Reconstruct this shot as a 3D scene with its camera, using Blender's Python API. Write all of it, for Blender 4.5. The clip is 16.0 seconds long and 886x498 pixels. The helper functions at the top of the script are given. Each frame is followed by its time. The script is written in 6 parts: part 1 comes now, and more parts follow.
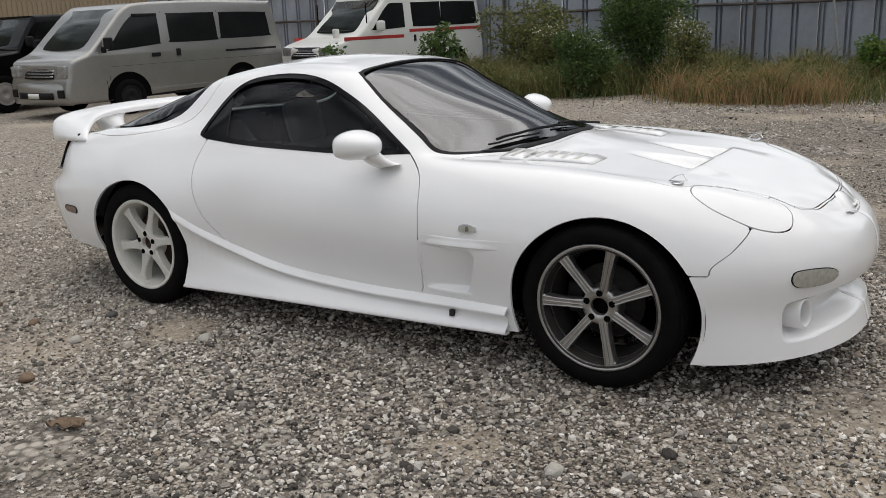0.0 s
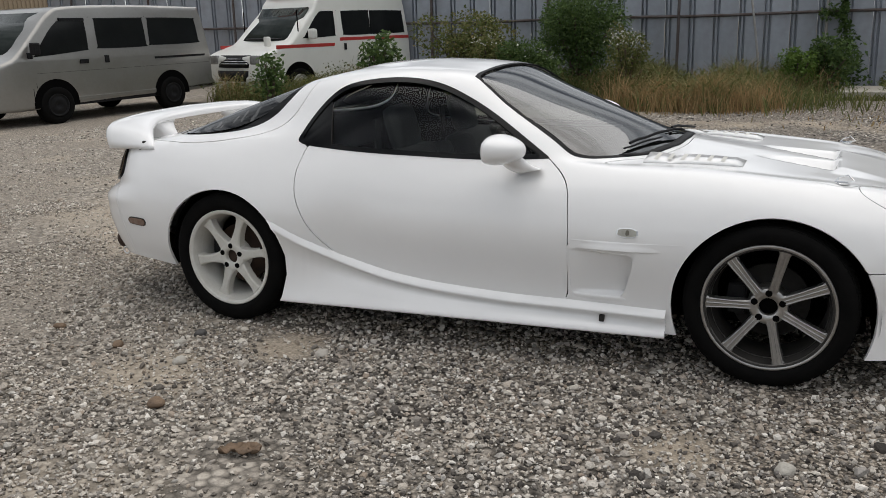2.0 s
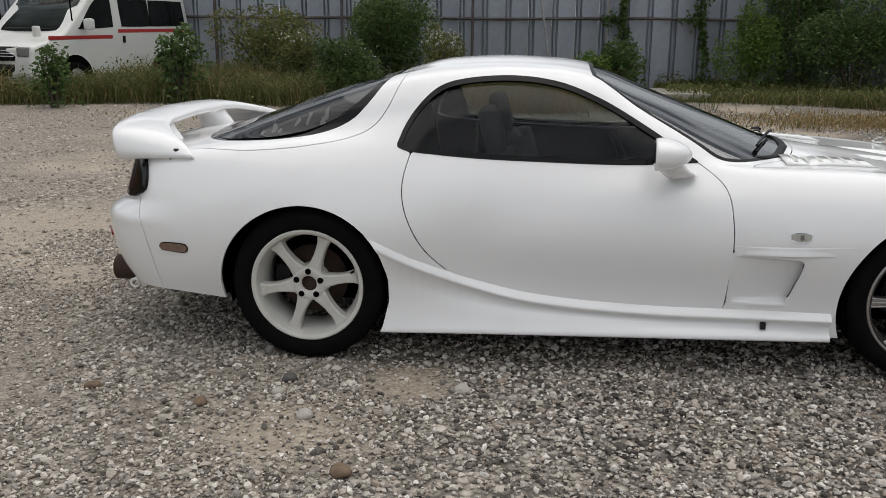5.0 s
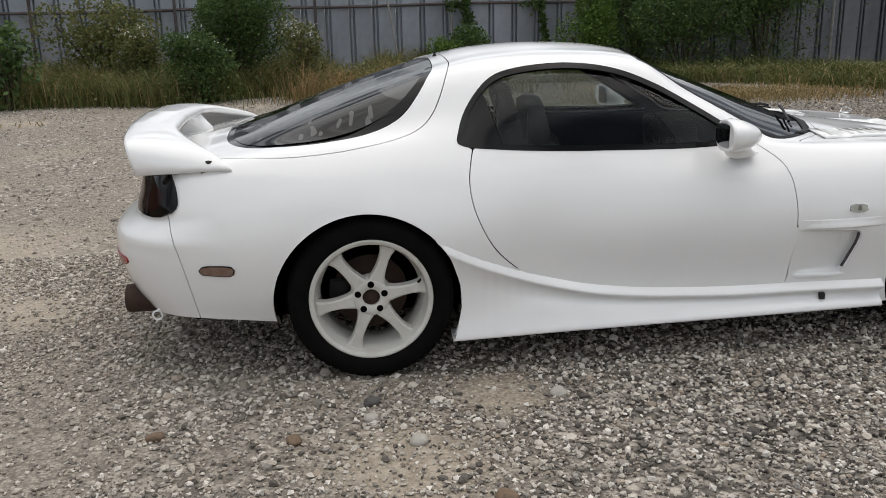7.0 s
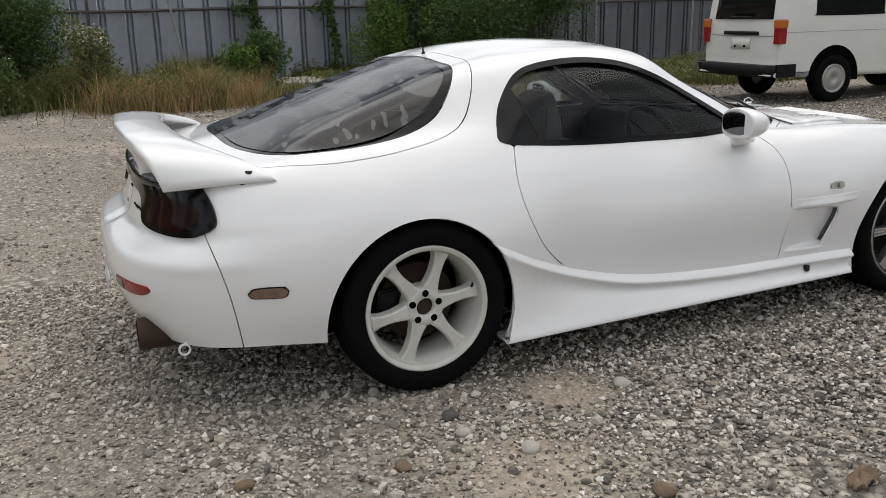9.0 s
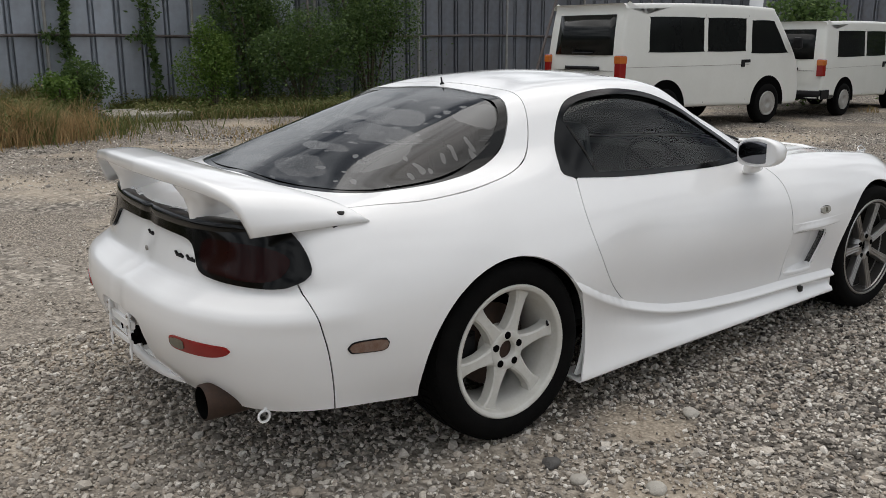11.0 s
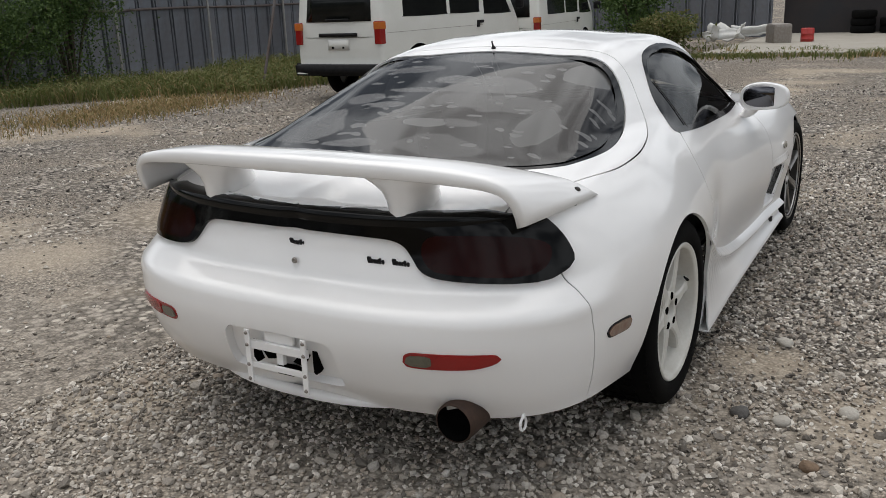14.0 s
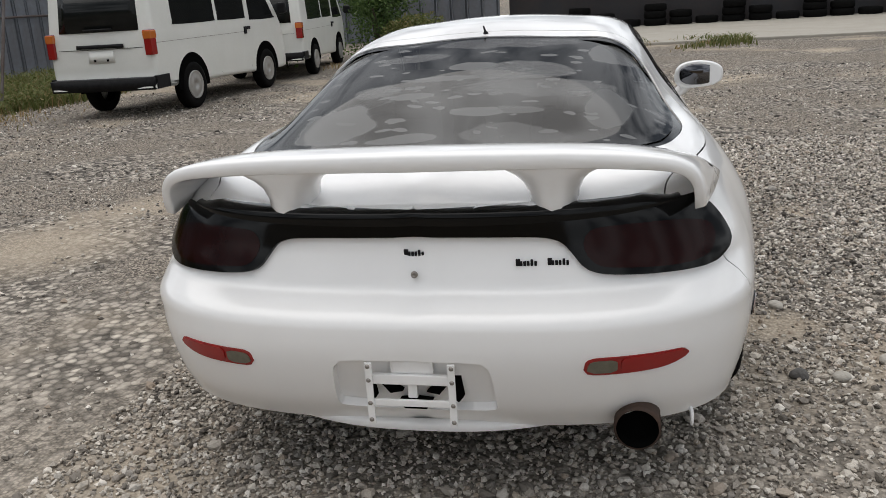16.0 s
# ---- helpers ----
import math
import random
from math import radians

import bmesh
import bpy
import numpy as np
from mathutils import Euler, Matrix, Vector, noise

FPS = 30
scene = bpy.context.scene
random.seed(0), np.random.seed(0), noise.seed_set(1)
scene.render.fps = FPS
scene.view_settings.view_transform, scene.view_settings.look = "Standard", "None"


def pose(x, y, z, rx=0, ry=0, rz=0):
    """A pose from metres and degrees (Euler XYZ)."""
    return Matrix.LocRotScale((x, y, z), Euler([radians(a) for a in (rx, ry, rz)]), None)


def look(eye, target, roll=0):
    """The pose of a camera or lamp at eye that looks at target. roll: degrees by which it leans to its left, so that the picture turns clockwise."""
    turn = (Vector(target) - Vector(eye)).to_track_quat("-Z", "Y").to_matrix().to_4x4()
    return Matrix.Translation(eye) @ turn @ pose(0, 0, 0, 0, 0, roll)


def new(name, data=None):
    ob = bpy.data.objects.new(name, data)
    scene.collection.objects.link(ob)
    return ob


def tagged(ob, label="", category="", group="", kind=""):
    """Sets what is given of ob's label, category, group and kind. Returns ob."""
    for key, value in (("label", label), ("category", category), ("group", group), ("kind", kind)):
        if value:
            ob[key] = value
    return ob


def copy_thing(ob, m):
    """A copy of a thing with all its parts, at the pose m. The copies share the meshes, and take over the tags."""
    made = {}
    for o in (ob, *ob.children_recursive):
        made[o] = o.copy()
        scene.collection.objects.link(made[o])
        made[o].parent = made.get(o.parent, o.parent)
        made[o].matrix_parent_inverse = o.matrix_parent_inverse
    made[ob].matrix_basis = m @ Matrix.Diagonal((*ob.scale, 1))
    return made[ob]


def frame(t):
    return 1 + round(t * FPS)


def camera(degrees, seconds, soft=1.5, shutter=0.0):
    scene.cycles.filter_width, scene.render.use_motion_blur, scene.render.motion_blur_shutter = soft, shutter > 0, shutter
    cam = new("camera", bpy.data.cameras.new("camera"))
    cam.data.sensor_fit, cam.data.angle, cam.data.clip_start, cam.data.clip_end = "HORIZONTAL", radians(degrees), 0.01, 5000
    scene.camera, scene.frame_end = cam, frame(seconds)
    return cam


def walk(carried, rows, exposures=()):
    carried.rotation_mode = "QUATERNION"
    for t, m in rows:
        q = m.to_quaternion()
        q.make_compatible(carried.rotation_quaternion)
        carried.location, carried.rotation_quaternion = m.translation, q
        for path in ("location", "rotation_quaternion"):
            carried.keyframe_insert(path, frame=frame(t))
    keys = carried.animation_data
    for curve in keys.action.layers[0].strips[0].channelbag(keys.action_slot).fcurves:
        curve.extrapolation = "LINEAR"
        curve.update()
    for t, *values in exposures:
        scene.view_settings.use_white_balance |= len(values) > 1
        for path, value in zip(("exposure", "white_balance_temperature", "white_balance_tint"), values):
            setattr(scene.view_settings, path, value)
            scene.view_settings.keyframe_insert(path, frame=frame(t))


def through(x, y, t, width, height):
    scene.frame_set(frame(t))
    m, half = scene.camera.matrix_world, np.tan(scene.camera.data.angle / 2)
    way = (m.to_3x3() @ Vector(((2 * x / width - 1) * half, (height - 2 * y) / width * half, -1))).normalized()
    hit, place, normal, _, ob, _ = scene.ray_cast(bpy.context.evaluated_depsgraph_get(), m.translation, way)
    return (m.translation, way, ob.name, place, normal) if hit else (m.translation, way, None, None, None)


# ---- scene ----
cam = camera(53.7, 16.0, soft=0.7)
PATH = [
    (0, (2.386, -3.623, 1.365), (1.339, -1.998, 0.854), -2.3),
    (0.5, (2.145, -3.711, 1.337), (1.114, -2.073, 0.831), -2.9),
    (1, (1.909, -3.779, 1.358), (0.944, -2.107, 0.835), -2.6),
    (1.5, (1.653, -3.947, 1.37), (0.759, -2.228, 0.877), -1.5),
    (2, (1.431, -4.062, 1.366), (0.611, -2.307, 0.869), -1.6),
    (2.5, (1.138, -4.093, 1.383), (0.411, -2.297, 0.886), -3.1),
    (3, (0.848, -4.153, 1.365), (0.235, -2.31, 0.889), -2.6),
    (3.5, (0.56, -4.205, 1.369), (0.128, -2.317, 0.868), -2.9),
    (4, (0.262, -4.144, 1.359), (-0.141, -2.257, 0.831), -3.3),
    (4.2, (0.142, -4.148, 1.353), (-0.206, -2.243, 0.852), -1.2),
    (6.3, (-0.874, -4.08, 1.371), (-0.854, -2.148, 0.854), -2.3),
    (6.5, (-0.976, -4.063, 1.373), (-0.888, -2.137, 0.843), -1.9),
    (7, (-1.257, -3.939, 1.365), (-1.056, -2.022, 0.83), -1.3),
    (7.5, (-1.531, -3.945, 1.364), (-1.193, -2.042, 0.85), -0.0),
    (8, (-1.761, -3.865, 1.357), (-1.308, -1.994, 0.813), -1.6),
    (8.5, (-1.98, -3.665, 1.332), (-1.417, -1.82, 0.805), -2.3),
    (9, (-2.274, -3.551, 1.341), (-1.531, -1.772, 0.809), -1.2),
    (9.5, (-2.459, -3.386, 1.335), (-1.608, -1.664, 0.779), -1.5),
    (10, (-2.637, -3.188, 1.34), (-1.776, -1.464, 0.805), -1.6),
    (10.2, (-2.716, -3.133, 1.336), (-1.769, -1.443, 0.839), -0.2),
    (12.3, (-3.486, -2.428, 1.328), (-2.092, -1.115, 0.75), -2.7),
    (12.5, (-3.538, -2.335, 1.32), (-2.092, -1.082, 0.739), -2.3),
    (13, (-3.642, -2.056, 1.329), (-2.134, -0.879, 0.745), -3.2),
    (13.5, (-3.81, -1.807, 1.333), (-2.221, -0.724, 0.785), -2.8),
    (14, (-3.928, -1.595, 1.338), (-2.283, -0.597, 0.792), -2.3),
    (14.5, (-3.935, -1.33, 1.327), (-2.236, -0.418, 0.794), -3.9),
    (15, (-3.998, -1.079, 1.316), (-2.245, -0.294, 0.756), -2.8),
    (15.5, (-4.104, -0.814, 1.328), (-2.269, -0.24, 0.778), -3.0),
    (16, (-4.079, -0.528, 1.299), (-2.207, -0.098, 0.741), -3.7),
]
walk(cam, [(t, look(eye, target, roll)) for t, eye, target, roll in PATH], exposures=((0, -.16), (1, -.18), (3, -.23), (4.2, -.24), (6.3, -.12), (7.5, -.09), (9.5, -.10), (12.5, -.13), (14, -.12), (15.5, -.03), (16, -.02)))

# ---- light ----
world = bpy.data.worlds.new("sky")
scene.world = world
world.use_nodes = True
_n = world.node_tree.nodes
_sky = _n.new("ShaderNodeTexSky")
_sky.sky_type = "NISHITA"
_sky.sun_disc = False
_sky.sun_elevation, _sky.sun_rotation = radians(76), radians(28)
_sky.air_density, _sky.dust_density = 1.0, 4.0
SKY = 0.116
# broken cloud: a grey-white layer over the blue, with brighter and darker streaks
_tc = _n.new("ShaderNodeTexCoord")
_map = _n.new("ShaderNodeMapping")
_map.inputs["Scale"].default_value = (1.3, 3.6, 3.6)
_map.inputs["Rotation"].default_value = (0, 0, radians(25))
_map.inputs["Location"].default_value = (1.7, .4, 2.0)
_noi = _n.new("ShaderNodeTexNoise")
_noi.inputs["Scale"].default_value = 2.4
_noi.inputs["Detail"].default_value = 5
_ramp = _n.new("ShaderNodeValToRGB")
_ramp.color_ramp.elements[0].position, _ramp.color_ramp.elements[0].color = 0.38, (0.24, 0.26, 0.29, 1)
_ramp.color_ramp.elements[1].position, _ramp.color_ramp.elements[1].color = 0.58, (1.29, 1.33, 1.37, 1)
_mul = _n.new("ShaderNodeMix")
_mul.data_type, _mul.blend_type = "RGBA", "MIX"
_mul.inputs[0].default_value = 0.82
_cl = _n.new("ShaderNodeVectorMath")
_cl.operation = "SCALE"
_cl.inputs["Scale"].default_value = 8.0
_l = world.node_tree.links.new
_l(_tc.outputs["Generated"], _map.inputs["Vector"])
_l(_map.outputs["Vector"], _noi.inputs["Vector"])
_l(_noi.outputs["Fac"], _ramp.inputs["Fac"])
_l(_ramp.outputs["Color"], _cl.inputs[0])
_l(_sky.outputs["Color"], _mul.inputs[6])
_l(_cl.outputs["Vector"], _mul.inputs[7])
_l(_mul.outputs[2], _n["Background"].inputs["Color"])
_n["Background"].inputs["Strength"].default_value = SKY
sun = new("sun", bpy.data.lights.new("sun", "SUN"))
sun.data.energy, sun.data.angle, sun.data.color = 1.70, radians(85), (1.0, 0.955, 0.90)
sun.matrix_world = look((1.25, 2.3, 10.5), (0, 0, 0))


# ---- materials ----
def material(name, color, rough=0.5, metal=0.0, vary=0.0, scale=8.0, bump=0.0, bump_scale=60.0, coat=0.0, spread=0.0, second=None, coords="Object", spec=0.5):
    """Principled material; vary: share of a second colour mixed in by two scales of noise; bump: relief in metres; spread: change by object."""
    m = bpy.data.materials.new(name)
    m.use_nodes = True
    t = m.node_tree
    n, link = t.nodes, t.links.new
    b = n["Principled BSDF"]
    b.inputs["Roughness"].default_value, b.inputs["Metallic"].default_value = rough, metal
    b.inputs["Coat Weight"].default_value = coat
    b.inputs["Coat Roughness"].default_value = 0.06
    b.inputs["Specular IOR Level"].default_value = spec
    b.inputs["Base Color"].default_value = (*color, 1)
    tc = n.new("ShaderNodeTexCoord")
    src = tc.outputs[coords]
    last = None
    if vary:
        n1, n2 = n.new("ShaderNodeTexNoise"), n.new("ShaderNodeTexNoise")
        n1.inputs["Scale"].default_value, n2.inputs["Scale"].default_value = scale, scale * 7.3
        n1.inputs["Detail"].default_value = n2.inputs["Detail"].default_value = 4
        link(src, n1.inputs["Vector"])
        link(src, n2.inputs["Vector"])
        add = n.new("ShaderNodeMath")
        add.operation = "MULTIPLY_ADD"
        link(n2.outputs["Fac"], add.inputs[0])
        add.inputs[1].default_value = 0.5
        link(n1.outputs["Fac"], add.inputs[2])
        rmp = n.new("ShaderNodeMapRange")
        rmp.inputs["From Min"].default_value, rmp.inputs["From Max"].default_value = 0.55, 0.95
        rmp.inputs["To Max"].default_value = vary
        link(add.outputs[0], rmp.inputs["Value"])
        mix = n.new("ShaderNodeMix")
        mix.data_type = "RGBA"
        link(rmp.outputs[0], mix.inputs[0])
        mix.inputs[6].default_value = (*color, 1)
        mix.inputs[7].default_value = (*(second or [c * 0.55 for c in color]), 1)
        last = mix.outputs[2]
    if spread:
        oi = n.new("ShaderNodeObjectInfo")
        hs = n.new("ShaderNodeHueSaturation")
        mr = n.new("ShaderNodeMapRange")
        mr.inputs["To Min"].default_value, mr.inputs["To Max"].default_value = 1 - spread, 1 + spread
        link(oi.outputs["Random"], mr.inputs["Value"])
        link(mr.outputs[0], hs.inputs["Value"])
        if last:
            link(last, hs.inputs["Color"])
        else:
            hs.inputs["Color"].default_value = (*color, 1)
        last = hs.outputs["Color"]
    if last:
        link(last, b.inputs["Base Color"])
    if bump:
        nb = n.new("ShaderNodeTexNoise")
        nb.inputs["Scale"].default_value, nb.inputs["Detail"].default_value = bump_scale, 5
        link(src, nb.inputs["Vector"])
        bp = n.new("ShaderNodeBump")
        bp.inputs["Distance"].default_value = bump
        bp.inputs["Strength"].default_value = 1.0
        link(nb.outputs["Fac"], bp.inputs["Height"])
        link(bp.outputs["Normal"], b.inputs["Normal"])
    return m


def glass(name, tint, alpha, rough=0.02, ior=1.6):
    """Tinted glass as a thin pane: part see-through, part mirror-like."""
    m = bpy.data.materials.new(name)
    m.use_nodes = True
    n, link = m.node_tree.nodes, m.node_tree.links.new
    out = n["Material Output"]
    n.remove(n["Principled BSDF"])
    tr, gl, mix, fr = n.new("ShaderNodeBsdfTransparent"), n.new("ShaderNodeBsdfGlossy"), n.new("ShaderNodeMixShader"), n.new("ShaderNodeFresnel")
    tr.inputs["Color"].default_value = (*[c * alpha for c in tint], 1)
    gl.inputs["Roughness"].default_value = rough
    fr.inputs["IOR"].default_value = ior
    link(fr.outputs[0], mix.inputs[0])
    link(tr.outputs[0], mix.inputs[1])
    link(gl.outputs[0], mix.inputs[2])
    link(mix.outputs[0], out.inputs["Surface"])
    return m


WHITE = material("white_paint", (0.845, 0.84, 0.835), 0.40, vary=0.10, scale=2.5, second=(0.73, 0.725, 0.715), bump=0.00006, bump_scale=30, coat=1.0)
WHITE_VAN = material("van_white_paint", (0.70, 0.70, 0.66), 0.35, vary=0.2, scale=3, second=(0.55, 0.54, 0.49), coat=0.3)
SILVER = material("silver_paint", (0.29, 0.285, 0.268), 0.32, 0.6, vary=0.3, scale=3, second=(0.19, 0.18, 0.165), coat=0.8)
GAP = material("dark_gap", (0.004, 0.004, 0.004), 0.95, spec=0.0)
BLACK = material("black_plastic", (0.006, 0.006, 0.007), 0.55, spec=0.15, vary=0.3, scale=15, second=(0.03, 0.03, 0.03), bump=0.0003, bump_scale=400)
GLOSSBLACK = material("gloss_black", (0.003, 0.003, 0.003), 0.09, spec=0.2, vary=0.3, scale=20, second=(0.006, 0.006, 0.006))
RUBBER = material("tyre_rubber", (0.004, 0.004, 0.004), 0.85, vary=0.5, scale=20, second=(0.009, 0.0085, 0.008), bump=0.0006, bump_scale=200, spec=0.06)
RIMWHITE = material("white_wheel_paint", (0.62, 0.61, 0.57), 0.45, vary=0.35, scale=14, second=(0.42, 0.39, 0.33))
RIMGREY = material("gunmetal_wheel", (0.43, 0.42, 0.405), 0.30, 0.88, vary=0.4, scale=12, second=(0.17, 0.16, 0.15))
STEEL = material("dull_steel", (0.30, 0.28, 0.26), 0.45, 0.8, vary=0.5, scale=20, second=(0.18, 0.13, 0.09))
RUST = material("rusty_steel", (0.065, 0.036, 0.024), 0.75, 0.3, vary=0.8, scale=18, second=(0.03, 0.022, 0.018))
CHROME = material("chrome", (0.7, 0.7, 0.7), 0.08, 1.0)
REDLENS = material("red_lens", (0.27, 0.010, 0.009), 0.18, vary=0.3, scale=25, second=(0.20, 0.008, 0.008), coat=0.15)
SMOKELENS = material("smoked_red_lens", (0.016, 0.0025, 0.002), 0.12, vary=0.5, scale=9, second=(0.007, 0.0015, 0.0015), spec=0.15)
CLEARLENS = material("clear_lens", (0.42, 0.41, 0.36), 0.2, vary=0.5, scale=60, second=(0.22, 0.21, 0.18), coat=0.6)
DULLENS = material("dull_clear_lens", (0.13, 0.12, 0.09), 0.25, vary=0.5, scale=60, second=(0.08, 0.07, 0.05), coat=0.4)
BARREL = material("dusty_barrel", (0.022, 0.020, 0.018), 0.8, 0.2, vary=0.5, scale=20, second=(0.045, 0.040, 0.034))
AMBERLENS = material("brown_lens", (0.16, 0.085, 0.06), 0.2, vary=0.5, scale=40, second=(0.25, 0.2, 0.16), coat=0.6)
ORANGELENS = material("orange_lens", (0.5, 0.13, 0.02), 0.22, coat=0.5)
SEAT = material("seat_fabric", (0.045, 0.045, 0.047), 0.85, vary=0.4, scale=12, second=(0.075, 0.072, 0.07))
PANE = glass("window_glass", (0.80, 0.88, 0.86), 0.42, ior=2.6)
PANE_DARK = glass("tinted_glass", (0.84, 0.90, 0.88), 0.70, ior=1.40)


def peeling_film():
    """Tinted film on glass that has lifted in broad pale bubbles, with small ones between."""
    m = glass("peeling_tint_film", (0.80, 0.86, 0.84), 0.07, ior=1.47)
    n, link = m.node_tree.nodes, m.node_tree.links.new
    out = n["Material Output"]
    old = out.inputs["Surface"].links[0].from_socket
    tc = n.new("ShaderNodeTexCoord")
    place = tc.outputs["Object"]

    def calc(op, a, b=None, c=None):
        q = n.new("ShaderNodeMath")
        q.operation = op
        for k, v in enumerate((a, b, c)):
            if v is None:
                continue
            if isinstance(v, (int, float)):
                q.inputs[k].default_value = v
            else:
                link(v, q.inputs[k])
        return q.outputs[0]
    wob = n.new("ShaderNodeTexNoise")
    wob.inputs["Scale"].default_value, wob.inputs["Detail"].default_value = 7.0, 2
    link(place, wob.inputs["Vector"])
    mask = None
    # middle (x, y) and half sizes along x and y
    for x, y, rx, ry in ((-.955, -.10, .055, .25), (-1.05, -.45, .085, .085), (-1.20, -.17, .072, .165), (-1.325, -.25, .060, .26), (-1.44, -.45, .125, .07), (-1.62, -.18, .065, .175),
                         (-1.52, .37, .12, .13), (-1.00, .47, .13, .07), (-1.636, .14, .028, .11), (-1.16, 0, .034, .095), (-1.31, .29, .045, .08), (-1.25, .10, .022, .125),
                         (-1.49, -.06, .03, .075), (-1.475, -.19, .022, .09), (-1.37, .17, .026, .08), (-1.06, .22, .035, .14)):
        sub, mul, ln = n.new("ShaderNodeVectorMath"), n.new("ShaderNodeVectorMath"), n.new("ShaderNodeVectorMath")
        sub.operation, mul.operation, ln.operation = "SUBTRACT", "MULTIPLY", "LENGTH"
        sub.inputs[1].default_value, mul.inputs[1].default_value = (x, y, 0), (1 / rx, 1 / ry, 0)
        link(place, sub.inputs[0])
        link(sub.outputs[0], mul.inputs[0])
        link(mul.outputs[0], ln.inputs[0])
        d = calc("MULTIPLY_ADD", wob.outputs["Fac"], -1.1, ln.outputs["Value"])
        one = n.new("ShaderNodeMapRange")
        one.inputs["From Min"].default_value, one.inputs["From Max"].default_value = .45, .36
        one.inputs["To Max"].default_value = .75 + .25 * math.sin(x * 37 + y * 91)
        link(d, one.inputs["Value"])
        mask = one.outputs[0] if mask is None else calc("MAXIMUM", mask, one.outputs[0])
    mp = n.new("ShaderNodeMapping")
    mp.inputs["Scale"].default_value = (30.0, 12.0, 1.0)
    link(place, mp.inputs["Vector"])
    add = n.new("ShaderNodeVectorMath")
    add.operation = "MULTIPLY_ADD"
    add.inputs[1].default_value = (2.2, 1.6, 0.0)
    link(wob.outputs["Color"], add.inputs[0])
    link(mp.outputs["Vector"], add.inputs[2])
    v = n.new("ShaderNodeTexVoronoi")
    v.inputs["Scale"].default_value = 1.0
    link(add.outputs[0], v.inputs["Vector"])
    small = n.new("ShaderNodeMapRange")
    small.inputs["From Min"].default_value, small.inputs["From Max"].default_value = .36, .30
    link(v.outputs["Distance"], small.inputs["Value"])
    dots = calc("MULTIPLY", small.outputs[0], calc("GREATER_THAN", v.outputs["Color"], .40))
    weak = calc("MULTIPLY", calc("MAXIMUM", mask, dots), .66)
    dif = n.new("ShaderNodeBsdfPrincipled")
    dif.inputs["Base Color"].default_value = (0.105, 0.105, 0.103, 1)
    dif.inputs["Roughness"].default_value = 0.25
    mix = n.new("ShaderNodeMixShader")
    link(weak, mix.inputs[0])
    link(old, mix.inputs[1])
    link(dif.outputs[0], mix.inputs[2])
    link(mix.outputs[0], out.inputs["Surface"])
    return m


FILM = peeling_film()
MESH = material("scoop_mesh", (0.20, 0.20, 0.20), 0.5, 0.5, vary=1.0, scale=160, second=(0.01, 0.01, 0.01), bump=0.003, bump_scale=300)


# ---- mesh helpers ----
def mesh_of(name, verts, faces, mat, smooth=True):
    me = bpy.data.meshes.new(name)
    me.from_pydata([tuple(v) for v in verts], [], faces)
    me.update()
    if smooth:
        me.shade_smooth()
    if mat:
        me.materials.append(mat)
    return me


def part(name, bm, mat=None, parent=None, label="", smooth=False, at=None):
    """Links a bmesh (or a finished mesh) as one object, under a thing or a part."""
    if isinstance(bm, bmesh.types.BMesh):
        me = bpy.data.meshes.new(name)
        bm.normal_update()
        bm.to_mesh(me)
        bm.free()
        if smooth:
            me.shade_smooth()
        me.materials.append(mat)
    else:
        me = bm
    ob = new(name, me)
    if parent:
        ob.parent = parent
    if at is not None:
        ob.matrix_basis = at
    if label:
        ob["label"] = label
    return ob


def thing(name, label, category, at=None, group="", kind=""):
    ob = new(name)
    ob.empty_display_size = 0.1
    if at is not None:
        ob.matrix_basis = at
    return tagged(ob, label, category, group, kind)


def box(bm, x0, x1, y0, y1, z0, z1, bevel=0.0, m=None):
    """A bevelled box added to bm."""
    r = bmesh.ops.create_cube(bm, size=1.0, matrix=Matrix.Translation(((x0 + x1) / 2, (y0 + y1) / 2, (z0 + z1) / 2)) @ Matrix.Diagonal((x1 - x0, y1 - y0, z1 - z0, 1)))
    vs = r["verts"]
    if bevel:
        es = {e for v in vs for e in v.link_edges}
        o = bmesh.ops.bevel(bm, geom=list(es), offset=bevel, segments=2, affect="EDGES", profile=0.6)
        vs = list({v for f in o["faces"] for v in f.verts} | {v for v in vs if v.is_valid})
    if m is not None:
        bmesh.ops.transform(bm, matrix=m, verts=vs)
    return bm


def boxed(*a, **k):
    return box(bmesh.new(), *a, **k)


def lathe(profile, n=48, axis="Y", arc=None):
    """A turned shape about the y axis from (radius, y) pairs."""
    bm = bmesh.new()
    rings = []
    for i in range(n):
        a = 2 * math.pi * i / n
        rings.append([bm.verts.new((r * math.cos(a), y, r * math.sin(a))) for r, y in profile])
    for i in range(n):
        p, q = rings[i], rings[(i + 1) % n]
        for j in range(len(profile) - 1):
            bm.faces.new((p[j], p[j + 1], q[j + 1], q[j]))
    bmesh.ops.remove_doubles(bm, verts=bm.verts, dist=1e-6)
    bmesh.ops.recalc_face_normals(bm, faces=bm.faces)
    return bm


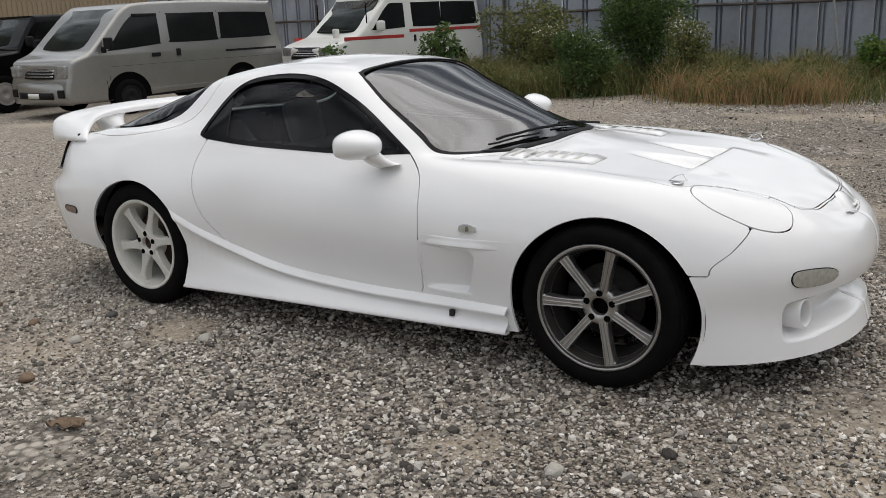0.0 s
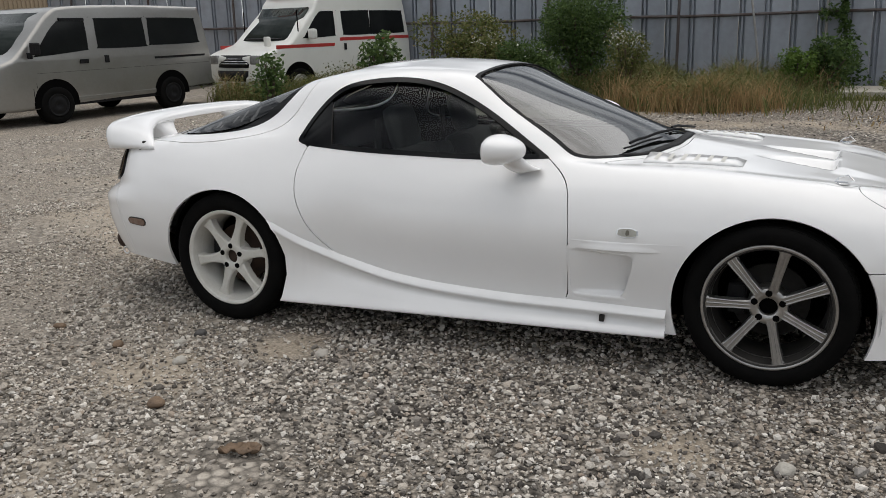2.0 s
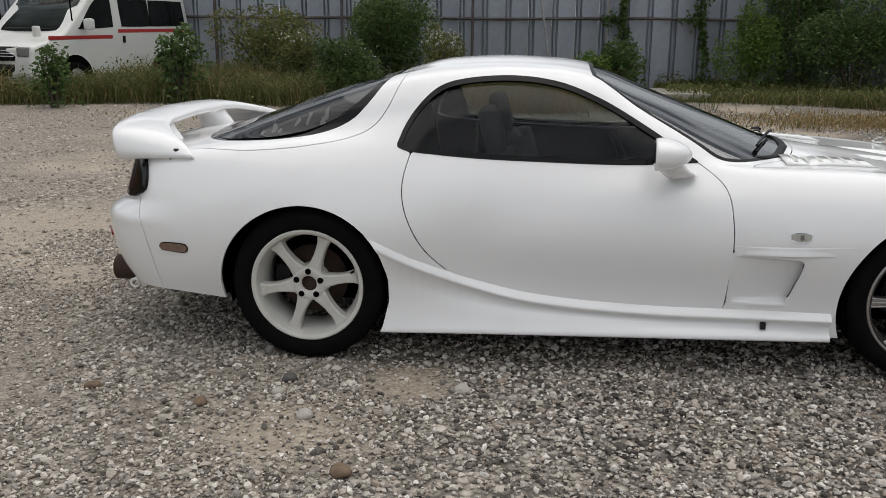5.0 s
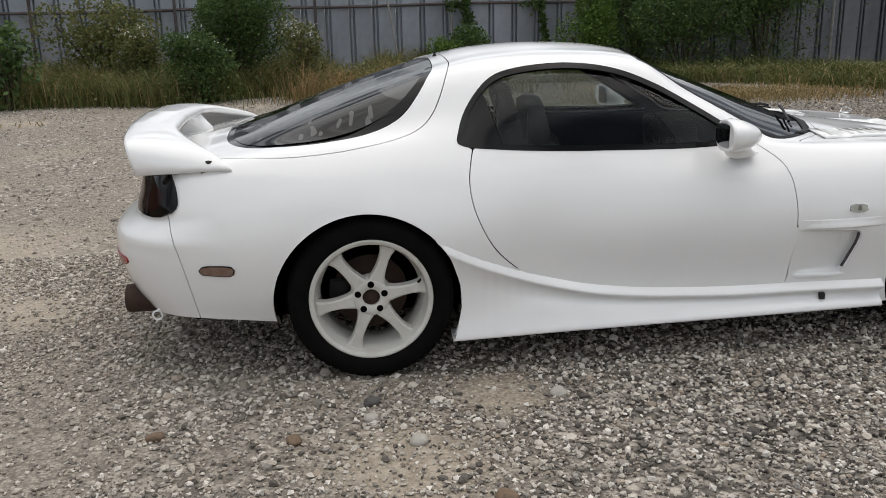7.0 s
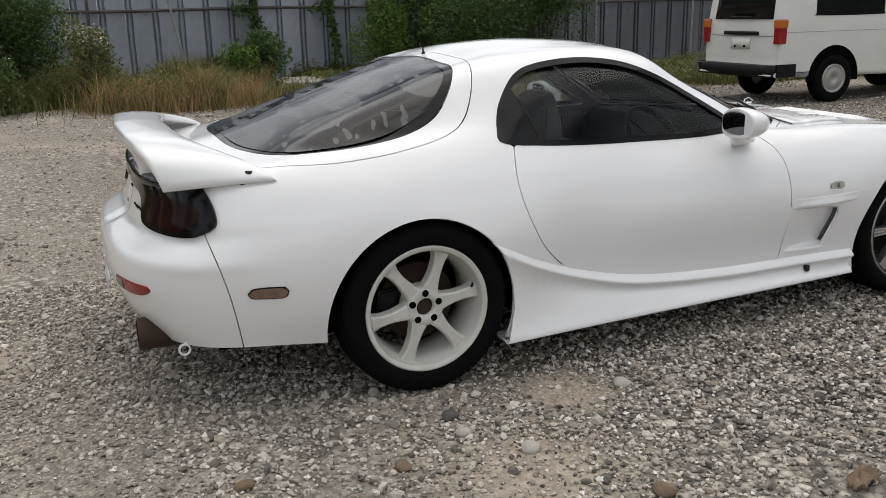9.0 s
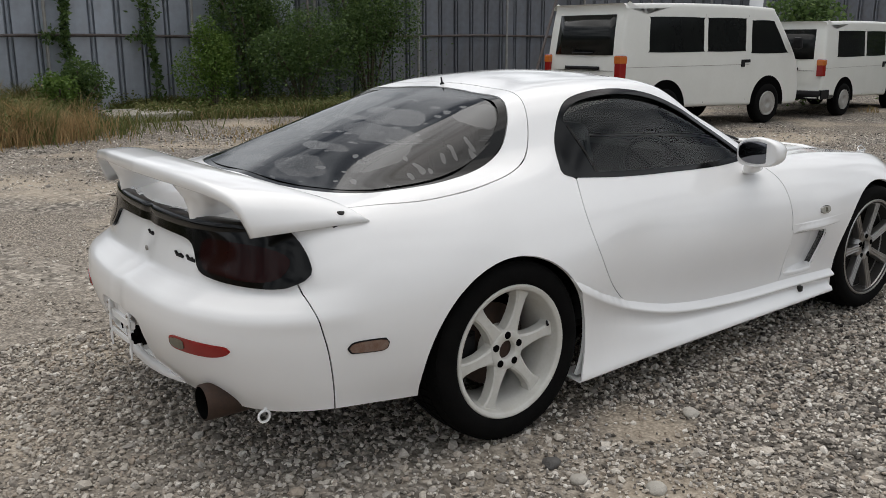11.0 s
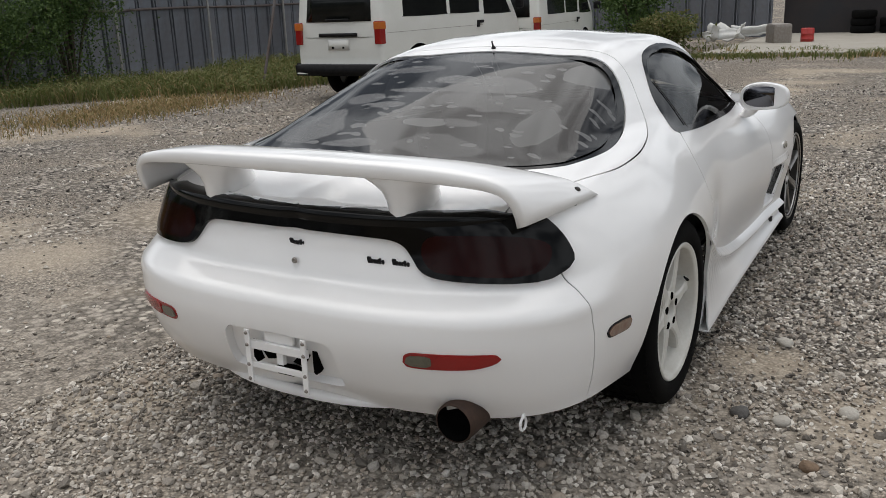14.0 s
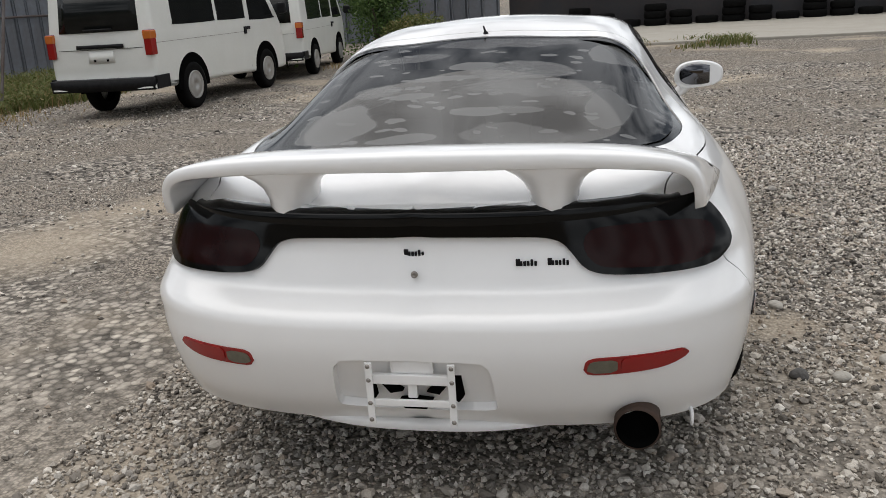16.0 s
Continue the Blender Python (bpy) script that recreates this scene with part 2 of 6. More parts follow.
def tube(bm, pts, r, n=8):
    """A round bar along a line of points."""
    pts = [Vector(p) for p in pts]
    rings = []
    for i, p in enumerate(pts):
        d = (pts[min(i + 1, len(pts) - 1)] - pts[max(i - 1, 0)]).normalized()
        q = d.to_track_quat("Z", "Y").to_matrix()
        rings.append([bm.verts.new(p + q @ Vector((r * math.cos(2 * math.pi * k / n), r * math.sin(2 * math.pi * k / n), 0))) for k in range(n)])
    for a, b in zip(rings, rings[1:]):
        for k in range(n):
            bm.faces.new((a[k], a[(k + 1) % n], b[(k + 1) % n], b[k]))
    bm.faces.new(rings[0][::-1])
    bm.faces.new(rings[-1])
    return bm


def prism(bm, outline, axis, lo, hi, bevel=0.0):
    """A flat outline (pairs) pushed along an axis from lo to hi."""
    def at(a, b, h):
        return {"x": (h, a, b), "y": (a, h, b), "z": (a, b, h)}[axis]
    p = [bm.verts.new(at(a, b, lo)) for a, b in outline]
    q = [bm.verts.new(at(a, b, hi)) for a, b in outline]
    n = len(p)
    fs = [bm.faces.new(p), bm.faces.new(q[::-1])]
    for i in range(n):
        fs.append(bm.faces.new((p[i], q[i], q[(i + 1) % n], p[(i + 1) % n])))
    bmesh.ops.recalc_face_normals(bm, faces=fs)
    if bevel:
        es = {e for f in fs[:2] for e in f.edges}
        bmesh.ops.bevel(bm, geom=list(es), offset=bevel, segments=2, affect="EDGES")
    return bm


def solid(ob, t, offset=-1.0):
    m = ob.modifiers.new("thickness", "SOLIDIFY")
    m.thickness, m.offset = t, offset
    return ob


# ---- surfaces cut along smooth lines ----
def curve(*knots):
    """A smooth function through (x, value) pairs that never overshoots."""
    k = sorted(knots)
    x, y = np.array([a for a, _ in k], float), np.array([b for _, b in k], float)
    h, d = np.diff(x), np.diff(y) / np.diff(x)
    m = np.zeros(len(x))
    m[0], m[-1] = d[0], d[-1]
    for i in range(1, len(x) - 1):
        if d[i - 1] * d[i] > 0:
            w1, w2 = 2 * h[i] + h[i - 1], h[i] + 2 * h[i - 1]
            m[i] = (w1 + w2) / (w1 / d[i - 1] + w2 / d[i])

    def f(q):
        q = np.clip(np.asarray(q, float), x[0], x[-1])
        i = np.clip(np.searchsorted(x, q, "right") - 1, 0, len(h) - 1)
        s = (q - x[i]) / h[i]
        return (y[i] * (1 + 2 * s) * (1 - s) ** 2 + h[i] * m[i] * s * (1 - s) ** 2 + y[i + 1] * s * s * (3 - 2 * s) + h[i] * m[i + 1] * s * s * (s - 1))
    return f


def loop(points, n=8):
    """A closed smooth outline through points (a third value 1 keeps a corner sharp)."""
    p = np.array([q[:2] for q in points], float)
    sharp = [len(q) > 2 for q in points]
    c, out = len(p), []
    for i in range(c):
        p1, p2 = p[i], p[(i + 1) % c]
        t1 = (p2 - p[i - 1]) / 2 if not sharp[i] else (p2 - p1) * 0.9
        t2 = (p[(i + 2) % c] - p1) / 2 if not sharp[(i + 1) % c] else (p2 - p1) * 0.9
        for s in np.arange(n) / n:
            out.append(p1 * (2 * s**3 - 3 * s**2 + 1) + t1 * (s**3 - 2 * s**2 + s) + p2 * (3 * s**2 - 2 * s**3) + t2 * (s**3 - s**2))
    return np.array(out)


def inside(a, b, poly):
    """Signed distance of the points (a, b) to an outline, positive inside."""
    a, b = np.asarray(a, float), np.asarray(b, float)
    best, cross = np.full(a.shape, 1e9), np.zeros(a.shape, bool)
    for (x0, y0), (x1, y1) in zip(poly, np.roll(poly, -1, 0)):
        dx, dy = x1 - x0, y1 - y0
        t = np.clip(((a - x0) * dx + (b - y0) * dy) / (dx * dx + dy * dy + 1e-12), 0, 1)
        best = np.minimum(best, (a - x0 - t * dx) ** 2 + (b - y0 - t * dy) ** 2)
        if y0 != y1:
            cross ^= ((y0 > b) != (y1 > b)) & (a < dx * (b - y0) / dy + x0)
    return np.where(cross, 1, -1) * np.sqrt(best)


def trimmed(grid, field, flip=False):
    """Verts and faces of a grid of places, kept where the field is positive, with the cut on the field's zero line."""
    n, m = field.shape
    verts, faces, ids = [], [], {}

    def corner(i, j):
        if (i, j) not in ids:
            ids[i, j] = len(verts)
            verts.append(grid[i, j])
        return ids[i, j]

    def cutpoint(a, b):
        key = (a, b) if a < b else (b, a)
        if key not in ids:
            fa, fb = field[key[0]], field[key[1]]
            s = fa / (fa - fb)
            ids[key] = len(verts)
            verts.append(grid[key[0]] * (1 - s) + grid[key[1]] * s)
        return ids[key]

    pos = field > 0
    some = pos[:-1, :-1] | pos[1:, :-1] | pos[:-1, 1:] | pos[1:, 1:]
    for i, j in np.argwhere(some):
        ring = [(int(i), int(j)), (int(i) + 1, int(j)), (int(i) + 1, int(j) + 1), (int(i), int(j) + 1)]
        face = []
        for k in range(4):
            a, b = ring[k], ring[(k + 1) % 4]
            if pos[a]:
                face.append(corner(*a))
            if pos[a] != pos[b]:
                face.append(cutpoint(a, b))
        if len(face) > 2:
            faces.append(face[::-1] if flip else face)
    return verts, faces


def skin(name, grid, field, mat, sides="both", lift=0.0, normals=None, parent=None, label="", thick=0.0, down=False):
    """A panel cut out of a half grid (y > 0) and mirrored: both sides in one mesh, or one side alone."""
    g = grid + normals * lift if lift else grid
    verts, faces = [], []
    for side in ((1, -1) if sides == "both" else (1,) if sides == "left" else (-1,)):
        v, f = trimmed(g, field, (side > 0) != down)
        base = len(verts)
        verts += [(p[0], p[1] * side, p[2]) for p in v]
        faces += [[k + base for k in q] for q in f]
    me = mesh_of(name, verts, faces, mat)
    bm = bmesh.new()
    bm.from_mesh(me)
    bmesh.ops.remove_doubles(bm, verts=bm.verts, dist=2e-4)
    bm.edges.index_update()
    rim = [e.index for e in bm.edges if e.is_boundary]
    bm.to_mesh(me)
    bm.free()
    me.shade_smooth()
    for k in rim:
        me.edges[k].use_edge_sharp = True
    ob = part(name, me, None, parent, label)
    if thick:
        solid(ob, thick)
    return ob


# ---- the sports car: its surface ----
AXLE_F, AXLE_R, HUB = 1.2125, -1.2125, 0.318


def wrapped(x, wide, nose, x0f, pf, tail, x0r, pr):
    """Half width along x, rounded off at nose and tail."""
    w = wide(x)
    sf = np.clip((x - x0f) / (nose - x0f), 0, 1)
    sr = np.clip((x0r - x) / (x0r - tail), 0, 1)
    return w * (1 - sf**pf) ** (1 / pf) * (1 - sr**pr) ** (1 / pr)


NU, NV = 380, 11
_u = np.linspace(0, 1, NU)
_g = 0.5 * (1 - np.cos(np.pi * _u))


def track(nose, tail, wide, high, x0f=1.30, pf=2.1, x0r=-1.72, pr=3.0):
    x = tail + (nose - tail) * _g
    return np.stack([x, wrapped(x, wide, nose, x0f, pf, tail, x0r, pr), high(x)], 1)


T0 = track(2.02, -2.12, curve((2.0, .785), (1.6, .785), (.85, .765), (0, .77), (-.87, .83), (-1.6, .79), (-2.1, .75)),
           curve((2.0, .15), (1.6, .148), (1.2, .18), (.85, .17), (-.87, .16), (-1.2, .2), (-1.58, .245), (-1.9, .265), (-2.1, .262)))
T1 = track(1.99, -2.185, curve((2.0, .79), (1.6, .785), (1.2, .79), (.85, .785), (.44, .77), (0, .772), (-.5, .785), (-.87, .84), (-1.2, .865), (-1.58, .835), (-1.9, .79), (-2.1, .77)),
           curve((2.0, .29), (1.6, .32), (.44, .31), (-.87, .34), (-1.58, .36), (-2.15, .355)))
T2 = track(2.03, -2.215, curve((2.0, .79), (1.6, .79), (1.2, .805), (.9, .815), (.69, .82), (.44, .805), (0, .80), (-.5, .80), (-.87, .85), (-1.2, .88), (-1.58, .852), (-1.9, .81), (-2.1, .79)),
           curve((2.1, .43), (1.6, .48), (.9, .52), (0, .52), (-1.2, .55), (-1.7, .52), (-2.2, .525)))
T3 = track(2.0, -2.108, curve((2.0, .74), (1.6, .745), (1.2, .765), (.7, .775), (.35, .765), (-.3, .765), (-.85, .80), (-1.3, .83), (-1.7, .80), (-1.95, .765)),
           curve((2.06, .545), (1.8, .575), (1.5, .63), (1.2, .665), (.7, .68), (0, .68), (-.8, .70), (-1.3, .71), (-1.7, .68), (-2.12, .635)))
T4 = track(1.94, -2.07, curve((1.94, .60), (1.5, .63), (1.2, .665), (.7, .675), (.35, .66), (0, .675), (-.4, .69), (-.8, .70), (-1.2, .715), (-1.6, .71), (-1.9, .69), (-2.07, .68)),
           curve((1.94, .585), (1.85, .63), (1.7, .68), (1.5, .73), (1.2, .762), (.9, .782), (.6, .788), (.34, .80), (0, .815), (-.4, .832), (-.8, .852), (-1.2, .86), (-1.6, .832), (-1.9, .80), (-2.07, .785)))


def top_track(share, high):
    return np.stack([T4[:, 0], T4[:, 1] * share(T4[:, 0]), high(T4[:, 0])], 1)


T5 = top_track(curve((2, .8), (.8, .8), (.45, .92), (.3, .94), (-.1, .88), (-.4, .87), (-.9, .87), (-1.3, .87), (-1.7, .82), (-2.07, .8)),
               curve((1.94, .59), (1.7, .69), (1.5, .738), (1.2, .768), (.9, .79), (.6, .797), (.45, .81), (.3, .85), (.1, .915), (-.1, .975), (-.4, 1.0), (-.7, .985), (-.9, .95), (-1.2, .905), (-1.5, .875), (-1.8, .83), (-2.07, .79)))
T6 = top_track(curve((2, .55), (.8, .56), (.5, .80), (.3, .85), (-.09, .715), (-.4, .69), (-.9, .69), (-1.2, .74), (-1.5, .73), (-1.8, .58), (-2.07, .55)),
               curve((1.94, .59), (1.87, .635), (1.7, .69), (1.5, .735), (1.2, .77), (.9, .798), (.7, .808), (.5, .83), (.3, .90), (.1, 1.0), (-.09, 1.115), (-.25, 1.14), (-.45, 1.145), (-.7, 1.13), (-.9, 1.102), (-1.1, 1.038), (-1.4, .945), (-1.6, .883), (-1.8, .84), (-2.07, .795)))
T7 = top_track(curve((2, .28), (.8, .28), (.3, .48), (-.1, .38), (-.9, .36), (-1.4, .4), (-1.8, .28), (-2.07, .28)),
               curve((1.94, .59), (1.87, .635), (1.7, .69), (1.5, .733), (1.2, .772), (.95, .80), (.75, .83), (.5, .90), (.3, .98), (.1, 1.07), (-.09, 1.155), (-.25, 1.175), (-.45, 1.182), (-.7, 1.168), (-.9, 1.125), (-1.1, 1.066), (-1.4, .97), (-1.7, .87), (-1.85, .838), (-2.07, .80)))
T8 = top_track(curve((2, 0), (-2, 0)),
               curve((1.94, .59), (1.87, .637), (1.7, .69), (1.5, .733), (1.2, .775), (.95, .808), (.78, .836), (.5, .945), (.3, 1.02), (.1, 1.095), (-.06, 1.16), (-.2, 1.183), (-.45, 1.195), (-.7, 1.182), (-.88, 1.14), (-1.1, 1.078), (-1.4, .982), (-1.68, .888), (-1.8, .855), (-1.95, .83), (-2.07, .803)))


def loft(tracks, per):
    """Smooth sections across a row of tracks; the last track is the middle line."""
    P = np.stack(tracks, 1)
    mirror = P[:, -2:-1] * np.array([1, -1, 1])
    first = 2 * P[:, :1] - P[:, 1:2]
    Q = np.concatenate([first, P, mirror], 1)
    d = np.sqrt(np.linalg.norm(np.diff(Q, axis=1), axis=2)) + 0.03
    rows = []
    for k in range(P.shape[1] - 1):
        p0, p1, p2, p3 = (Q[:, k + i] for i in range(4))
        d0, d1, d2 = (d[:, k + i][:, None] for i in range(3))
        m1 = ((p1 - p0) / d0 - (p2 - p0) / (d0 + d1) + (p2 - p1) / d1) * d1
        m2 = ((p2 - p1) / d1 - (p3 - p1) / (d1 + d2) + (p3 - p2) / d2) * d1
        for s in np.arange(per) / per:
            rows.append(p1 * (2 * s**3 - 3 * s**2 + 1) + m1 * (s**3 - 2 * s**2 + s) + p2 * (3 * s**2 - 2 * s**3) + m2 * (s**3 - s**2))
    rows.append(P[:, -1])
    return np.stack(rows, 1)


BODY = loft([T0, T1, T2, T3, T4, T5, T6, T7, T8], NV)
BODY[:, :, 1] = np.maximum(BODY[:, :, 1], 0)
for _ in range(6):
    # soften the joins between the tracks
    core = BODY[1:-1, 1:-1]
    BODY[1:-1, 1:-1] = 0.5 * core + 0.125 * (BODY[:-2, 1:-1] + BODY[2:, 1:-1] + BODY[1:-1, :-2] + BODY[1:-1, 2:])
BODY[0, :, 1] = BODY[-1, :, 1] = 0
_du, _dv = np.gradient(BODY, axis=0), np.gradient(BODY, axis=1)
NORM = np.cross(_dv, _du)
NORM /= np.linalg.norm(NORM, axis=2, keepdims=True) + 1e-9
if NORM[NU // 2, 2 * NV, 1] < 0:
    NORM = -NORM
# the rear bumper's ledge: flat on top, with a firmer edge
_e = np.arange(BODY.shape[1])[None, :] / NV
_k = np.clip((-1.72 - BODY[..., 0]) / .25, 0, 1)
BODY[1:-1] += (NORM * (_k * (.011 * np.exp(-((_e - 2.22) / .17) ** 2) - .012 * np.exp(-((_e - 2.78) / .2) ** 2)))[..., None])[1:-1]
BODY[0, 1:4 * NV] += (NORM[1] * (.011 * np.exp(-((_e[0] - 2.22) / .17) ** 2) - .012 * np.exp(-((_e[0] - 2.78) / .2) ** 2))[:, None])[1:4 * NV]
BODY[0, :, 1] = 0
_du, _dv = np.gradient(BODY, axis=0), np.gradient(BODY, axis=1)
_n2 = np.cross(_dv, _du)
_n2 /= np.linalg.norm(_n2, axis=2, keepdims=True) + 1e-9
NORM = _n2 * np.sign((_n2 * NORM).sum(2, keepdims=True) + 1e-9)
BODY[1:-1] += NORM[1:-1] * 0.008
BODY[:, -1, 1] = 0
BX, BY, BZ = BODY[..., 0], BODY[..., 1], BODY[..., 2]

ROW = np.broadcast_to(np.arange(BODY.shape[1])[None, :], BX.shape)
SIDE = np.where(ROW < 4.6 * NV, 1.0, -1.0)
UPPER = ROW >= 3.6 * NV

# outlines: side view in (x, z), top view in (x, y)
WINDOW = loop([(-.838, .862), (-.846, .90), (-.80, .995), (-.71, 1.088), (-.59, 1.125), (-.40, 1.137), (-.22, 1.115), (-.06, 1.056), (.112, .96), (.325, .825, 1), (.05, .815), (-.42, .826), (-.70, .843)])
DOOR = loop([(-.795, .865, 1), (-.822, .73), (-.795, .60), (-.71, .46), (-.55, .345), (-.30, .29), (.04, .272), (.43, .262, 1), (.447, .30), (.455, .47), (.452, .61), (.425, .74), (.325, .826, 1), (-.2, .90, 1)])
SCREEN = loop([(.775, .0), (.76, .20), (.69, .40), (.56, .545), (.44, .60), (.33, .578), (.08, .50), (-.06, .445), (-.085, .40), (-.085, .0), (-.085, -.40), (-.06, -.445), (.08, -.5), (.33, -.578), (.44, -.6), (.56, -.545), (.69, -.4), (.76, -.2)])
_hg = [(-.90, .22), (-.916, .41), (-.95, .502), (-.995, .558), (-1.065, .602), (-1.186, .636), (-1.33, .660), (-1.43, .660), (-1.53, .640), (-1.62, .60), (-1.70, .50), (-1.75, .30)]
HATCH_GLASS = loop([(-.893, .0)] + _hg + [(-1.765, .0)] + [(x, -y) for x, y in _hg[::-1]])
_ht = [(-.838, .25), (-.846, .39), (-.868, .495), (-.908, .573), (-.98, .638), (-1.08, .683), (-1.19, .712), (-1.32, .728), (-1.50, .722), (-1.69, .682), (-1.80, .635), (-1.92, .60), (-2.2, .585, 1)]
HATCH = loop([(-.84, .0)] + _ht + [(x, -y, *c) for x, y, *c in _ht[::-1]])
HOOD = loop([(1.868, .0), (1.858, .20), (1.81, .36), (1.70, .39), (1.52, .50), (1.44, .605), (1.30, .60), (1.2, .585), (.97, .555), (.66, .60), (.55, .60), (.70, .45), (.79, .22), (.80, .0), (.79, -.22), (.7, -.45), (.55, -.6), (.66, -.60), (.97, -.555), (1.2, -.585), (1.30, -.60), (1.44, -.605), (1.52, -.5), (1.7, -.39), (1.81, -.36), (1.858, -.2)])
LID = loop([(1.50, .62), (1.485, .565), (1.515, .52), (1.60, .46), (1.72, .412), (1.79, .425), (1.81, .475), (1.80, .515), (1.76, .56), (1.69, .605), (1.58, .635)])


def shrink(f, d):
    return f - d


f_window = np.where(UPPER & (BX > -1.0) & (BX < .6), inside(BX, BZ, WINDOW), -1.0)
f_door = np.where(BX < 1, inside(BX, BZ, DOOR), -1.0)
f_door = np.where(ROW > 6.5 * NV, -1.0, f_door)
f_screen = np.where((BX > -.3) & (ROW > 4.1 * NV), inside(BX, BY, SCREEN), -1.0)
f_glass = np.where((BX < -.6) & (ROW > 4.1 * NV), inside(BX, BY, HATCH_GLASS), -1.0)
f_hatch = np.where((BX < -.6) & (ROW > 3.9 * NV), inside(BX, BY, HATCH), -1.0)
f_hood = np.where((BX > .3) & (ROW > 3.9 * NV), inside(BX, BY, HOOD), -1.0)
f_lid = np.where((BX > .9) & (ROW > 3.0 * NV), inside(BX, BY, LID), -1.0)
f_arch = np.where(ROW < 3.9 * NV, np.maximum(.358 - np.hypot(BX - 1.222, BZ - .298), .348 - np.hypot(BX + 1.215, BZ - .30)), -1.0)
# bumper seams: the front one runs back from the lid and down to the arch, the rear one down the corner
f_nose = np.minimum(BX - curve((.16, 1.66), (.46, 1.60), (.49, 1.60), (.56, 1.665), (.62, 1.70), (.80, 1.72))(BZ), 1.0)
f_nose = np.maximum(f_nose, np.minimum(.475 - BZ, BX - 1.3))
f_nose = np.minimum(f_nose, -f_hood - np.where(BX > 1.70, .009, 0))
f_nose = np.minimum(f_nose, -f_lid)
f_tail = np.minimum(curve((.2, -1.83), (.45, -1.875), (.66, -1.93), (.76, -1.95))(BZ) - BX, .765 - BZ)

# height, run on along the surface where the tail turns into the deck
RISE = BZ.copy()
_run = np.cumsum(np.linalg.norm(np.diff(BODY, axis=1), axis=2), 1)
_k0 = 4 * NV - 3
RISE[:, _k0 + 1:] = BZ[:, _k0:_k0 + 1] + _run[:, _k0:] - _run[:, _k0 - 1:_k0]
# distance round the body from the middle of the tail
ARC = np.concatenate([np.zeros((1, BX.shape[1])), np.cumsum(np.linalg.norm(np.diff(BODY, axis=0), axis=2), 0)], 0)
VENT = loop([(.466, .497, 1), (.60, .490), (.695, .485), (.716, .474), (.714, .44), (.695, .375), (.678, .325), (.662, .306), (.60, .301), (.466, .301, 1)])
f_vent = np.where((ROW < 3 * NV) & (BX > .3) & (BX < .8), inside(BX, BZ, VENT), -1.0)


def refined(i0, i1, j0, j1, k):
    """A finer copy of a stretch of the body's grid."""
    def fine(P):
        rows = []
        for a in range(1, len(P) - 2):
            for t in np.arange(k) / k:
                rows.append(.5 * (2 * P[a] + (P[a + 1] - P[a - 1]) * t + (2 * P[a - 1] - 5 * P[a] + 4 * P[a + 1] - P[a + 2]) * t**2 + (3 * P[a] - P[a - 1] - 3 * P[a + 1] + P[a + 2]) * t**3))
        return np.array(rows)
    return fine(fine(BODY[i0:i1, j0:j1]).swapaxes(0, 1)).swapaxes(0, 1)


# front wing scoop: deepens from the door's edge to a slanting meshed wall
_c = BODY[:, 2 * NV, 0]
POCKET = refined(int(np.argmin(np.abs(_c - .40))), int(np.argmin(np.abs(_c - .80))), NV // 2, 3 * NV + 2, 6)
_px, _pz = POCKET[..., 0].copy(), POCKET[..., 2].copy()
f_pocket = inside(_px, _pz, VENT)
_end = curve((.25, .660), (.306, .664), (.33, .680), (.375, .695), (.44, .714), (.55, .722))(_pz) - _px
_in = np.clip((_px - .462) / .20, 0, 1)
_edge = np.minimum.reduce([np.clip((.4975 - .05 * (_px - .466) - _pz) / .011, 0, 1), np.clip((_pz - .3005) / .022, 0, 1), np.clip(_end / .012, 0, 1)])
POCKET[..., 0] += .022 * np.clip(_edge * 1.5, 0, 1) * np.clip((.05 - _end) / .035, 0, 1) * _in
POCKET[..., 1] -= (.040 * _in * _edge * _edge * (3 - 2 * _edge) + .0012)
f_mesh = np.minimum.reduce([_end - .0015, .0125 - _end, .468 - _pz, _pz - .322])
RECESS = loop([(-.19, .445), (-.155, .462), (0, .464), (.155, .462), (.19, .445), (.20, .34), (.19, .322, 1), (0, .318), (-.19, .322, 1), (-.2, .34)])
f_plate = np.where((ARC < .5) & (BX < -1.9), inside(BY, BZ, RECESS), -1.0)

MOUTH = loop([(1.806, .30), (1.815, .345), (1.84, .362), (1.908, .369), (1.975, .378), (2.1, .38, 1), (2.1, .235, 1), (1.96, .222), (1.90, .21), (1.84, .21), (1.815, .23)])
f_mouth = np.where((ROW < 3 * NV) & (BX > 1.4), inside(BX, BZ, MOUTH), -1.0)
# bonnet troughs: they deepen forwards to two openings under a raised front edge
_s = np.clip((BX - 1.08) / .31, 0, 1)
_hw = .03 + .085 * _s
_in = np.clip((_hw - np.abs(np.abs(BY) - .145)) / .03, 0, 1)
_past = np.clip((1.405 - BX) / .014, 0, 1)
_lip = np.clip((BX - 1.385) / .02, 0, 1) * np.clip((1.66 - BX) / .22, 0, 1) ** 1.4 * np.clip((.34 - np.abs(BY)) / .10, 0, 1)
BONNET = BODY.copy()
BONNET[..., 2] += np.where(ROW > 4.3 * NV, -.040 * _s * _in * _past * np.where(BX < 1.41, 1, 0) + .014 * _lip, 0)
GAPW = 0.0019
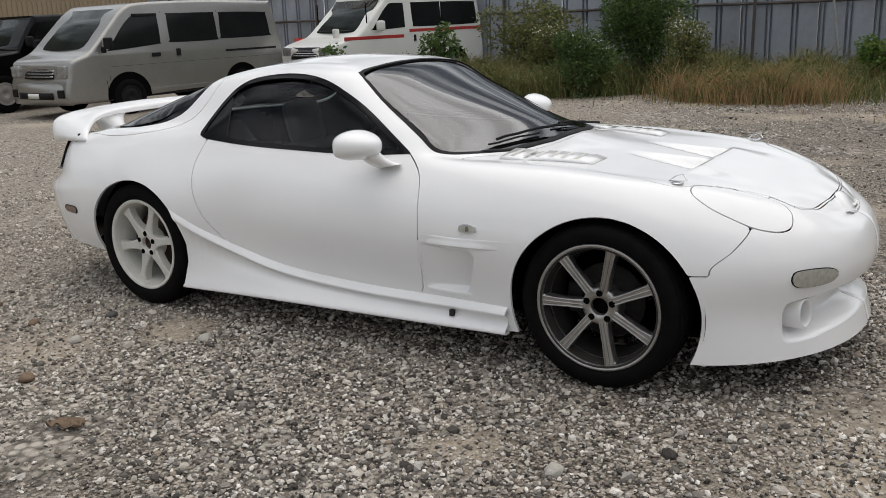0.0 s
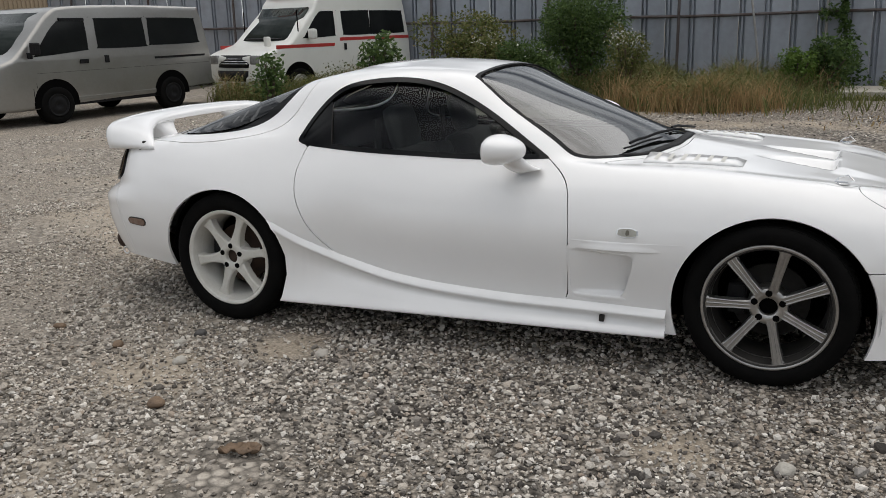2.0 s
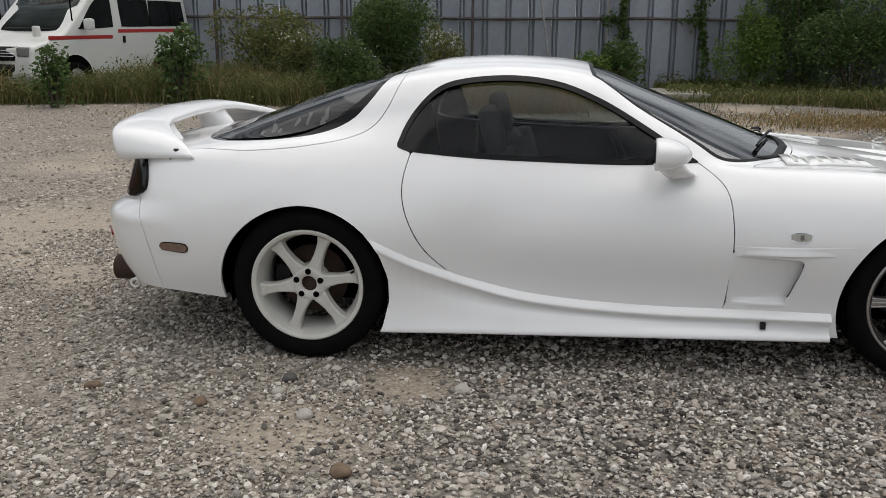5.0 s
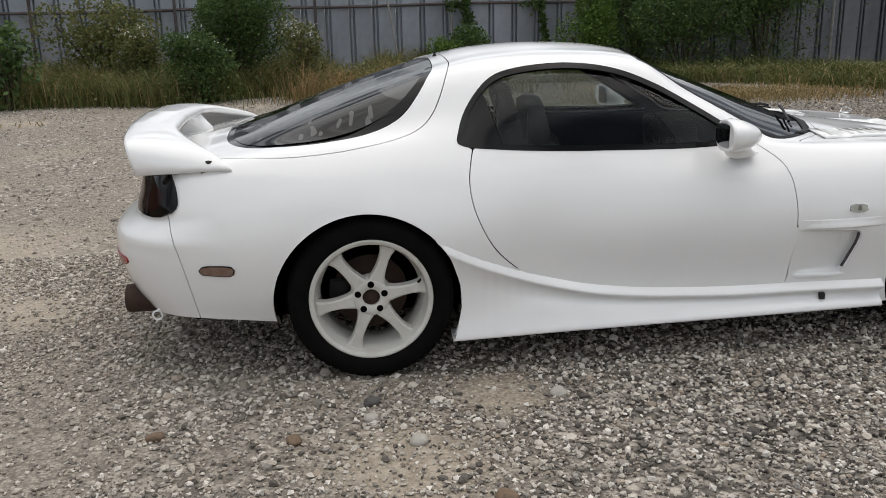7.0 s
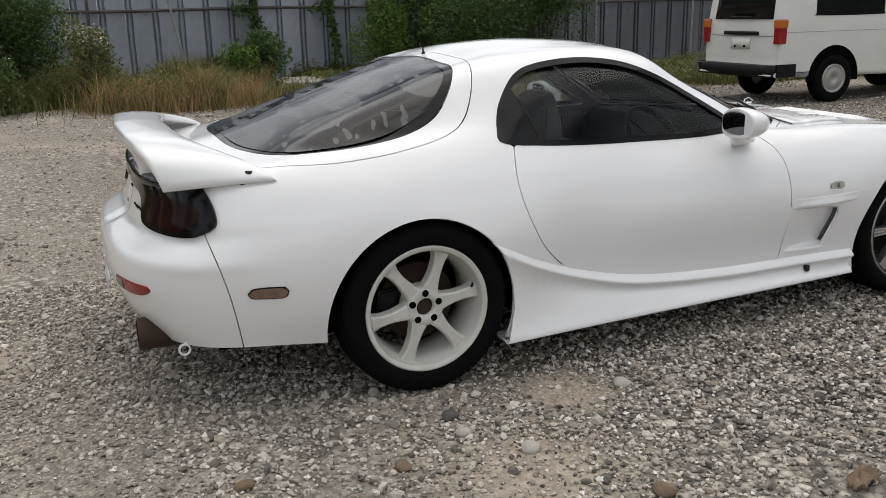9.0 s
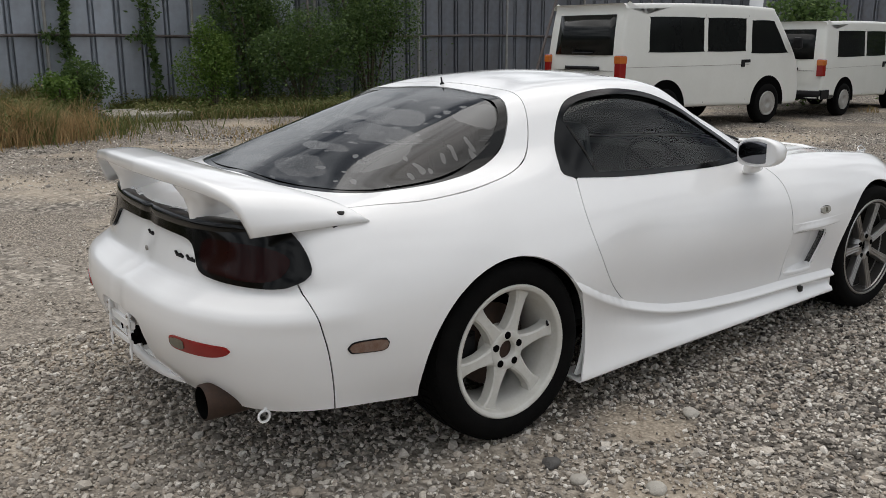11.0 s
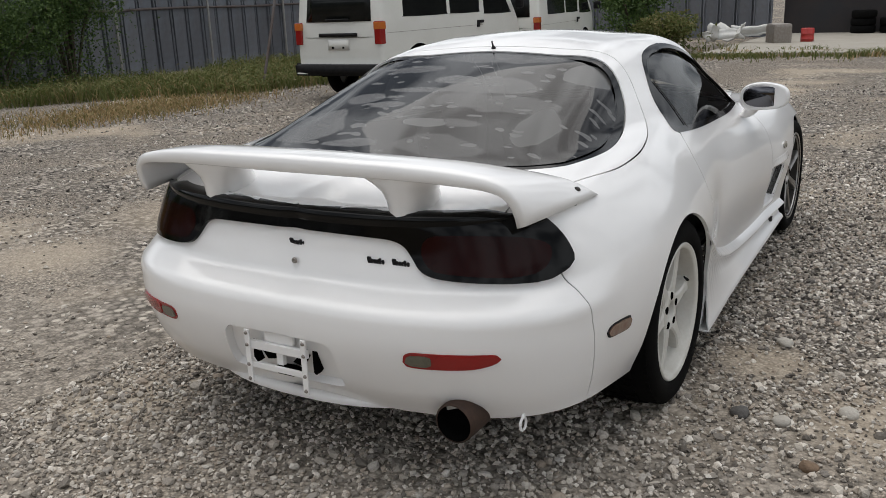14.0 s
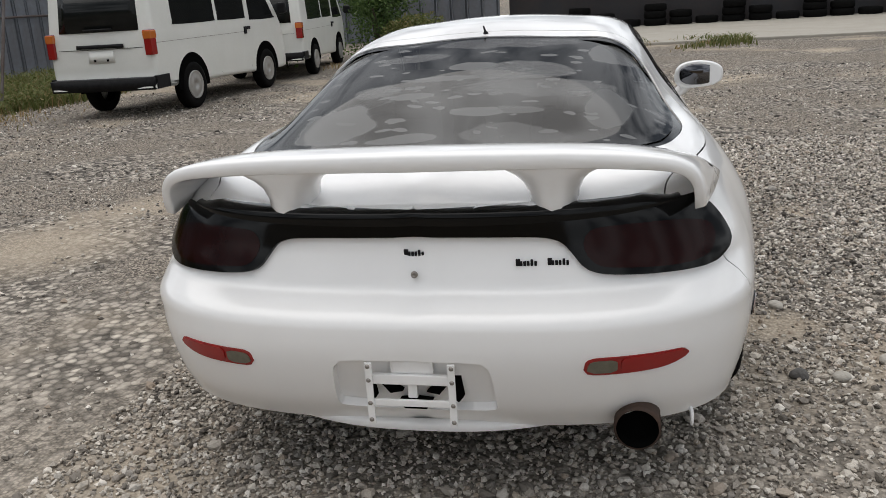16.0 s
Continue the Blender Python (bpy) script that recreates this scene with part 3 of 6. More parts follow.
# panes are pulled smoother than the pressed body round them
PANES = BODY.copy()
for _ in range(50):
    core = PANES[1:-1, 1:-1]
    PANES[1:-1, 1:-1] = 0.5 * core + 0.125 * (PANES[:-2, 1:-1] + PANES[2:, 1:-1] + PANES[1:-1, :-2] + PANES[1:-1, 2:])
    PANES[1:-1, -1, 0] = 0.5 * PANES[1:-1, -1, 0] + 0.5 * PANES[1:-1, -2, 0]
    PANES[1:-1, -1, 2] = 0.5 * PANES[1:-1, -1, 2] + 0.5 * PANES[1:-1, -2, 2]
_flat = NORM.copy()
for _ in range(25):
    _flat[1:-1, 1:-1] = 0.25 * (_flat[:-2, 1:-1] + _flat[2:, 1:-1] + _flat[1:-1, :-2] + _flat[1:-1, 2:])
car = thing("sports_car", "white two-door sports coupe with mismatched wheels parked on gravel", "car")
shell = -np.maximum.reduce([f_window, f_door, f_screen, f_hatch, f_hood, f_lid, f_arch, f_nose, f_tail, f_vent]) - GAPW
body = skin("body", BODY, shell, WHITE, parent=car, thick=0.012)
inner = skin("inner_shell", BONNET, -np.maximum.reduce([f_window + .004, f_screen + .004, f_glass + .004, f_arch + .004, f_vent + .004, f_plate + .004, f_mouth + .004]), GAP, lift=-0.016, normals=NORM, parent=car)
for side in ("left", "right"):
    door = skin("door", BODY, np.minimum(f_door, -f_window) - GAPW, WHITE, side, parent=car, thick=0.012)
    skin("headlight_lid", BODY, f_lid - GAPW, WHITE, side, parent=car, thick=0.01, label="closed white pop-up headlight lid")
    fr = skin("window_surround", BODY, np.minimum(f_window + .003, .017 - f_window), GLOSSBLACK, side, lift=0.0015, normals=NORM, parent=car, thick=0.010, label="black window surround")
    pane = skin("side_window", PANES, f_window - .013, PANE_DARK, side, lift=-0.005, normals=_flat, parent=car, label="dark tinted side window")
    pane.visible_shadow = False
    f_div = -.676 - (BZ - .839) * .30 - BX
    panel_q = skin("quarter_window", BODY, np.minimum(f_window - .014, f_div), GLOSSBLACK, side, lift=-0.003, normals=NORM, parent=car, thick=.004, label="black quarter window")
    bm = bmesh.new()
    bar = []
    for z in np.linspace(.852, 1.022, 10):
        x = -.672 - (z - .839) * .30
        i = int(np.argmin(np.abs(BODY[:, 5 * NV, 0] - x)))
        bar.append((x, (1 if side == "left" else -1) * float(np.interp(z, BZ[i, 4 * NV:6 * NV], BY[i, 4 * NV:6 * NV])), z))
    tube(bm, bar, .0022, 6)
    part("window_divider", bm, BARREL, panel_q, "", True)
hood = skin("bonnet", BONNET, f_hood - GAPW, WHITE, parent=car, thick=0.012)
nose = skin("front_bumper", BODY, np.minimum.reduce([f_nose, -f_arch, -f_mouth]) - GAPW, WHITE, parent=car, thick=0.012)
tail = skin("rear_bumper", BODY, np.minimum.reduce([f_tail, -f_arch, -f_plate]) - GAPW, WHITE, parent=car, thick=0.03)
hatch = skin("hatch", BODY, np.minimum.reduce([f_hatch - GAPW, -f_glass - .001, -f_tail - GAPW]), WHITE, parent=car, thick=0.012)
skin("windscreen", PANES, f_screen - .012, PANE, lift=-0.003, normals=_flat, parent=car, label="windscreen reflecting the cloudy sky")
skin("windscreen_seal", BODY, np.minimum(f_screen + .003, .015 - f_screen), BLACK, lift=0.001, normals=NORM, parent=car, thick=0.008)
skin("rear_window", PANES, f_glass - .026, FILM, lift=-0.001, normals=_flat, parent=hatch, label="tinted rear glass with patchy peeling film")
skin("window_border", BODY, np.minimum(f_glass - .002, .034 - f_glass), GLOSSBLACK, lift=-0.0035, normals=NORM, parent=hatch)


# ---- wheels ----
def spoke(bm, angle, stations, deep):
    """A bar from hub to rim: (radius, half width, face height) down its length."""
    rows = []
    turn = Matrix.Rotation(angle, 3, "Y")
    for r, w, y in stations:
        rows.append([bm.verts.new(turn @ Vector(p)) for p in ((r, y - deep, -w * 1.1), (r, y - .005, -w), (r, y, -w * .7), (r, y, w * .7), (r, y - .005, w), (r, y - deep, w * 1.1))])
    for a, b in zip(rows, rows[1:]):
        for k in range(5):
            bm.faces.new((a[k], a[k + 1], b[k + 1], b[k]))
    return bm


def wheel(at, rim_mat, front, label):
    R = .242 if front else .2315
    w = part("wheel", lathe([(R - .014, .098), (R - .002, .104), (R + .006, .112), (R + .022, .117), (.283, .116), (.297, .108), (.306, .096), (.310, .082), (.3115, .03), (.312, 0), (.3115, -.03), (.310, -.085), (.297, -.108), (.262, -.118), (R - .014, -.10)], 72), RUBBER, car, label, True, at)
    bm = bmesh.new()
    for i in range(60):
        m = Matrix.Rotation(2 * math.pi * i / 60, 4, "Y")
        for lo, hi, sk in ((-.098, -.052, .010), (-.045, -.006, -.008), (.006, .045, .008), (.052, .098, -.010)):
            box(bm, .306, .3155 - (.007 if abs(lo + hi) > .12 else 0), lo, hi, -.0125 + sk * .3, .0125 + sk * .3, 0, m)
    part("tread", bm, RUBBER, w)
    part("rim", lathe([(R - .033, .050), (R - .026, .070), (R - .0225, .088), (R - .0205, .100), (R - .018, .106), (R - .0135, .107), (R - .008, .1105), (R - .003, .111), (R, .107), (R, .101), (R - .006, .096)], 96), rim_mat, w, "", True)
    if front:
        part("rim_groove", lathe([(R - .0195, .1045), (R - .018, .1078), (R - .013, .1090), (R - .012, .1080)], 72), BARREL, w, "", True)
    part("barrel", lathe([(R - .022, .098), (R - .030, .060), (R - .036, .03), (R - .042, 0), (R - .04, -.08), (R - .02, -.1)], 64), rim_mat if not front else BARREL, w, "", True)
    n = 7 if front else 6
    for i in range(n):
        a = 2 * math.pi * i / n + (0 if front else .175)
        if front:
            q = R - .022
            bm = spoke(bmesh.new(), a, [(.05, .024, .083), (.075, .0165, .085), (.12, .0145, .089), (.17, .0155, .094), (q - .012, .0185, .098), (q + .003, .027, .100)], .036)
            for off in (-.0125, 0, .0125):
                turn = Matrix.Rotation(a, 3, "Y")
                tube(bm, [turn @ Vector((.062, .0845, off)), turn @ Vector((.12, .0895, off)), turn @ Vector((q, .0995, off * 1.35))], .0032, 6)
        else:
            q = R - .026
            bm = spoke(bmesh.new(), a, [(.045, .040, .078), (.066, .030, .080), (.09, .0235, .082), (.12, .0190, .083), (.155, .0185, .083), (.18, .0215, .082), (q - .004, .030, .081), (q + .004, .040, .078)], .040)
        part("spoke", bm, rim_mat, w, "", False)
    part("hub", lathe([(.033, .01), (.033, .080), (.036, .084), (.062, .083), (.070, .078), (.076, .04), (.078, .02)], 40), rim_mat, w, "", True)
    part("centre_bore", lathe([(0, .062), (.0335, .062), (.0335, .056), (0, .056)], 24), GAP if front else RUST, w, "", True)
    for i in range(5):
        m = Matrix.Rotation(2 * math.pi * i / 5 - .314, 4, "Y")
        b = lathe([(0, .0865), (.0085, .0865), (.0125, .0855), (.013, .080), (.0, .080)], 16)
        bmesh.ops.transform(b, matrix=m @ Matrix.Translation((.052, 0, 0)), verts=b.verts)
        part("lug_hole", b, GAP, w)
    m = Matrix.Rotation(math.pi + .30, 3, "Y")
    bm = bmesh.new()
    tube(bm, [m @ Vector((R - .032, .070, 0)), m @ Vector((R - .046, .088, 0))], .005, 8)
    part("valve", bm, BLACK, w)
    part("brake_disc", lathe([(0, .012), (.06, .014), (.062, -.004), (.142, -.004), (.142, -.022), (0, -.022)], 40), BARREL if front else RUST, w, "", True)
    bm = bmesh.new()
    prism(bm, [(.085, -.06), (.15, -.055), (.158, 0), (.15, .06), (.085, .065)], "y", -.045, .022, .008)
    part("caliper", bm, BLACK, w)
    return w


for side in (-1, 1):
    turn = Matrix.Identity(4) if side > 0 else Matrix.Rotation(math.pi, 4, "Z")
    wheel(Matrix.Translation((AXLE_R + .009, side * .735, HUB)) @ turn, RIMWHITE, False, "white six-spoke wheel with a black tyre")
    wheel(Matrix.Translation((AXLE_F, side * .677, HUB)) @ turn, RIMGREY, True, "gunmetal grey seven-spoke wheel with a black tyre")
    for x, r in ((AXLE_F + .01, .355), (AXLE_R, .345)):
        bm = bmesh.new()
        n, ring = 24, []
        for i in range(n + 1):
            a = math.pi * i / n * 1.16 - .08 * math.pi
            ring.append([bm.verts.new((x + r * math.cos(a), side * y, .30 + r * math.sin(a))) for y in (.715 if x > 0 else .765, .42)])
        for p, q in zip(ring, ring[1:]):
            bm.faces.new((p[0], p[1], q[1], q[0]))
        bm.faces.new([v[1] for v in ring])
        part("wheel_housing", bm, GAP, car)
bm = boxed(-1.9, 1.55, -.60, .60, .19, .24, .02)
part("floor_pan", bm, GAP, car)


# ---- the sports car: fittings ----
def panel(name, field, mat, side, lift, thick, parent=car, label=""):
    return skin(name, BODY, field, mat, side, lift, NORM, parent, label, thick)


REAR = (ROW < 5 * NV) & (ARC < 1.3) & (BX < -1.6)
LAMP = loop([(-.30, .735), (0, .735), (.27, .733), (.335, .727), (.365, .712), (.385, .688), (.42, .653), (.49, .639), (.645, .634), (.80, .636), (.90, .64), (1.0, .66), (1.0, .80), (.79, .80), (.65, .80), (.50, .80), (.37, .80), (0, .80), (-.30, .80)])
f_lamp = np.where(REAR & (ROW < 4.12 * NV), np.minimum(inside(ARC, RISE, LAMP), -1.886 - 3.2 * (BZ - .70) ** 2 - 22 * np.clip(.690 - BZ, 0, 1) ** 2 - BX), -1.0)
band = panel("tail_lamp_band", f_lamp, GLOSSBLACK, "both", .012, .014, car, "smoked black tail lamp band")
for side in ("left", "right"):
    panel("lens", np.where(REAR, inside(ARC, BZ, loop([(.41, .70), (.44, .664), (.50, .654), (.64, .65), (.72, .66), (.75, .69), (.735, .725), (.64, .748), (.46, .75), (.415, .735)])), -1.0), SMOKELENS, side, .0128, .0, band, "smoked dark red lens")
    REF = loop([(.420, .433), (.50, .430), (.593, .434), (.645, .446), (.668, .458), (.668, .470), (.65, .475), (.60, .475), (.50, .475), (.428, .473), (.414, .454)])
    f_ref = np.where(REAR, inside(ARC, BZ, REF), -1.0)
    ref = panel("rear_reflector", f_ref, REDLENS, side, .003, .006, tail, "red bumper reflector with a clear end")
    panel("red_lens", np.minimum(f_ref - .0025, ARC - .50), REDLENS, side, .006, .004, ref)
    panel("clear_lens", np.minimum(f_ref - .007, .49 - ARC), DULLENS, side, .006, .004, ref)
    MARK = loop([(-1.823, .454), (-1.816, .470), (-1.79, .478), (-1.71, .476), (-1.694, .468), (-1.690, .452), (-1.70, .440), (-1.72, .436), (-1.80, .441), (-1.816, .446)])
    f_mk = np.where(ROW < 3 * NV, inside(BX, BZ, MARK), -1.0)
    mk = panel("side_marker", f_mk, BLACK, side, .003, .005, car, "brown rear side marker lamp")
    panel("marker_lens", f_mk - .004, AMBERLENS, side, .006, .004, mk)
    WINK = loop([(.648, .575), (.665, .59), (.695, .594), (.725, .59), (.742, .575), (.725, .561), (.695, .557), (.665, .561)])
    f_wk = np.where(ROW < 3.2 * NV, inside(BX, BZ, WINK), -1.0)
    wk = panel("side_indicator", f_wk, CHROME, side, .003, .005, car, "clear oval side indicator")
    panel("indicator_lens", f_wk - .003, CLEARLENS, side, .007, .004, wk)
    panel("bulb_shade", np.minimum(f_wk - .008, .012 - np.abs(BX - .697)), DULLENS, side, .0085, .002, wk)
    FOG = loop([(1.834, .452), (1.844, .474), (1.89, .476), (1.936, .466), (1.956, .444), (1.952, .424), (1.93, .410), (1.88, .409), (1.85, .416), (1.837, .432)])
    f_fog = np.where((ROW < 3.2 * NV) & (BX > 1.4), inside(BX, BZ, FOG), -1.0)
    fg = panel("front_indicator", f_fog, BLACK, side, .002, .008, nose, "clear oblong front indicator")
    panel("indicator_lens", f_fog - .003, CLEARLENS, side, .007, .004, fg)
    # brake duct under the indicator, with a round tube in it
    s = 1 if side == "left" else -1
    duct = part("duct_ring", lathe([(.040, -.07), (.040, .004), (.044, .012), (.051, .014), (.056, .008), (.058, -.002), (.062, -.07)], 40), WHITE, nose, "white air duct ring in the bumper mouth", True, Matrix.Translation((1.862, s * .47, .302)) @ Vector((0, 1, 0)).rotation_difference(Vector((.86, s * -.10 + s * .42, .06))).to_matrix().to_4x4() @ Matrix.Diagonal((.78, 1, 1.05, 1)))
    part("duct_inside", lathe([(0, -.05), (.041, -.05), (.041, -.056), (0, -.056)], 24), BARREL, duct, "", True)
    skin("brake_duct", BODY - NORM * ((lambda q: q * q * (3 - 2 * q))(np.clip(f_mouth / .055, 0, 1)) * .095)[..., None], f_mouth + .004, WHITE, side, parent=nose)
    # front wing scoop: a pocket that deepens towards a meshed mouth
    skin("scoop", POCKET, f_pocket + .014, WHITE, side, parent=body)
    skin("scoop_mesh", POCKET + np.array([-.0012, .0012, 0]), f_mesh, MESH, side, parent=body, label="fine grey mesh in the wing scoop")

# rounded black ledge along the top of the lamp band
bm = bmesh.new()
_ii = np.argsort(BY[:120, 4 * NV])
rows = []
for y in np.linspace(-.63, .63, 61):
    x = float(np.interp(abs(y), BY[:120, 4 * NV][_ii], BX[:120, 4 * NV][_ii]))
    z = float(np.interp(abs(y), BY[:120, 4 * NV][_ii], BZ[:120, 4 * NV][_ii]))
    k = float(np.clip((.63 - abs(y)) / .08, .25, 1))
    rows.append([bm.verts.new((x + dx, y * (1 - dx * .3), z + (dz - .004) * k)) for dx, dz in ((.085, .012), (.05, .021), (.012, .025), (-.010, .021), (-.019, .011), (-.021, -.002), (-.015, -.018))])
for a, b in zip(rows, rows[1:]):
    for k in range(6):
        bm.faces.new((a[k], a[k + 1], b[k + 1], b[k]))
bmesh.ops.recalc_face_normals(bm, faces=bm.faces)
part("band_ledge", bm, GLOSSBLACK, band, "", True)

# side skirts
_sx = np.linspace(-.99, .845, 150)
_top = curve((-1.0, .53), (-.93, .50), (-.76, .42), (-.54, .34), (-.30, .286), (-.06, .262), (.28, .250), (.845, .252))(_sx)
_bot = curve((-1.0, .14), (-.88, .142), (0, .15), (.845, .160))(_sx)
_out = curve((-1.0, .875), (-.88, .872), (-.5, .853), (0, .835), (.5, .822), (.845, .812))(_sx)


def side_width(x, z):
    """Half width of the body at x and z."""
    i = np.argmin(np.abs(BODY[:, 2 * NV, 0] - x))
    k = slice(0, 4 * NV)
    return np.interp(z, BZ[i, k], BY[i, k])


_w = np.array([side_width(a, b) for a, b in zip(_sx, _top)])
_mid = np.array([side_width(a, b) for a, b in zip(_sx, (_top + _bot) / 2)])
_fat = np.interp(_sx, [-.98, -.80, -.45, .5], [.30, .55, .95, 1.1])
_st = [np.stack([_sx, a, b], 1) for a, b in (
    (_w - .006, _top + .026), (_w + .004 * _fat, _top + .017), (_w + .015 * _fat, _top + .007), (_w + .025 * _fat, _top - .003), (_w + .0275 * _fat, _top - .008), (_w + .023 * _fat, _top - .015), (_w + .006 * _fat, _top - .026), (np.maximum(_mid + .004, _out - .034), _top * .68 + _bot * .32 - .01), (_out - .020, _top * .42 + _bot * .58 - .008), (_out - .006, _bot + .024),
    (_out + .001, _bot + .010), (_out - .001, _bot + .003), (_out - .008, _bot), (_out - .12, _bot + .004))]
_st = np.stack(_st, 1)
f_sk = np.minimum(.98 + _st[..., 0], np.hypot(_st[..., 0] + 1.215, _st[..., 2] - .30) - .350)
for side in ("left", "right"):
    skirt = skin("side_skirt", _st, f_sk, WHITE, side, parent=car, thick=.006, down=True)
    s = 1 if side == "left" else -1
    part("skirt_slot", boxed(.585, .605, min(s * .78, s * .802), max(s * .78, s * .802), .200, .226, .002), BARREL, skirt)
    # folded edge along the front wing above the scoop, and the low lip under it
    for name, z0, x0, x1, prof in (("wing_ridge", .531, .462, .90, ((.005, -.003), (0, .0018), (-.006, .0022), (-.018, .0055), (-.029, .0100), (-.034, .0100), (-.036, .004), (-.034, -.014))),
                                   ("scoop_lip", .303, .462, .70, ((.006, -.02), (.004, -.002), (.001, .005), (-.006, .008), (-.016, .004), (-.026, -.004)))):
        bm = bmesh.new()
        rows = []
        for x in np.linspace(x0, x1, 40):
            k = math.sin(math.pi * min(1, (x - x0) / .17) / 2) * (1 if x < .70 else max(0, 1 - (x - .70) / .20) ** 1.5) if x1 > .8 else math.sin(math.pi * (x - x0) / (x1 - x0)) ** .6
            z1 = z0 + (.02 if x1 > .8 else 0) * (x - .46)
            rows.append([bm.verts.new((x, s * (side_width(x, z1 + dz) + (off * k - .003 * (1 - k) if off > .002 else off)), z1 + dz)) for dz, off in prof])
        for a, b in zip(rows, rows[1:]):
            for q in range(len(prof) - 1):
                bm.faces.new((a[q], a[q + 1], b[q + 1], b[q]))
        bmesh.ops.recalc_face_normals(bm, faces=bm.faces)
        part(name, bm, WHITE, body, "", True)

# rear wing on two inner feet
_span = np.array([0, .18, .34, .46, .54, .60, .645, .675, .69])
_te = np.stack([curve((0, -2.135), (.34, -2.12), (.46, -2.105), (.54, -2.095), (.60, -2.082), (.645, -2.066), (.675, -2.050), (.69, -2.036))(_span), np.array([0, .18, .34, .46, .55, .62, .664, .682, .676]), curve((0, .930), (.34, .926), (.46, .92), (.54, .913), (.60, .902), (.645, .876), (.675, .828), (.69, .790))(_span)], 1)
_le = np.stack([curve((0, -1.95), (.34, -1.93), (.46, -1.90), (.54, -1.85), (.60, -1.79), (.645, -1.738), (.69, -1.684))(_span), np.array([0, .18, .34, .46, .55, .62, .678, .718, .738]), curve((0, .918), (.34, .914), (.46, .905), (.54, .888), (.60, .868), (.645, .85), (.675, .828), (.69, .806))(_span)], 1)


def wing_grid():
    rows = []
    fine = np.linspace(0, .69, 46)
    te = np.stack([np.interp(fine, _span, _te[:, k]) for k in range(3)], 1)
    le = np.stack([np.interp(fine, _span, _le[:, k]) for k in range(3)], 1)
    for _ in range(3):
        te[1:-1] = te[1:-1] / 2 + (te[:-2] + te[2:]) / 4
        le[1:-1] = le[1:-1] / 2 + (le[:-2] + le[2:]) / 4
    for i in range(len(fine)):
        d = le[i] - te[i]
        along = np.gradient(te + le, axis=0)[i]
        up = np.cross(d, along)
        up /= np.linalg.norm(up)
        up = up if up[2] > -.2 else -up
        thick = np.interp(fine[i], [0, .5, .69], [.028, .024, .018])
        ring = []
        for c, t in ((0, .35), (.03, .62), (.15, .8), (.4, 1), (.7, .95), (.90, .72), (.975, .5), (1, .2), (1, -.25), (.975, -.5), (.90, -.72), (.7, -.9), (.4, -.9), (.15, -.85), (.03, -.9), (0, -.75)):
            ring.append(te[i] + d * c + up * thick * t)
        rows.append(ring + [ring[0]])
    return np.array(rows)


_wg = wing_grid()
_full = np.concatenate([(_wg * np.array([1, -1, 1]))[::-1][:-1], _wg], 0)
_v, _f = trimmed(_full, np.ones(_full.shape[:2]))
wing_me = mesh_of("rear_wing", _v, _f, WHITE)
wbm = bmesh.new()
wbm.from_mesh(wing_me)
bmesh.ops.remove_doubles(wbm, verts=wbm.verts, dist=1e-5)
bmesh.ops.holes_fill(wbm, edges=[e for e in wbm.edges if e.is_boundary], sides=20)
bmesh.ops.recalc_face_normals(wbm, faces=wbm.faces)
wing = part("rear_wing", wbm, WHITE, car, "white rear wing curving down at both ends", True)
for s in (-1, 1):
    bm = bmesh.new()
    rows = []
    for z, xc, ch, hw in ((.922, -2.035, .078, .19), (.908, -2.035, .08, .155), (.893, -2.03, .083, .12), (.878, -2.02, .085, .093), (.858, -2.005, .088, .074), (.83, -1.99, .095, .062), (.79, -1.98, .10, .058)):
        rows.append([bm.verts.new((xc + ch * math.cos(a), s * .335 + hw * math.sin(a), z)) for a in np.linspace(0, 2 * math.pi, 17)[:-1]])
    for a, b in zip(rows, rows[1:]):
        for k in range(16):
            bm.faces.new((a[k], a[(k + 1) % 16], b[(k + 1) % 16], b[k]))
    bmesh.ops.recalc_face_normals(bm, faces=bm.faces)
    part("wing_foot", bm, WHITE, wing, "", True)
    part("wing_rubber", boxed(-1.80, -1.755, s * .708 - .014, s * .708 + .014, .772, .806, .006), BLACK, wing)
    # mounting dimple as a dark disc, the dent's shade put into its colour
    part("mounting_hole", lathe([(0, -.001), (.007, -.001), (.010, .004), (.011, .0015), (.012, -.002), (0, -.002)], 16), BARREL, wing, "", True, pose(-1.768, s * .712, .838, 55 * s, 0, 0))

# badges, key hole, antenna, number plate bracket
for y, z in ((.001, .695), (-.275, .674), (-.35, .674)):
    i = int(np.argmin(np.abs(BY[:60, 3 * NV + 4] - abs(y))))
    x = float(np.interp(z, BZ[i, 2 * NV:4 * NV], BX[i, 2 * NV:4 * NV]))
    bm = boxed(-.001, .001, -.027, .027, -.011, -.008, 0)
    for k, (w_, h_) in enumerate(((.011, .018), (.007, .011), (.007, .011), (.006, .011), (.006, .016), (.006, .011))):
        y0 = .026 - k * .0088
        box(bm, -.003, .003, y0 - w_, y0, -.007, -.007 + h_, .001)
    part("badge", bm, BLACK, tail, "small black badge", at=pose(x - .003, y, z, 0, -18, 4 if y < -.1 else 0))
xk = float(np.interp(.647, BZ[2, 2 * NV:4 * NV], BX[2, 2 * NV:4 * NV]))
part("key_lock", lathe([(0, .004), (.004, .004), (.0045, .006), (.008, .005), (.009, 0)], 16), STEEL, tail, "", True, pose(xk, 0, .647, 0, 0, 90))
part("antenna", lathe([(0, .032), (.003, .032), (.004, .012), (.008, .008), (.010, 0)], 12), BLACK, car, "short black aerial stub", True, pose(-.862, 0, 1.150, 75, 0, 0))
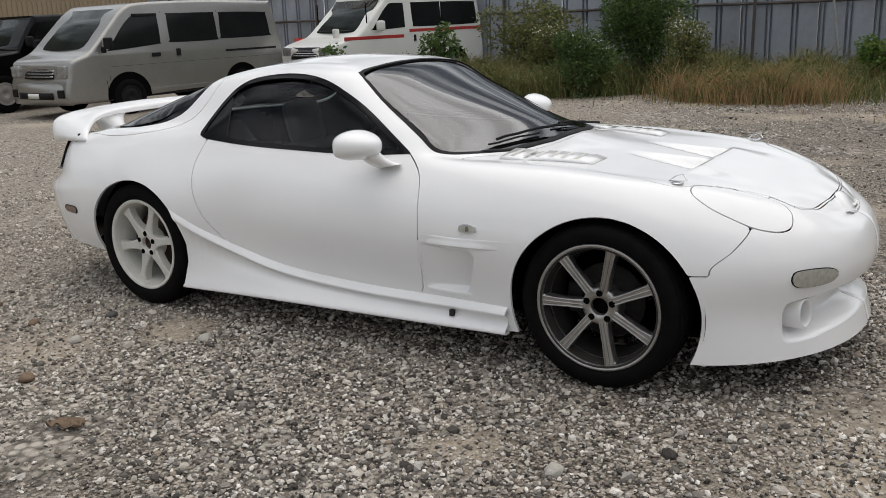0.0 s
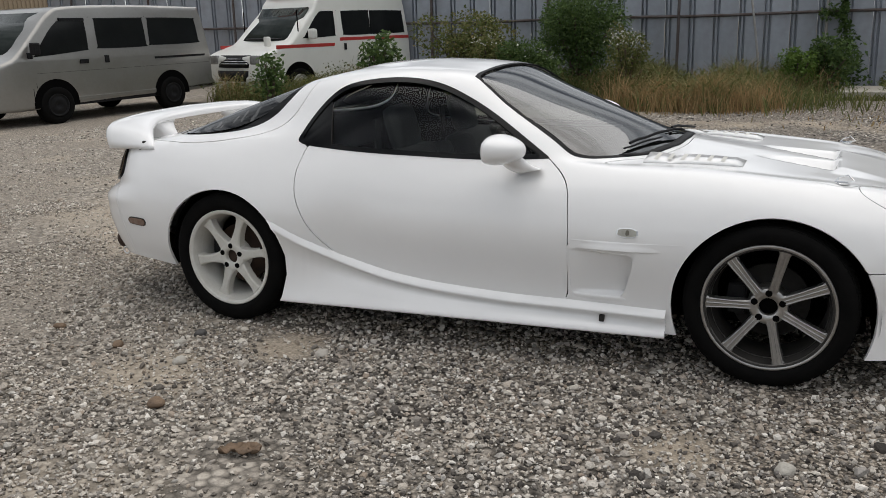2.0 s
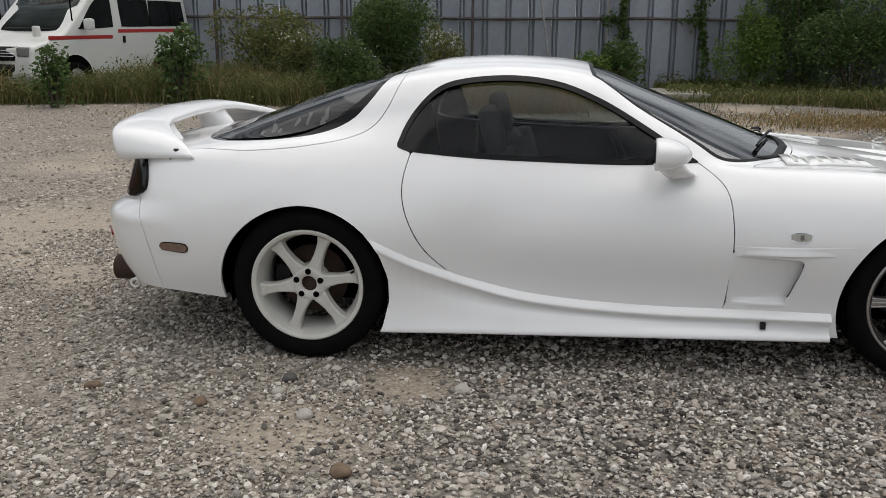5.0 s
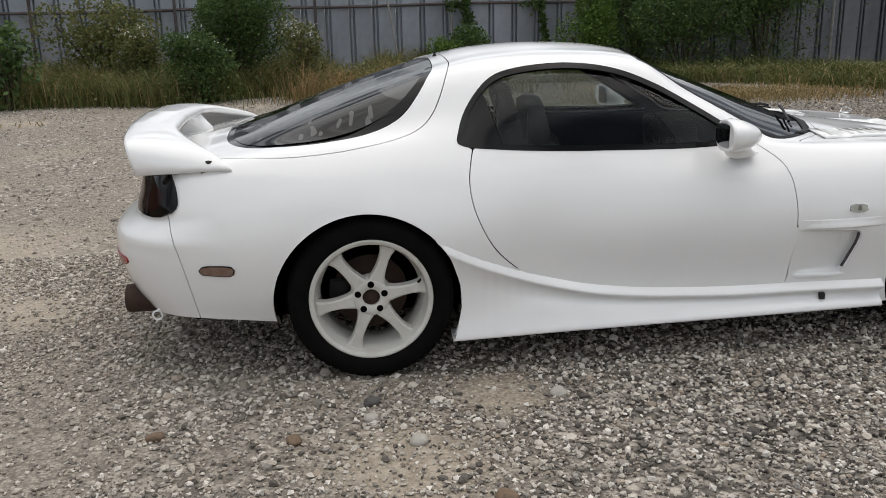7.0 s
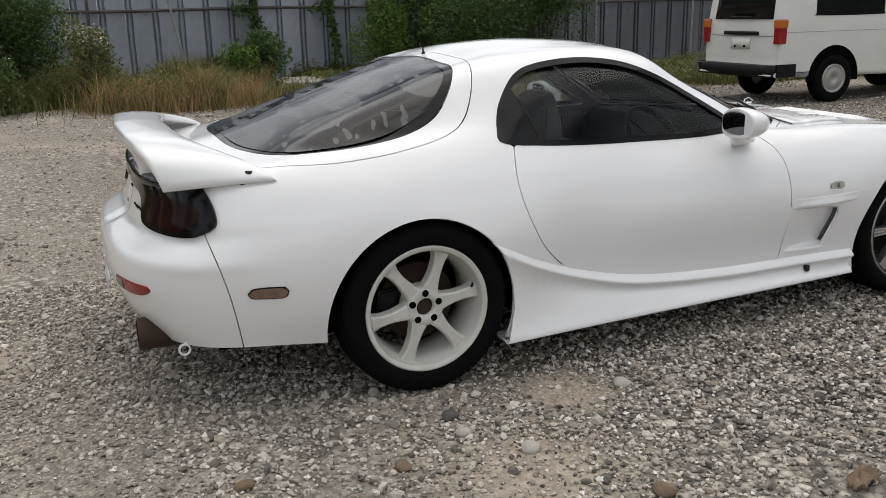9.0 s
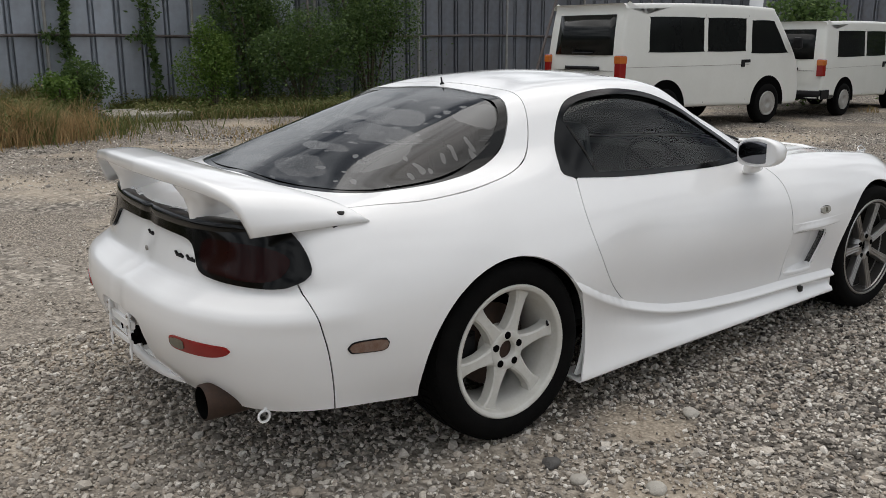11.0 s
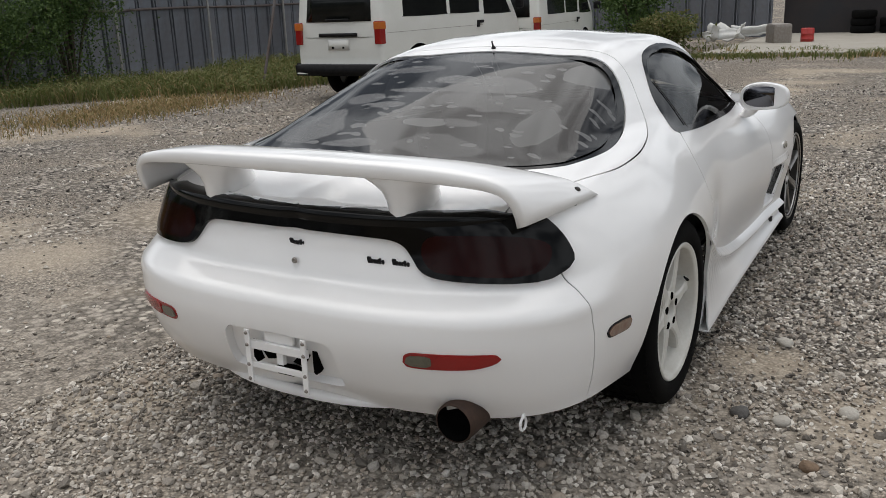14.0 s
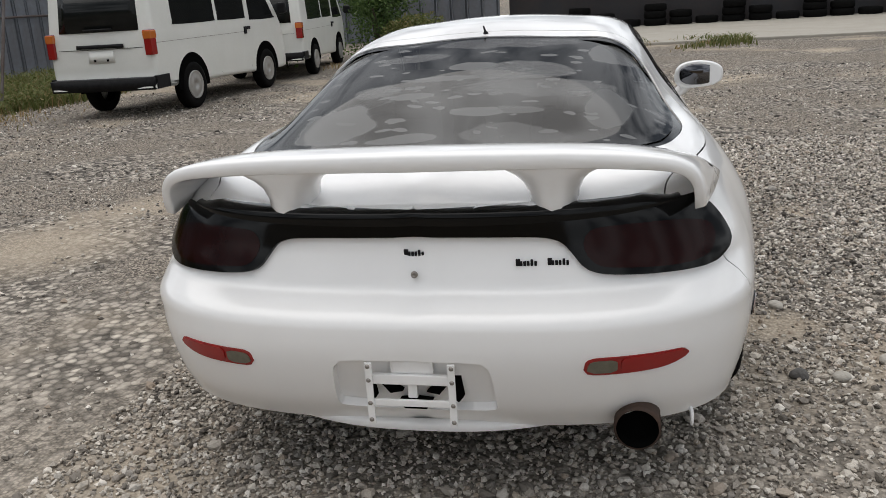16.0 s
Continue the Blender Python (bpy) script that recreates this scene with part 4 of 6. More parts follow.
recess = skin("plate_recess", BODY + np.array([.028, 0, 0]), f_plate + .02, WHITE, parent=tail)
for s in (-1, 1):
    bm = bmesh.new()
    prism(bm, [(s * .070, .426), (s * .070, .464), (s * .116, .464), (s * .121, .36), (s * .108, .345), (s * .100, .352), (s * .100, .426)], "x", -2.186, -2.15)
    part("bracket_gap", bm, GAP, recess)
    bm = bmesh.new()
    prism(bm, [(s * .092, .402), (s * .060, .402), (s * .030, .372), (s * .062, .366)], "x", -2.190, -2.15)
    part("bracket_hole", bm, GAP, recess)
bm = bmesh.new()
prism(bm, [(-.042, .345), (.042, .345), (.028, .326), (-.028, .326)], "x", -2.190, -2.15)
part("bracket_hole", bm, GAP, recess)
bk = bmesh.new()
for s in (-1, 1):
    box(bk, -2.228, -2.222, s * .102 - .009, s * .102 + .009, .300, .462, .002)
box(bk, -2.223, -2.214, -.105, .105, .347, .364, .002)
box(bk, -2.22, -2.205, -.105, .105, .403, .428, .002)
box(bk, -2.212, -2.198, -.056, .052, .428, .466, .008)
box(bk, -2.21, -2.194, -.012, .012, .364, .403, .003)
part("plate_bracket", bk, WHITE, tail, "bare white number plate bracket")
for s in (-1, 1):
    for z in (.312, .356, .416, .452):
        part("bolt", lathe([(0, .004), (.004, .004), (.006, 0)], 10), STEEL, tail, "", True, pose(-2.228, s * .103, z, 0, 0, 90))

# exhaust, tow hook, lower lip of the rear bumper
ex = part("exhaust_tip", lathe([(.050, 0), (.0555, -.003), (.056, -.02), (.053, -.30), (.04, -.34), (.0, -.34)], 40), RUST, car, "large rusty exhaust tip", True, pose(-2.158, -.532, .278, 0, 0, 90))
part("exhaust_inside", lathe([(.0495, -.001), (.0485, -.05), (0, -.05)], 32), GAP, ex, "", True)
bm = bmesh.new()
tube(bm, [(-2.02 + .018 * math.cos(a), -.665, .246 + .018 * math.sin(a)) for a in np.linspace(0, 2 * math.pi, 17)], .0042, 6)
tube(bm, [(-2.02, -.665, .262), (-1.98, -.65, .29)], .006, 6)
part("tow_hook", bm, WHITE, car, "white towing eye")
bm = bmesh.new()
rows = []
for y in np.linspace(-.42, .44, 21):
    k = 1 - (abs(y) / .46) ** 2.5
    rows.append([bm.verts.new((x, y, z)) for x, z in ((-2.02 - .12 * k, .275), (-2.03 - .13 * k, .262 - .012 * k), (-2.02 - .10 * k, .252 - .016 * k), (-1.9, .25))])
for a, b in zip(rows, rows[1:]):
    for k in range(3):
        bm.faces.new((a[k], a[k + 1], b[k + 1], b[k]))
bmesh.ops.recalc_face_normals(bm, faces=bm.faces)
solid(part("rear_lip", bm, WHITE, tail, "", True), .008)

# door mirrors
MIRROR = material("dark_mirror", (0.13, 0.13, 0.14), 0.05, 1.0)
for s in (-1, 1):
    bm = bmesh.new()
    bmesh.ops.create_uvsphere(bm, u_segments=32, v_segments=20, radius=1.0)
    for v in bm.verts:
        x, y, z = v.co
        r = (abs(y) ** 2.7 + abs(z) ** 2.7) ** (1 / 2.7) / max(1e-6, math.hypot(y, z))
        y, z = y / max(r, 1e-6), z / max(r, 1e-6)
        x = max(x, -.30)
        v.co = (.104 * x + .172 - .010 * y, s * (.812 + (.108 - .010 * max(x, 0)) * y), .876 + (.061 - .012 * max(x, 0)) * z * (1 - .10 * y) - .010 * max(-y, 0))
    mir = part("door_mirror", bm, WHITE, car, "white door mirror", True)
    bm = bmesh.new()
    rows = []
    for t in np.linspace(0, 1, 9):
        c = Vector((.19 + .075 * t, s * (.77 - .055 * t), .845 - .065 * t - .01 * math.sin(t * 3.14)))
        r1, r2 = .048 + .006 * t * t, .032 + .004 * t
        rows.append([bm.verts.new(c + Vector((r1 * math.cos(a), s * r2 * math.sin(a), .010 * math.cos(a)))) for a in np.linspace(0, 2 * math.pi, 17)[:-1]])
    for a, b in zip(rows, rows[1:]):
        for k in range(16):
            bm.faces.new((a[k], a[(k + 1) % 16], b[(k + 1) % 16], b[k]))
    bmesh.ops.recalc_face_normals(bm, faces=bm.faces)
    part("mirror_stalk", bm, WHITE, mir, "", True)
    bm = lathe([(0, .004), (.9, .004), (1, 0), (.9, -.004), (0, -.004)], 40)
    bmesh.ops.transform(bm, matrix=Matrix.Diagonal((.087, 1, .047, 1)), verts=bm.verts)
    for v in bm.verts:
        q = max(1e-6, math.hypot(v.co.x / .087, v.co.z / .047))
        r = (abs(v.co.x / .087) ** 2.8 + abs(v.co.z / .047) ** 2.8) ** (1 / 2.8)
        v.co.x, v.co.z = v.co.x * q / max(r, 1e-6), v.co.z * q / max(r, 1e-6)
    part("mirror_glass", bm, MIRROR, mir, "", True, pose(.1405, s * .812, .876, 0, 0, 90))


def top_at(x, y):
    """Height of the body's upper side."""
    i = int(np.argmin(np.abs(BODY[:, -1, 0] - x)))
    k = slice(4 * NV, None)
    return float(np.interp(abs(y), BY[i, k][::-1], BZ[i, k][::-1]))


# bonnet: louvres, pins, ducts
for s in (-1, 1):
    lv = bmesh.new()
    rows = []
    for t in np.linspace(0, 1, 12):
        x, yc = .69 + .375 * t, .47 - .07 * t
        rows.append([bm_v for bm_v in (lv.verts.new((x, s * (yc + d), top_at(x, yc + d) + h * math.sin(math.pi * min(1, t * 2.5 + .25) if t < .3 else math.pi / 2) * (1 if t < .95 else .3))) for d, h in ((-.075, .001), (-.071, .0115), (0, .0135), (.071, .0115), (.075, .001)))])
    for a, b in zip(rows, rows[1:]):
        for k in range(4):
            lv.faces.new((a[k], a[k + 1], b[k + 1], b[k]))
    bmesh.ops.recalc_face_normals(lv, faces=lv.faces)
    louvre = solid(part("bonnet_louvre", lv, WHITE, hood, "raised white bonnet louvre panel", True), .004)
    # slots as greyer strips on the panel, their shade put into the colour
    for k in range(6):
        t = .12 + k * .135
        x, yc = .69 + .375 * t, .47 - .07 * t
        sl = bmesh.new()
        rows = [[sl.verts.new((x + dx, s * (yc + d), top_at(x + dx, yc + d) + .0135 - .002 * (d / .071) ** 2 + .0012)) for d in np.linspace(-.056, .056, 7)] for dx in (-.009, .007)]
        for a, b in zip(rows[0], rows[0][1:]):
            k_ = rows[0].index(a)
            sl.faces.new((a, b, rows[1][k_ + 1], rows[1][k_]))
        bmesh.ops.recalc_face_normals(sl, faces=sl.faces)
        part("louvre_slot", sl, RIMWHITE, louvre)
    px, py = 1.43, .572
    pz = top_at(px, py)
    pin = part("bonnet_pin", lathe([(0, .003), (.02, .003), (.024, 0), (0, 0)], 20), CHROME, hood, "chrome bonnet pin", True, pose(px, s * py, pz + .003, 90, 0, 0))
    bm = bmesh.new()
    tube(bm, [(-.03, .0, .006), (-.015, .012, .02), (.015, .012, .03), (.035, .0, .012), (.015, -.012, .008), (-.03, 0, .006)], .003, 6)
    part("clip", bm, CHROME, pin, at=Matrix.Rotation(radians(-90), 4, "X"))
    # opening at the bonnet trough's deep end: a plate with shade as its colour
    bm = bmesh.new()
    prism(bm, [(s * .075, .0), (s * .215, .0), (s * .20, .026), (s * .10, .030)], "x", -.003, .003)
    part("bonnet_opening", bm, BARREL, hood, at=pose(1.402, 0, top_at(1.40, .145) - .036))

# rivet on the nose, and a flat cap added to cover the pinched mesh
_n = Vector((.80, 0, .60))
part("nose_cap", lathe([(0, .0055), (.03, .005), (.06, .0025), (.080, -.004), (.085, -.02)], 40), WHITE, nose, "smooth white cap added over the tip of the nose", True, Matrix.Translation((1.940, 0, .596)) @ Vector((0, 1, 0)).rotation_difference(_n).to_matrix().to_4x4())
part("rivet", lathe([(0, .003), (.004, .003), (.005, 0)], 12), STEEL, nose, "", True, Matrix.Translation((1.934, -.108, .603)) @ Vector((0, 1, 0)).rotation_difference(_n).to_matrix().to_4x4())

# wipers and cowl
bm = bmesh.new()
rows = []
for y in np.linspace(-.50, .50, 25):
    xa = float(np.interp(abs(y), [0, .2, .4, .545], [.775, .76, .69, .56]))
    rows.append([bm.verts.new((xa + d, y, top_at(xa + d, y) + h)) for d, h in ((-.02, .003), (-.002, .004), (.016, .002))])
for a, b in zip(rows, rows[1:]):
    for k in range(2):
        bm.faces.new((a[k], a[k + 1], b[k + 1], b[k]))
bmesh.ops.recalc_face_normals(bm, faces=bm.faces)
solid(part("cowl", bm, BLACK, car, "black plastic cowl under the windscreen", True), .005)
for y0, y1, x1 in ((-.02, -.40, .60), (.36, .0, .70)):
    bm = bmesh.new()
    pts = [(.745 + (x1 - .745) * t, y0 + (y1 - y0) * t, top_at(.745 + (x1 - .745) * t, y0 + (y1 - y0) * t) + .03 - .012 * t) for t in np.linspace(0, 1, 8)]
    tube(bm, pts, .006, 6)
    tube(bm, [(p[0] - .012, p[1] - .05, top_at(p[0] - .012, p[1] - .05) + .008) for p in pts[2:]], .004, 6)
    part("wiper", bm, BLACK, car, "black windscreen wiper")

# dark liners in the wheel arches
for x0, z0, r_, y1 in ((1.222, .298, .372, .735), (AXLE_R, .30, .366, .785)):
    for s in (-1, 1):
        ang = np.linspace(-.16, math.pi + .16, 33)
        v = [(x0 + r_ * math.cos(a), s * y, z0 + r_ * math.sin(a)) for y in (.50, y1) for a in ang]
        f = [(i, i + 1, 34 + i, 33 + i) for i in range(32)] + [tuple(range(33))]
        part("wheel_arch", mesh_of("wheel_arch", v, f, GAP, True), None, car, "black wheel arch liner")

# cabin: two seats, dashboard, steering wheel, shelf
CABIN = material("cabin_trim", (0.018, 0.018, 0.019), 0.8, vary=0.4, scale=9, second=(0.04, 0.04, 0.04))


def car_seat(y):
    st = part("seat", boxed(-.42, .12, y - .23, y + .23, .26, .42, .06), SEAT, car, "dark fabric bucket seat", True)
    m = pose(-.34, y, .33, 0, -15, 0)
    part("backrest", boxed(-.065, .065, -.22, .22, 0, .50, .06, m), SEAT, st, "", True)
    part("headrest", boxed(-.045, .045, -.105, .105, .49, .70, .044, m), SEAT, st, "", True)
    for s in (-1, 1):
        part("side_bolster", boxed(-.05, .12, s * .21 - .05, s * .21 + .05, .05, .48, .04, m), SEAT, st, "", True)
    part("belt", boxed(-.56, -.55, y - .16, y - .11, .5, .95, .002), BLACK, car, "black seat belt webbing")


car_seat(-.36)
car_seat(.36)
bm = bmesh.new()
prism(bm, [(.30, .50), (.30, .74), (.36, .80), (.52, .80), (.74, .78), (.74, .5)], "y", -.60, .60, .03)
part("dashboard", bm, CABIN, car)
bm = bmesh.new()
tube(bm, [(.185 * math.sin(a), .185 * math.cos(a), 0) for a in np.linspace(0, 2 * math.pi, 33)], .015, 8)
sw = part("steering_wheel", bm, BLACK, car, "black three-spoke steering wheel", True, pose(.09, -.36, .735, 0, 65, 0))
for a in (0, 2.2, -2.2):
    part("wheel_spoke", boxed(0, .18, -.018, .018, -.006, .006, .004, Matrix.Rotation(a, 4, "Z")), BLACK, sw)
part("wheel_boss", lathe([(0, .03), (.045, .025), (.055, -.02), (0, -.03)], 20), BLACK, sw, "", True, Matrix.Rotation(radians(90), 4, "X"))
part("binnacle", boxed(.27, .40, -.52, -.20, .76, .85, .04), CABIN, car, "", True)
part("centre_console", boxed(-.5, .4, -.10, .10, .25, .50, .04), CABIN, car)
part("load_floor", boxed(-1.75, -.62, -.56, .56, .60, .64, .02), CABIN, car)
part("cabin_floor", boxed(-.7, .8, -.62, .62, .24, .27, .01), CABIN, car)
part("interior_mirror", boxed(.0, .02, -.12, .12, 1.045, 1.105, .01), BLACK, car)


# ---- ground ----
SAND = ((-1.12, -1.5, .36), (-.75, -1.05, .22), (-2.1, .9, .38), (.3, 2.9, .8), (-3.6, 1.3, 1.0), (-2.75, .2, .35), (1.0, -1.4, .22), (-.9, 2.9, .5))


def dusty(m, color):
    """Pale dust that lies thicker on the trodden end of the yard."""
    n, link = m.node_tree.nodes, m.node_tree.links.new
    tc, sp, no = n.new("ShaderNodeTexCoord"), n.new("ShaderNodeSeparateXYZ"), n.new("ShaderNodeTexNoise")
    no.inputs["Scale"].default_value, no.inputs["Detail"].default_value = 0.6, 5
    link(tc.outputs["Object"], sp.inputs[0])
    link(tc.outputs["Object"], no.inputs["Vector"])
    ad = n.new("ShaderNodeMath")
    ad.operation = "MULTIPLY_ADD"
    ad.inputs[1].default_value = 5.0
    link(no.outputs["Fac"], ad.inputs[0])
    link(sp.outputs["X"], ad.inputs[2])
    mr = n.new("ShaderNodeMapRange")
    mr.inputs["From Min"].default_value, mr.inputs["From Max"].default_value = 2.6, -.2
    mr.inputs["To Max"].default_value = 0.27
    link(ad.outputs[0], mr.inputs["Value"])
    mx = n.new("ShaderNodeMix")
    mx.data_type = "RGBA"
    link(mr.outputs[0], mx.inputs[0])
    link(color, mx.inputs[6])
    mx.inputs[7].default_value = (0.50, 0.445, 0.372, 1)
    return mx.outputs[2]


def gravel_material():
    m = bpy.data.materials.new("gravel")
    m.use_nodes = True
    n, link = m.node_tree.nodes, m.node_tree.links.new
    b = n["Principled BSDF"]
    b.inputs["Roughness"].default_value = 0.92
    b.inputs["Specular IOR Level"].default_value = 0.25
    tc = n.new("ShaderNodeTexCoord")
    mixes, heights = [], []
    for scale, lo, hi in ((26.0, (0.085, 0.073, 0.062), (0.60, 0.54, 0.465)), (80.0, (0.12, 0.10, 0.083), (0.52, 0.455, 0.375))):
        v = n.new("ShaderNodeTexVoronoi")
        v.inputs["Scale"].default_value = scale
        link(tc.outputs["Object"], v.inputs["Vector"])
        r = n.new("ShaderNodeValToRGB")
        r.color_ramp.elements[0].color, r.color_ramp.elements[1].color = (*lo, 1), (*hi, 1)
        r.color_ramp.elements[0].position, r.color_ramp.elements[1].position = 0.15, 0.95
        link(v.outputs["Color"], r.inputs["Fac"])
        # cells darken to their edges: shade between the stones put into the colour
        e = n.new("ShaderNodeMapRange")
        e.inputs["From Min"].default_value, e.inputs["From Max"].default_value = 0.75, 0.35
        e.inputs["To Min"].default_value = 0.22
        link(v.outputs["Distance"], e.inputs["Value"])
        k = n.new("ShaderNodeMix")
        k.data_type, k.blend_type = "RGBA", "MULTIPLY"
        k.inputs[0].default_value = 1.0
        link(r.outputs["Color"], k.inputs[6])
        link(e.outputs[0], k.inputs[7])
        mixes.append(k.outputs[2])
        heights.append(v.outputs["Distance"])
    big = n.new("ShaderNodeTexNoise")
    big.inputs["Scale"].default_value, big.inputs["Detail"].default_value = 0.9, 6
    link(tc.outputs["Object"], big.inputs["Vector"])
    coarse = n.new("ShaderNodeMapRange")
    coarse.inputs["From Min"].default_value, coarse.inputs["From Max"].default_value = 0.40, 0.58
    link(big.outputs["Fac"], coarse.inputs["Value"])
    a = n.new("ShaderNodeMix")
    a.data_type = "RGBA"
    link(coarse.outputs[0], a.inputs[0])
    link(mixes[0], a.inputs[6])
    link(mixes[1], a.inputs[7])
    sandn = n.new("ShaderNodeTexNoise")
    sandn.inputs["Scale"].default_value, sandn.inputs["Detail"].default_value = 0.55, 7
    mp = n.new("ShaderNodeMapping")
    mp.inputs["Location"].default_value = (7.3, 2.1, 0)
    link(tc.outputs["Object"], mp.inputs["Vector"])
    link(mp.outputs[0], sandn.inputs["Vector"])
    sand = n.new("ShaderNodeMapRange")
    sand.inputs["From Min"].default_value, sand.inputs["From Max"].default_value = 0.54, 0.68
    sand.inputs["To Max"].default_value = 0.65
    link(sandn.outputs["Fac"], sand.inputs["Value"])
    mask = sand.outputs[0]
    for px_, py_, pr_ in SAND:
        dn = n.new("ShaderNodeVectorMath")
        dn.operation = "DISTANCE"
        dn.inputs[1].default_value = (px_, py_, 0)
        link(tc.outputs["Object"], dn.inputs[0])
        wob = n.new("ShaderNodeMath")
        wob.operation = "MULTIPLY_ADD"
        wob.inputs[1].default_value = -1.1 * pr_
        link(sandn.outputs["Fac"], wob.inputs[0])
        link(dn.outputs["Value"], wob.inputs[2])
        rr = n.new("ShaderNodeMapRange")
        rr.inputs["From Min"].default_value, rr.inputs["From Max"].default_value = pr_ * .5, -pr_ * .2
        rr.inputs["To Max"].default_value = 0.5
        link(wob.outputs[0], rr.inputs["Value"])
        mxn = n.new("ShaderNodeMath")
        mxn.operation = "MAXIMUM"
        link(mask, mxn.inputs[0])
        link(rr.outputs[0], mxn.inputs[1])
        mask = mxn.outputs[0]
    s = n.new("ShaderNodeMix")
    s.data_type = "RGBA"
    link(mask, s.inputs[0])
    link(a.outputs[2], s.inputs[6])
    s.inputs[7].default_value = (0.47, 0.395, 0.30, 1)
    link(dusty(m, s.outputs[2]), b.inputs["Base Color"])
    bp = n.new("ShaderNodeBump")
    bp.invert = True
    bp.inputs["Distance"].default_value = 0.012
    link(heights[0], bp.inputs["Height"])
    bp2 = n.new("ShaderNodeBump")
    bp2.invert = True
    bp2.inputs["Distance"].default_value = 0.005
    link(heights[1], bp2.inputs["Height"])
    link(bp.outputs[0], bp2.inputs["Normal"])
    link(bp2.outputs[0], b.inputs["Normal"])
    return m


def island_material(name, colors, rough=0.85, bump=0.0, bump_scale=80, through=0.0, dust=False):
    """Colour by piece, from a row of colours."""
    m = bpy.data.materials.new(name)
    m.use_nodes = True
    n, link = m.node_tree.nodes, m.node_tree.links.new
    b = n["Principled BSDF"]
    b.inputs["Roughness"].default_value = rough
    b.inputs["Specular IOR Level"].default_value = 0.25
    g, r = n.new("ShaderNodeNewGeometry"), n.new("ShaderNodeValToRGB")
    while len(r.color_ramp.elements) < len(colors):
        r.color_ramp.elements.new(0.5)
    for i, c in enumerate(colors):
        r.color_ramp.elements[i].position, r.color_ramp.elements[i].color = i / (len(colors) - 1), (*c, 1)
    link(g.outputs["Random Per Island"], r.inputs["Fac"])
    tc, no = n.new("ShaderNodeTexCoord"), n.new("ShaderNodeTexNoise")
    no.inputs["Scale"].default_value, no.inputs["Detail"].default_value = bump_scale, 4
    link(tc.outputs["Object"], no.inputs["Vector"])
    hs, mr = n.new("ShaderNodeHueSaturation"), n.new("ShaderNodeMapRange")
    mr.inputs["To Min"].default_value, mr.inputs["To Max"].default_value = 0.65, 1.35
    link(no.outputs["Fac"], mr.inputs["Value"])
    link(mr.outputs[0], hs.inputs["Value"])
    link(r.outputs["Color"], hs.inputs["Color"])
    link(dusty(m, hs.outputs["Color"]) if dust else hs.outputs["Color"], b.inputs["Base Color"])
    if bump:
        bp = n.new("ShaderNodeBump")
        bp.inputs["Distance"].default_value = bump
        link(no.outputs["Fac"], bp.inputs["Height"])
        link(bp.outputs[0], b.inputs["Normal"])
    if through:
        tl, mx = n.new("ShaderNodeBsdfTranslucent"), n.new("ShaderNodeMixShader")
        mx.inputs[0].default_value = through
        link(hs.outputs["Color"], tl.inputs["Color"])
        link(b.outputs[0], mx.inputs[1])
        link(tl.outputs[0], mx.inputs[2])
        link(mx.outputs[0], n["Material Output"].inputs["Surface"])
    return m


rng = np.random.default_rng(7)
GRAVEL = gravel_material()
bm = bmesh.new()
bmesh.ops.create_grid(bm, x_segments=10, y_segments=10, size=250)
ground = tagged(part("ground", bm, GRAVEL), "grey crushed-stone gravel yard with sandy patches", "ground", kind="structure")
STONE = island_material("crushed_stone", [(0.036, 0.031, 0.028), (0.115, 0.103, 0.092), (0.27, 0.244, 0.214), (0.40, 0.364, 0.318), (0.60, 0.553, 0.487), (0.29, 0.232, 0.18), (0.80, 0.755, 0.69), (0.15, 0.138, 0.127)], 0.9, 0.002, 160, dust=True)


def raw_mesh(name, verts, tris, mat):
    """A mesh straight from arrays of places and triangles."""
    me = bpy.data.meshes.new(name)
    me.vertices.add(len(verts))
    me.vertices.foreach_set("co", np.ascontiguousarray(verts, np.float32).ravel())
    k = tris.shape[1]
    me.loops.add(tris.size)
    me.loops.foreach_set("vertex_index", np.ascontiguousarray(tris, np.int32).ravel())
    me.polygons.add(len(tris))
    me.polygons.foreach_set("loop_start", np.arange(0, tris.size, k, dtype=np.int32))
    me.polygons.foreach_set("loop_total", np.full(len(tris), k, np.int32))
    me.update(calc_edges=True)
    me.polygons.foreach_set("use_smooth", np.zeros(len(tris), dtype=bool))
    me.materials.append(mat)
    return me


def solid_of(kind):
    b = bmesh.new()
    if kind == "ico":
        bmesh.ops.create_icosphere(b, subdivisions=1, radius=1.0)
    else:
        bmesh.ops.create_cube(b, size=1.5)
        bmesh.ops.triangulate(b, faces=b.faces)
        if kind == "octa":
            b.clear()
            bmesh.ops.create_uvsphere(b, u_segments=4, v_segments=2, radius=1.15)
    b.verts.ensure_lookup_table()
    v = np.array([x.co for x in b.verts])
    f = np.array([[x.index for x in q.verts] for q in b.faces])
    b.free()
    return v, f


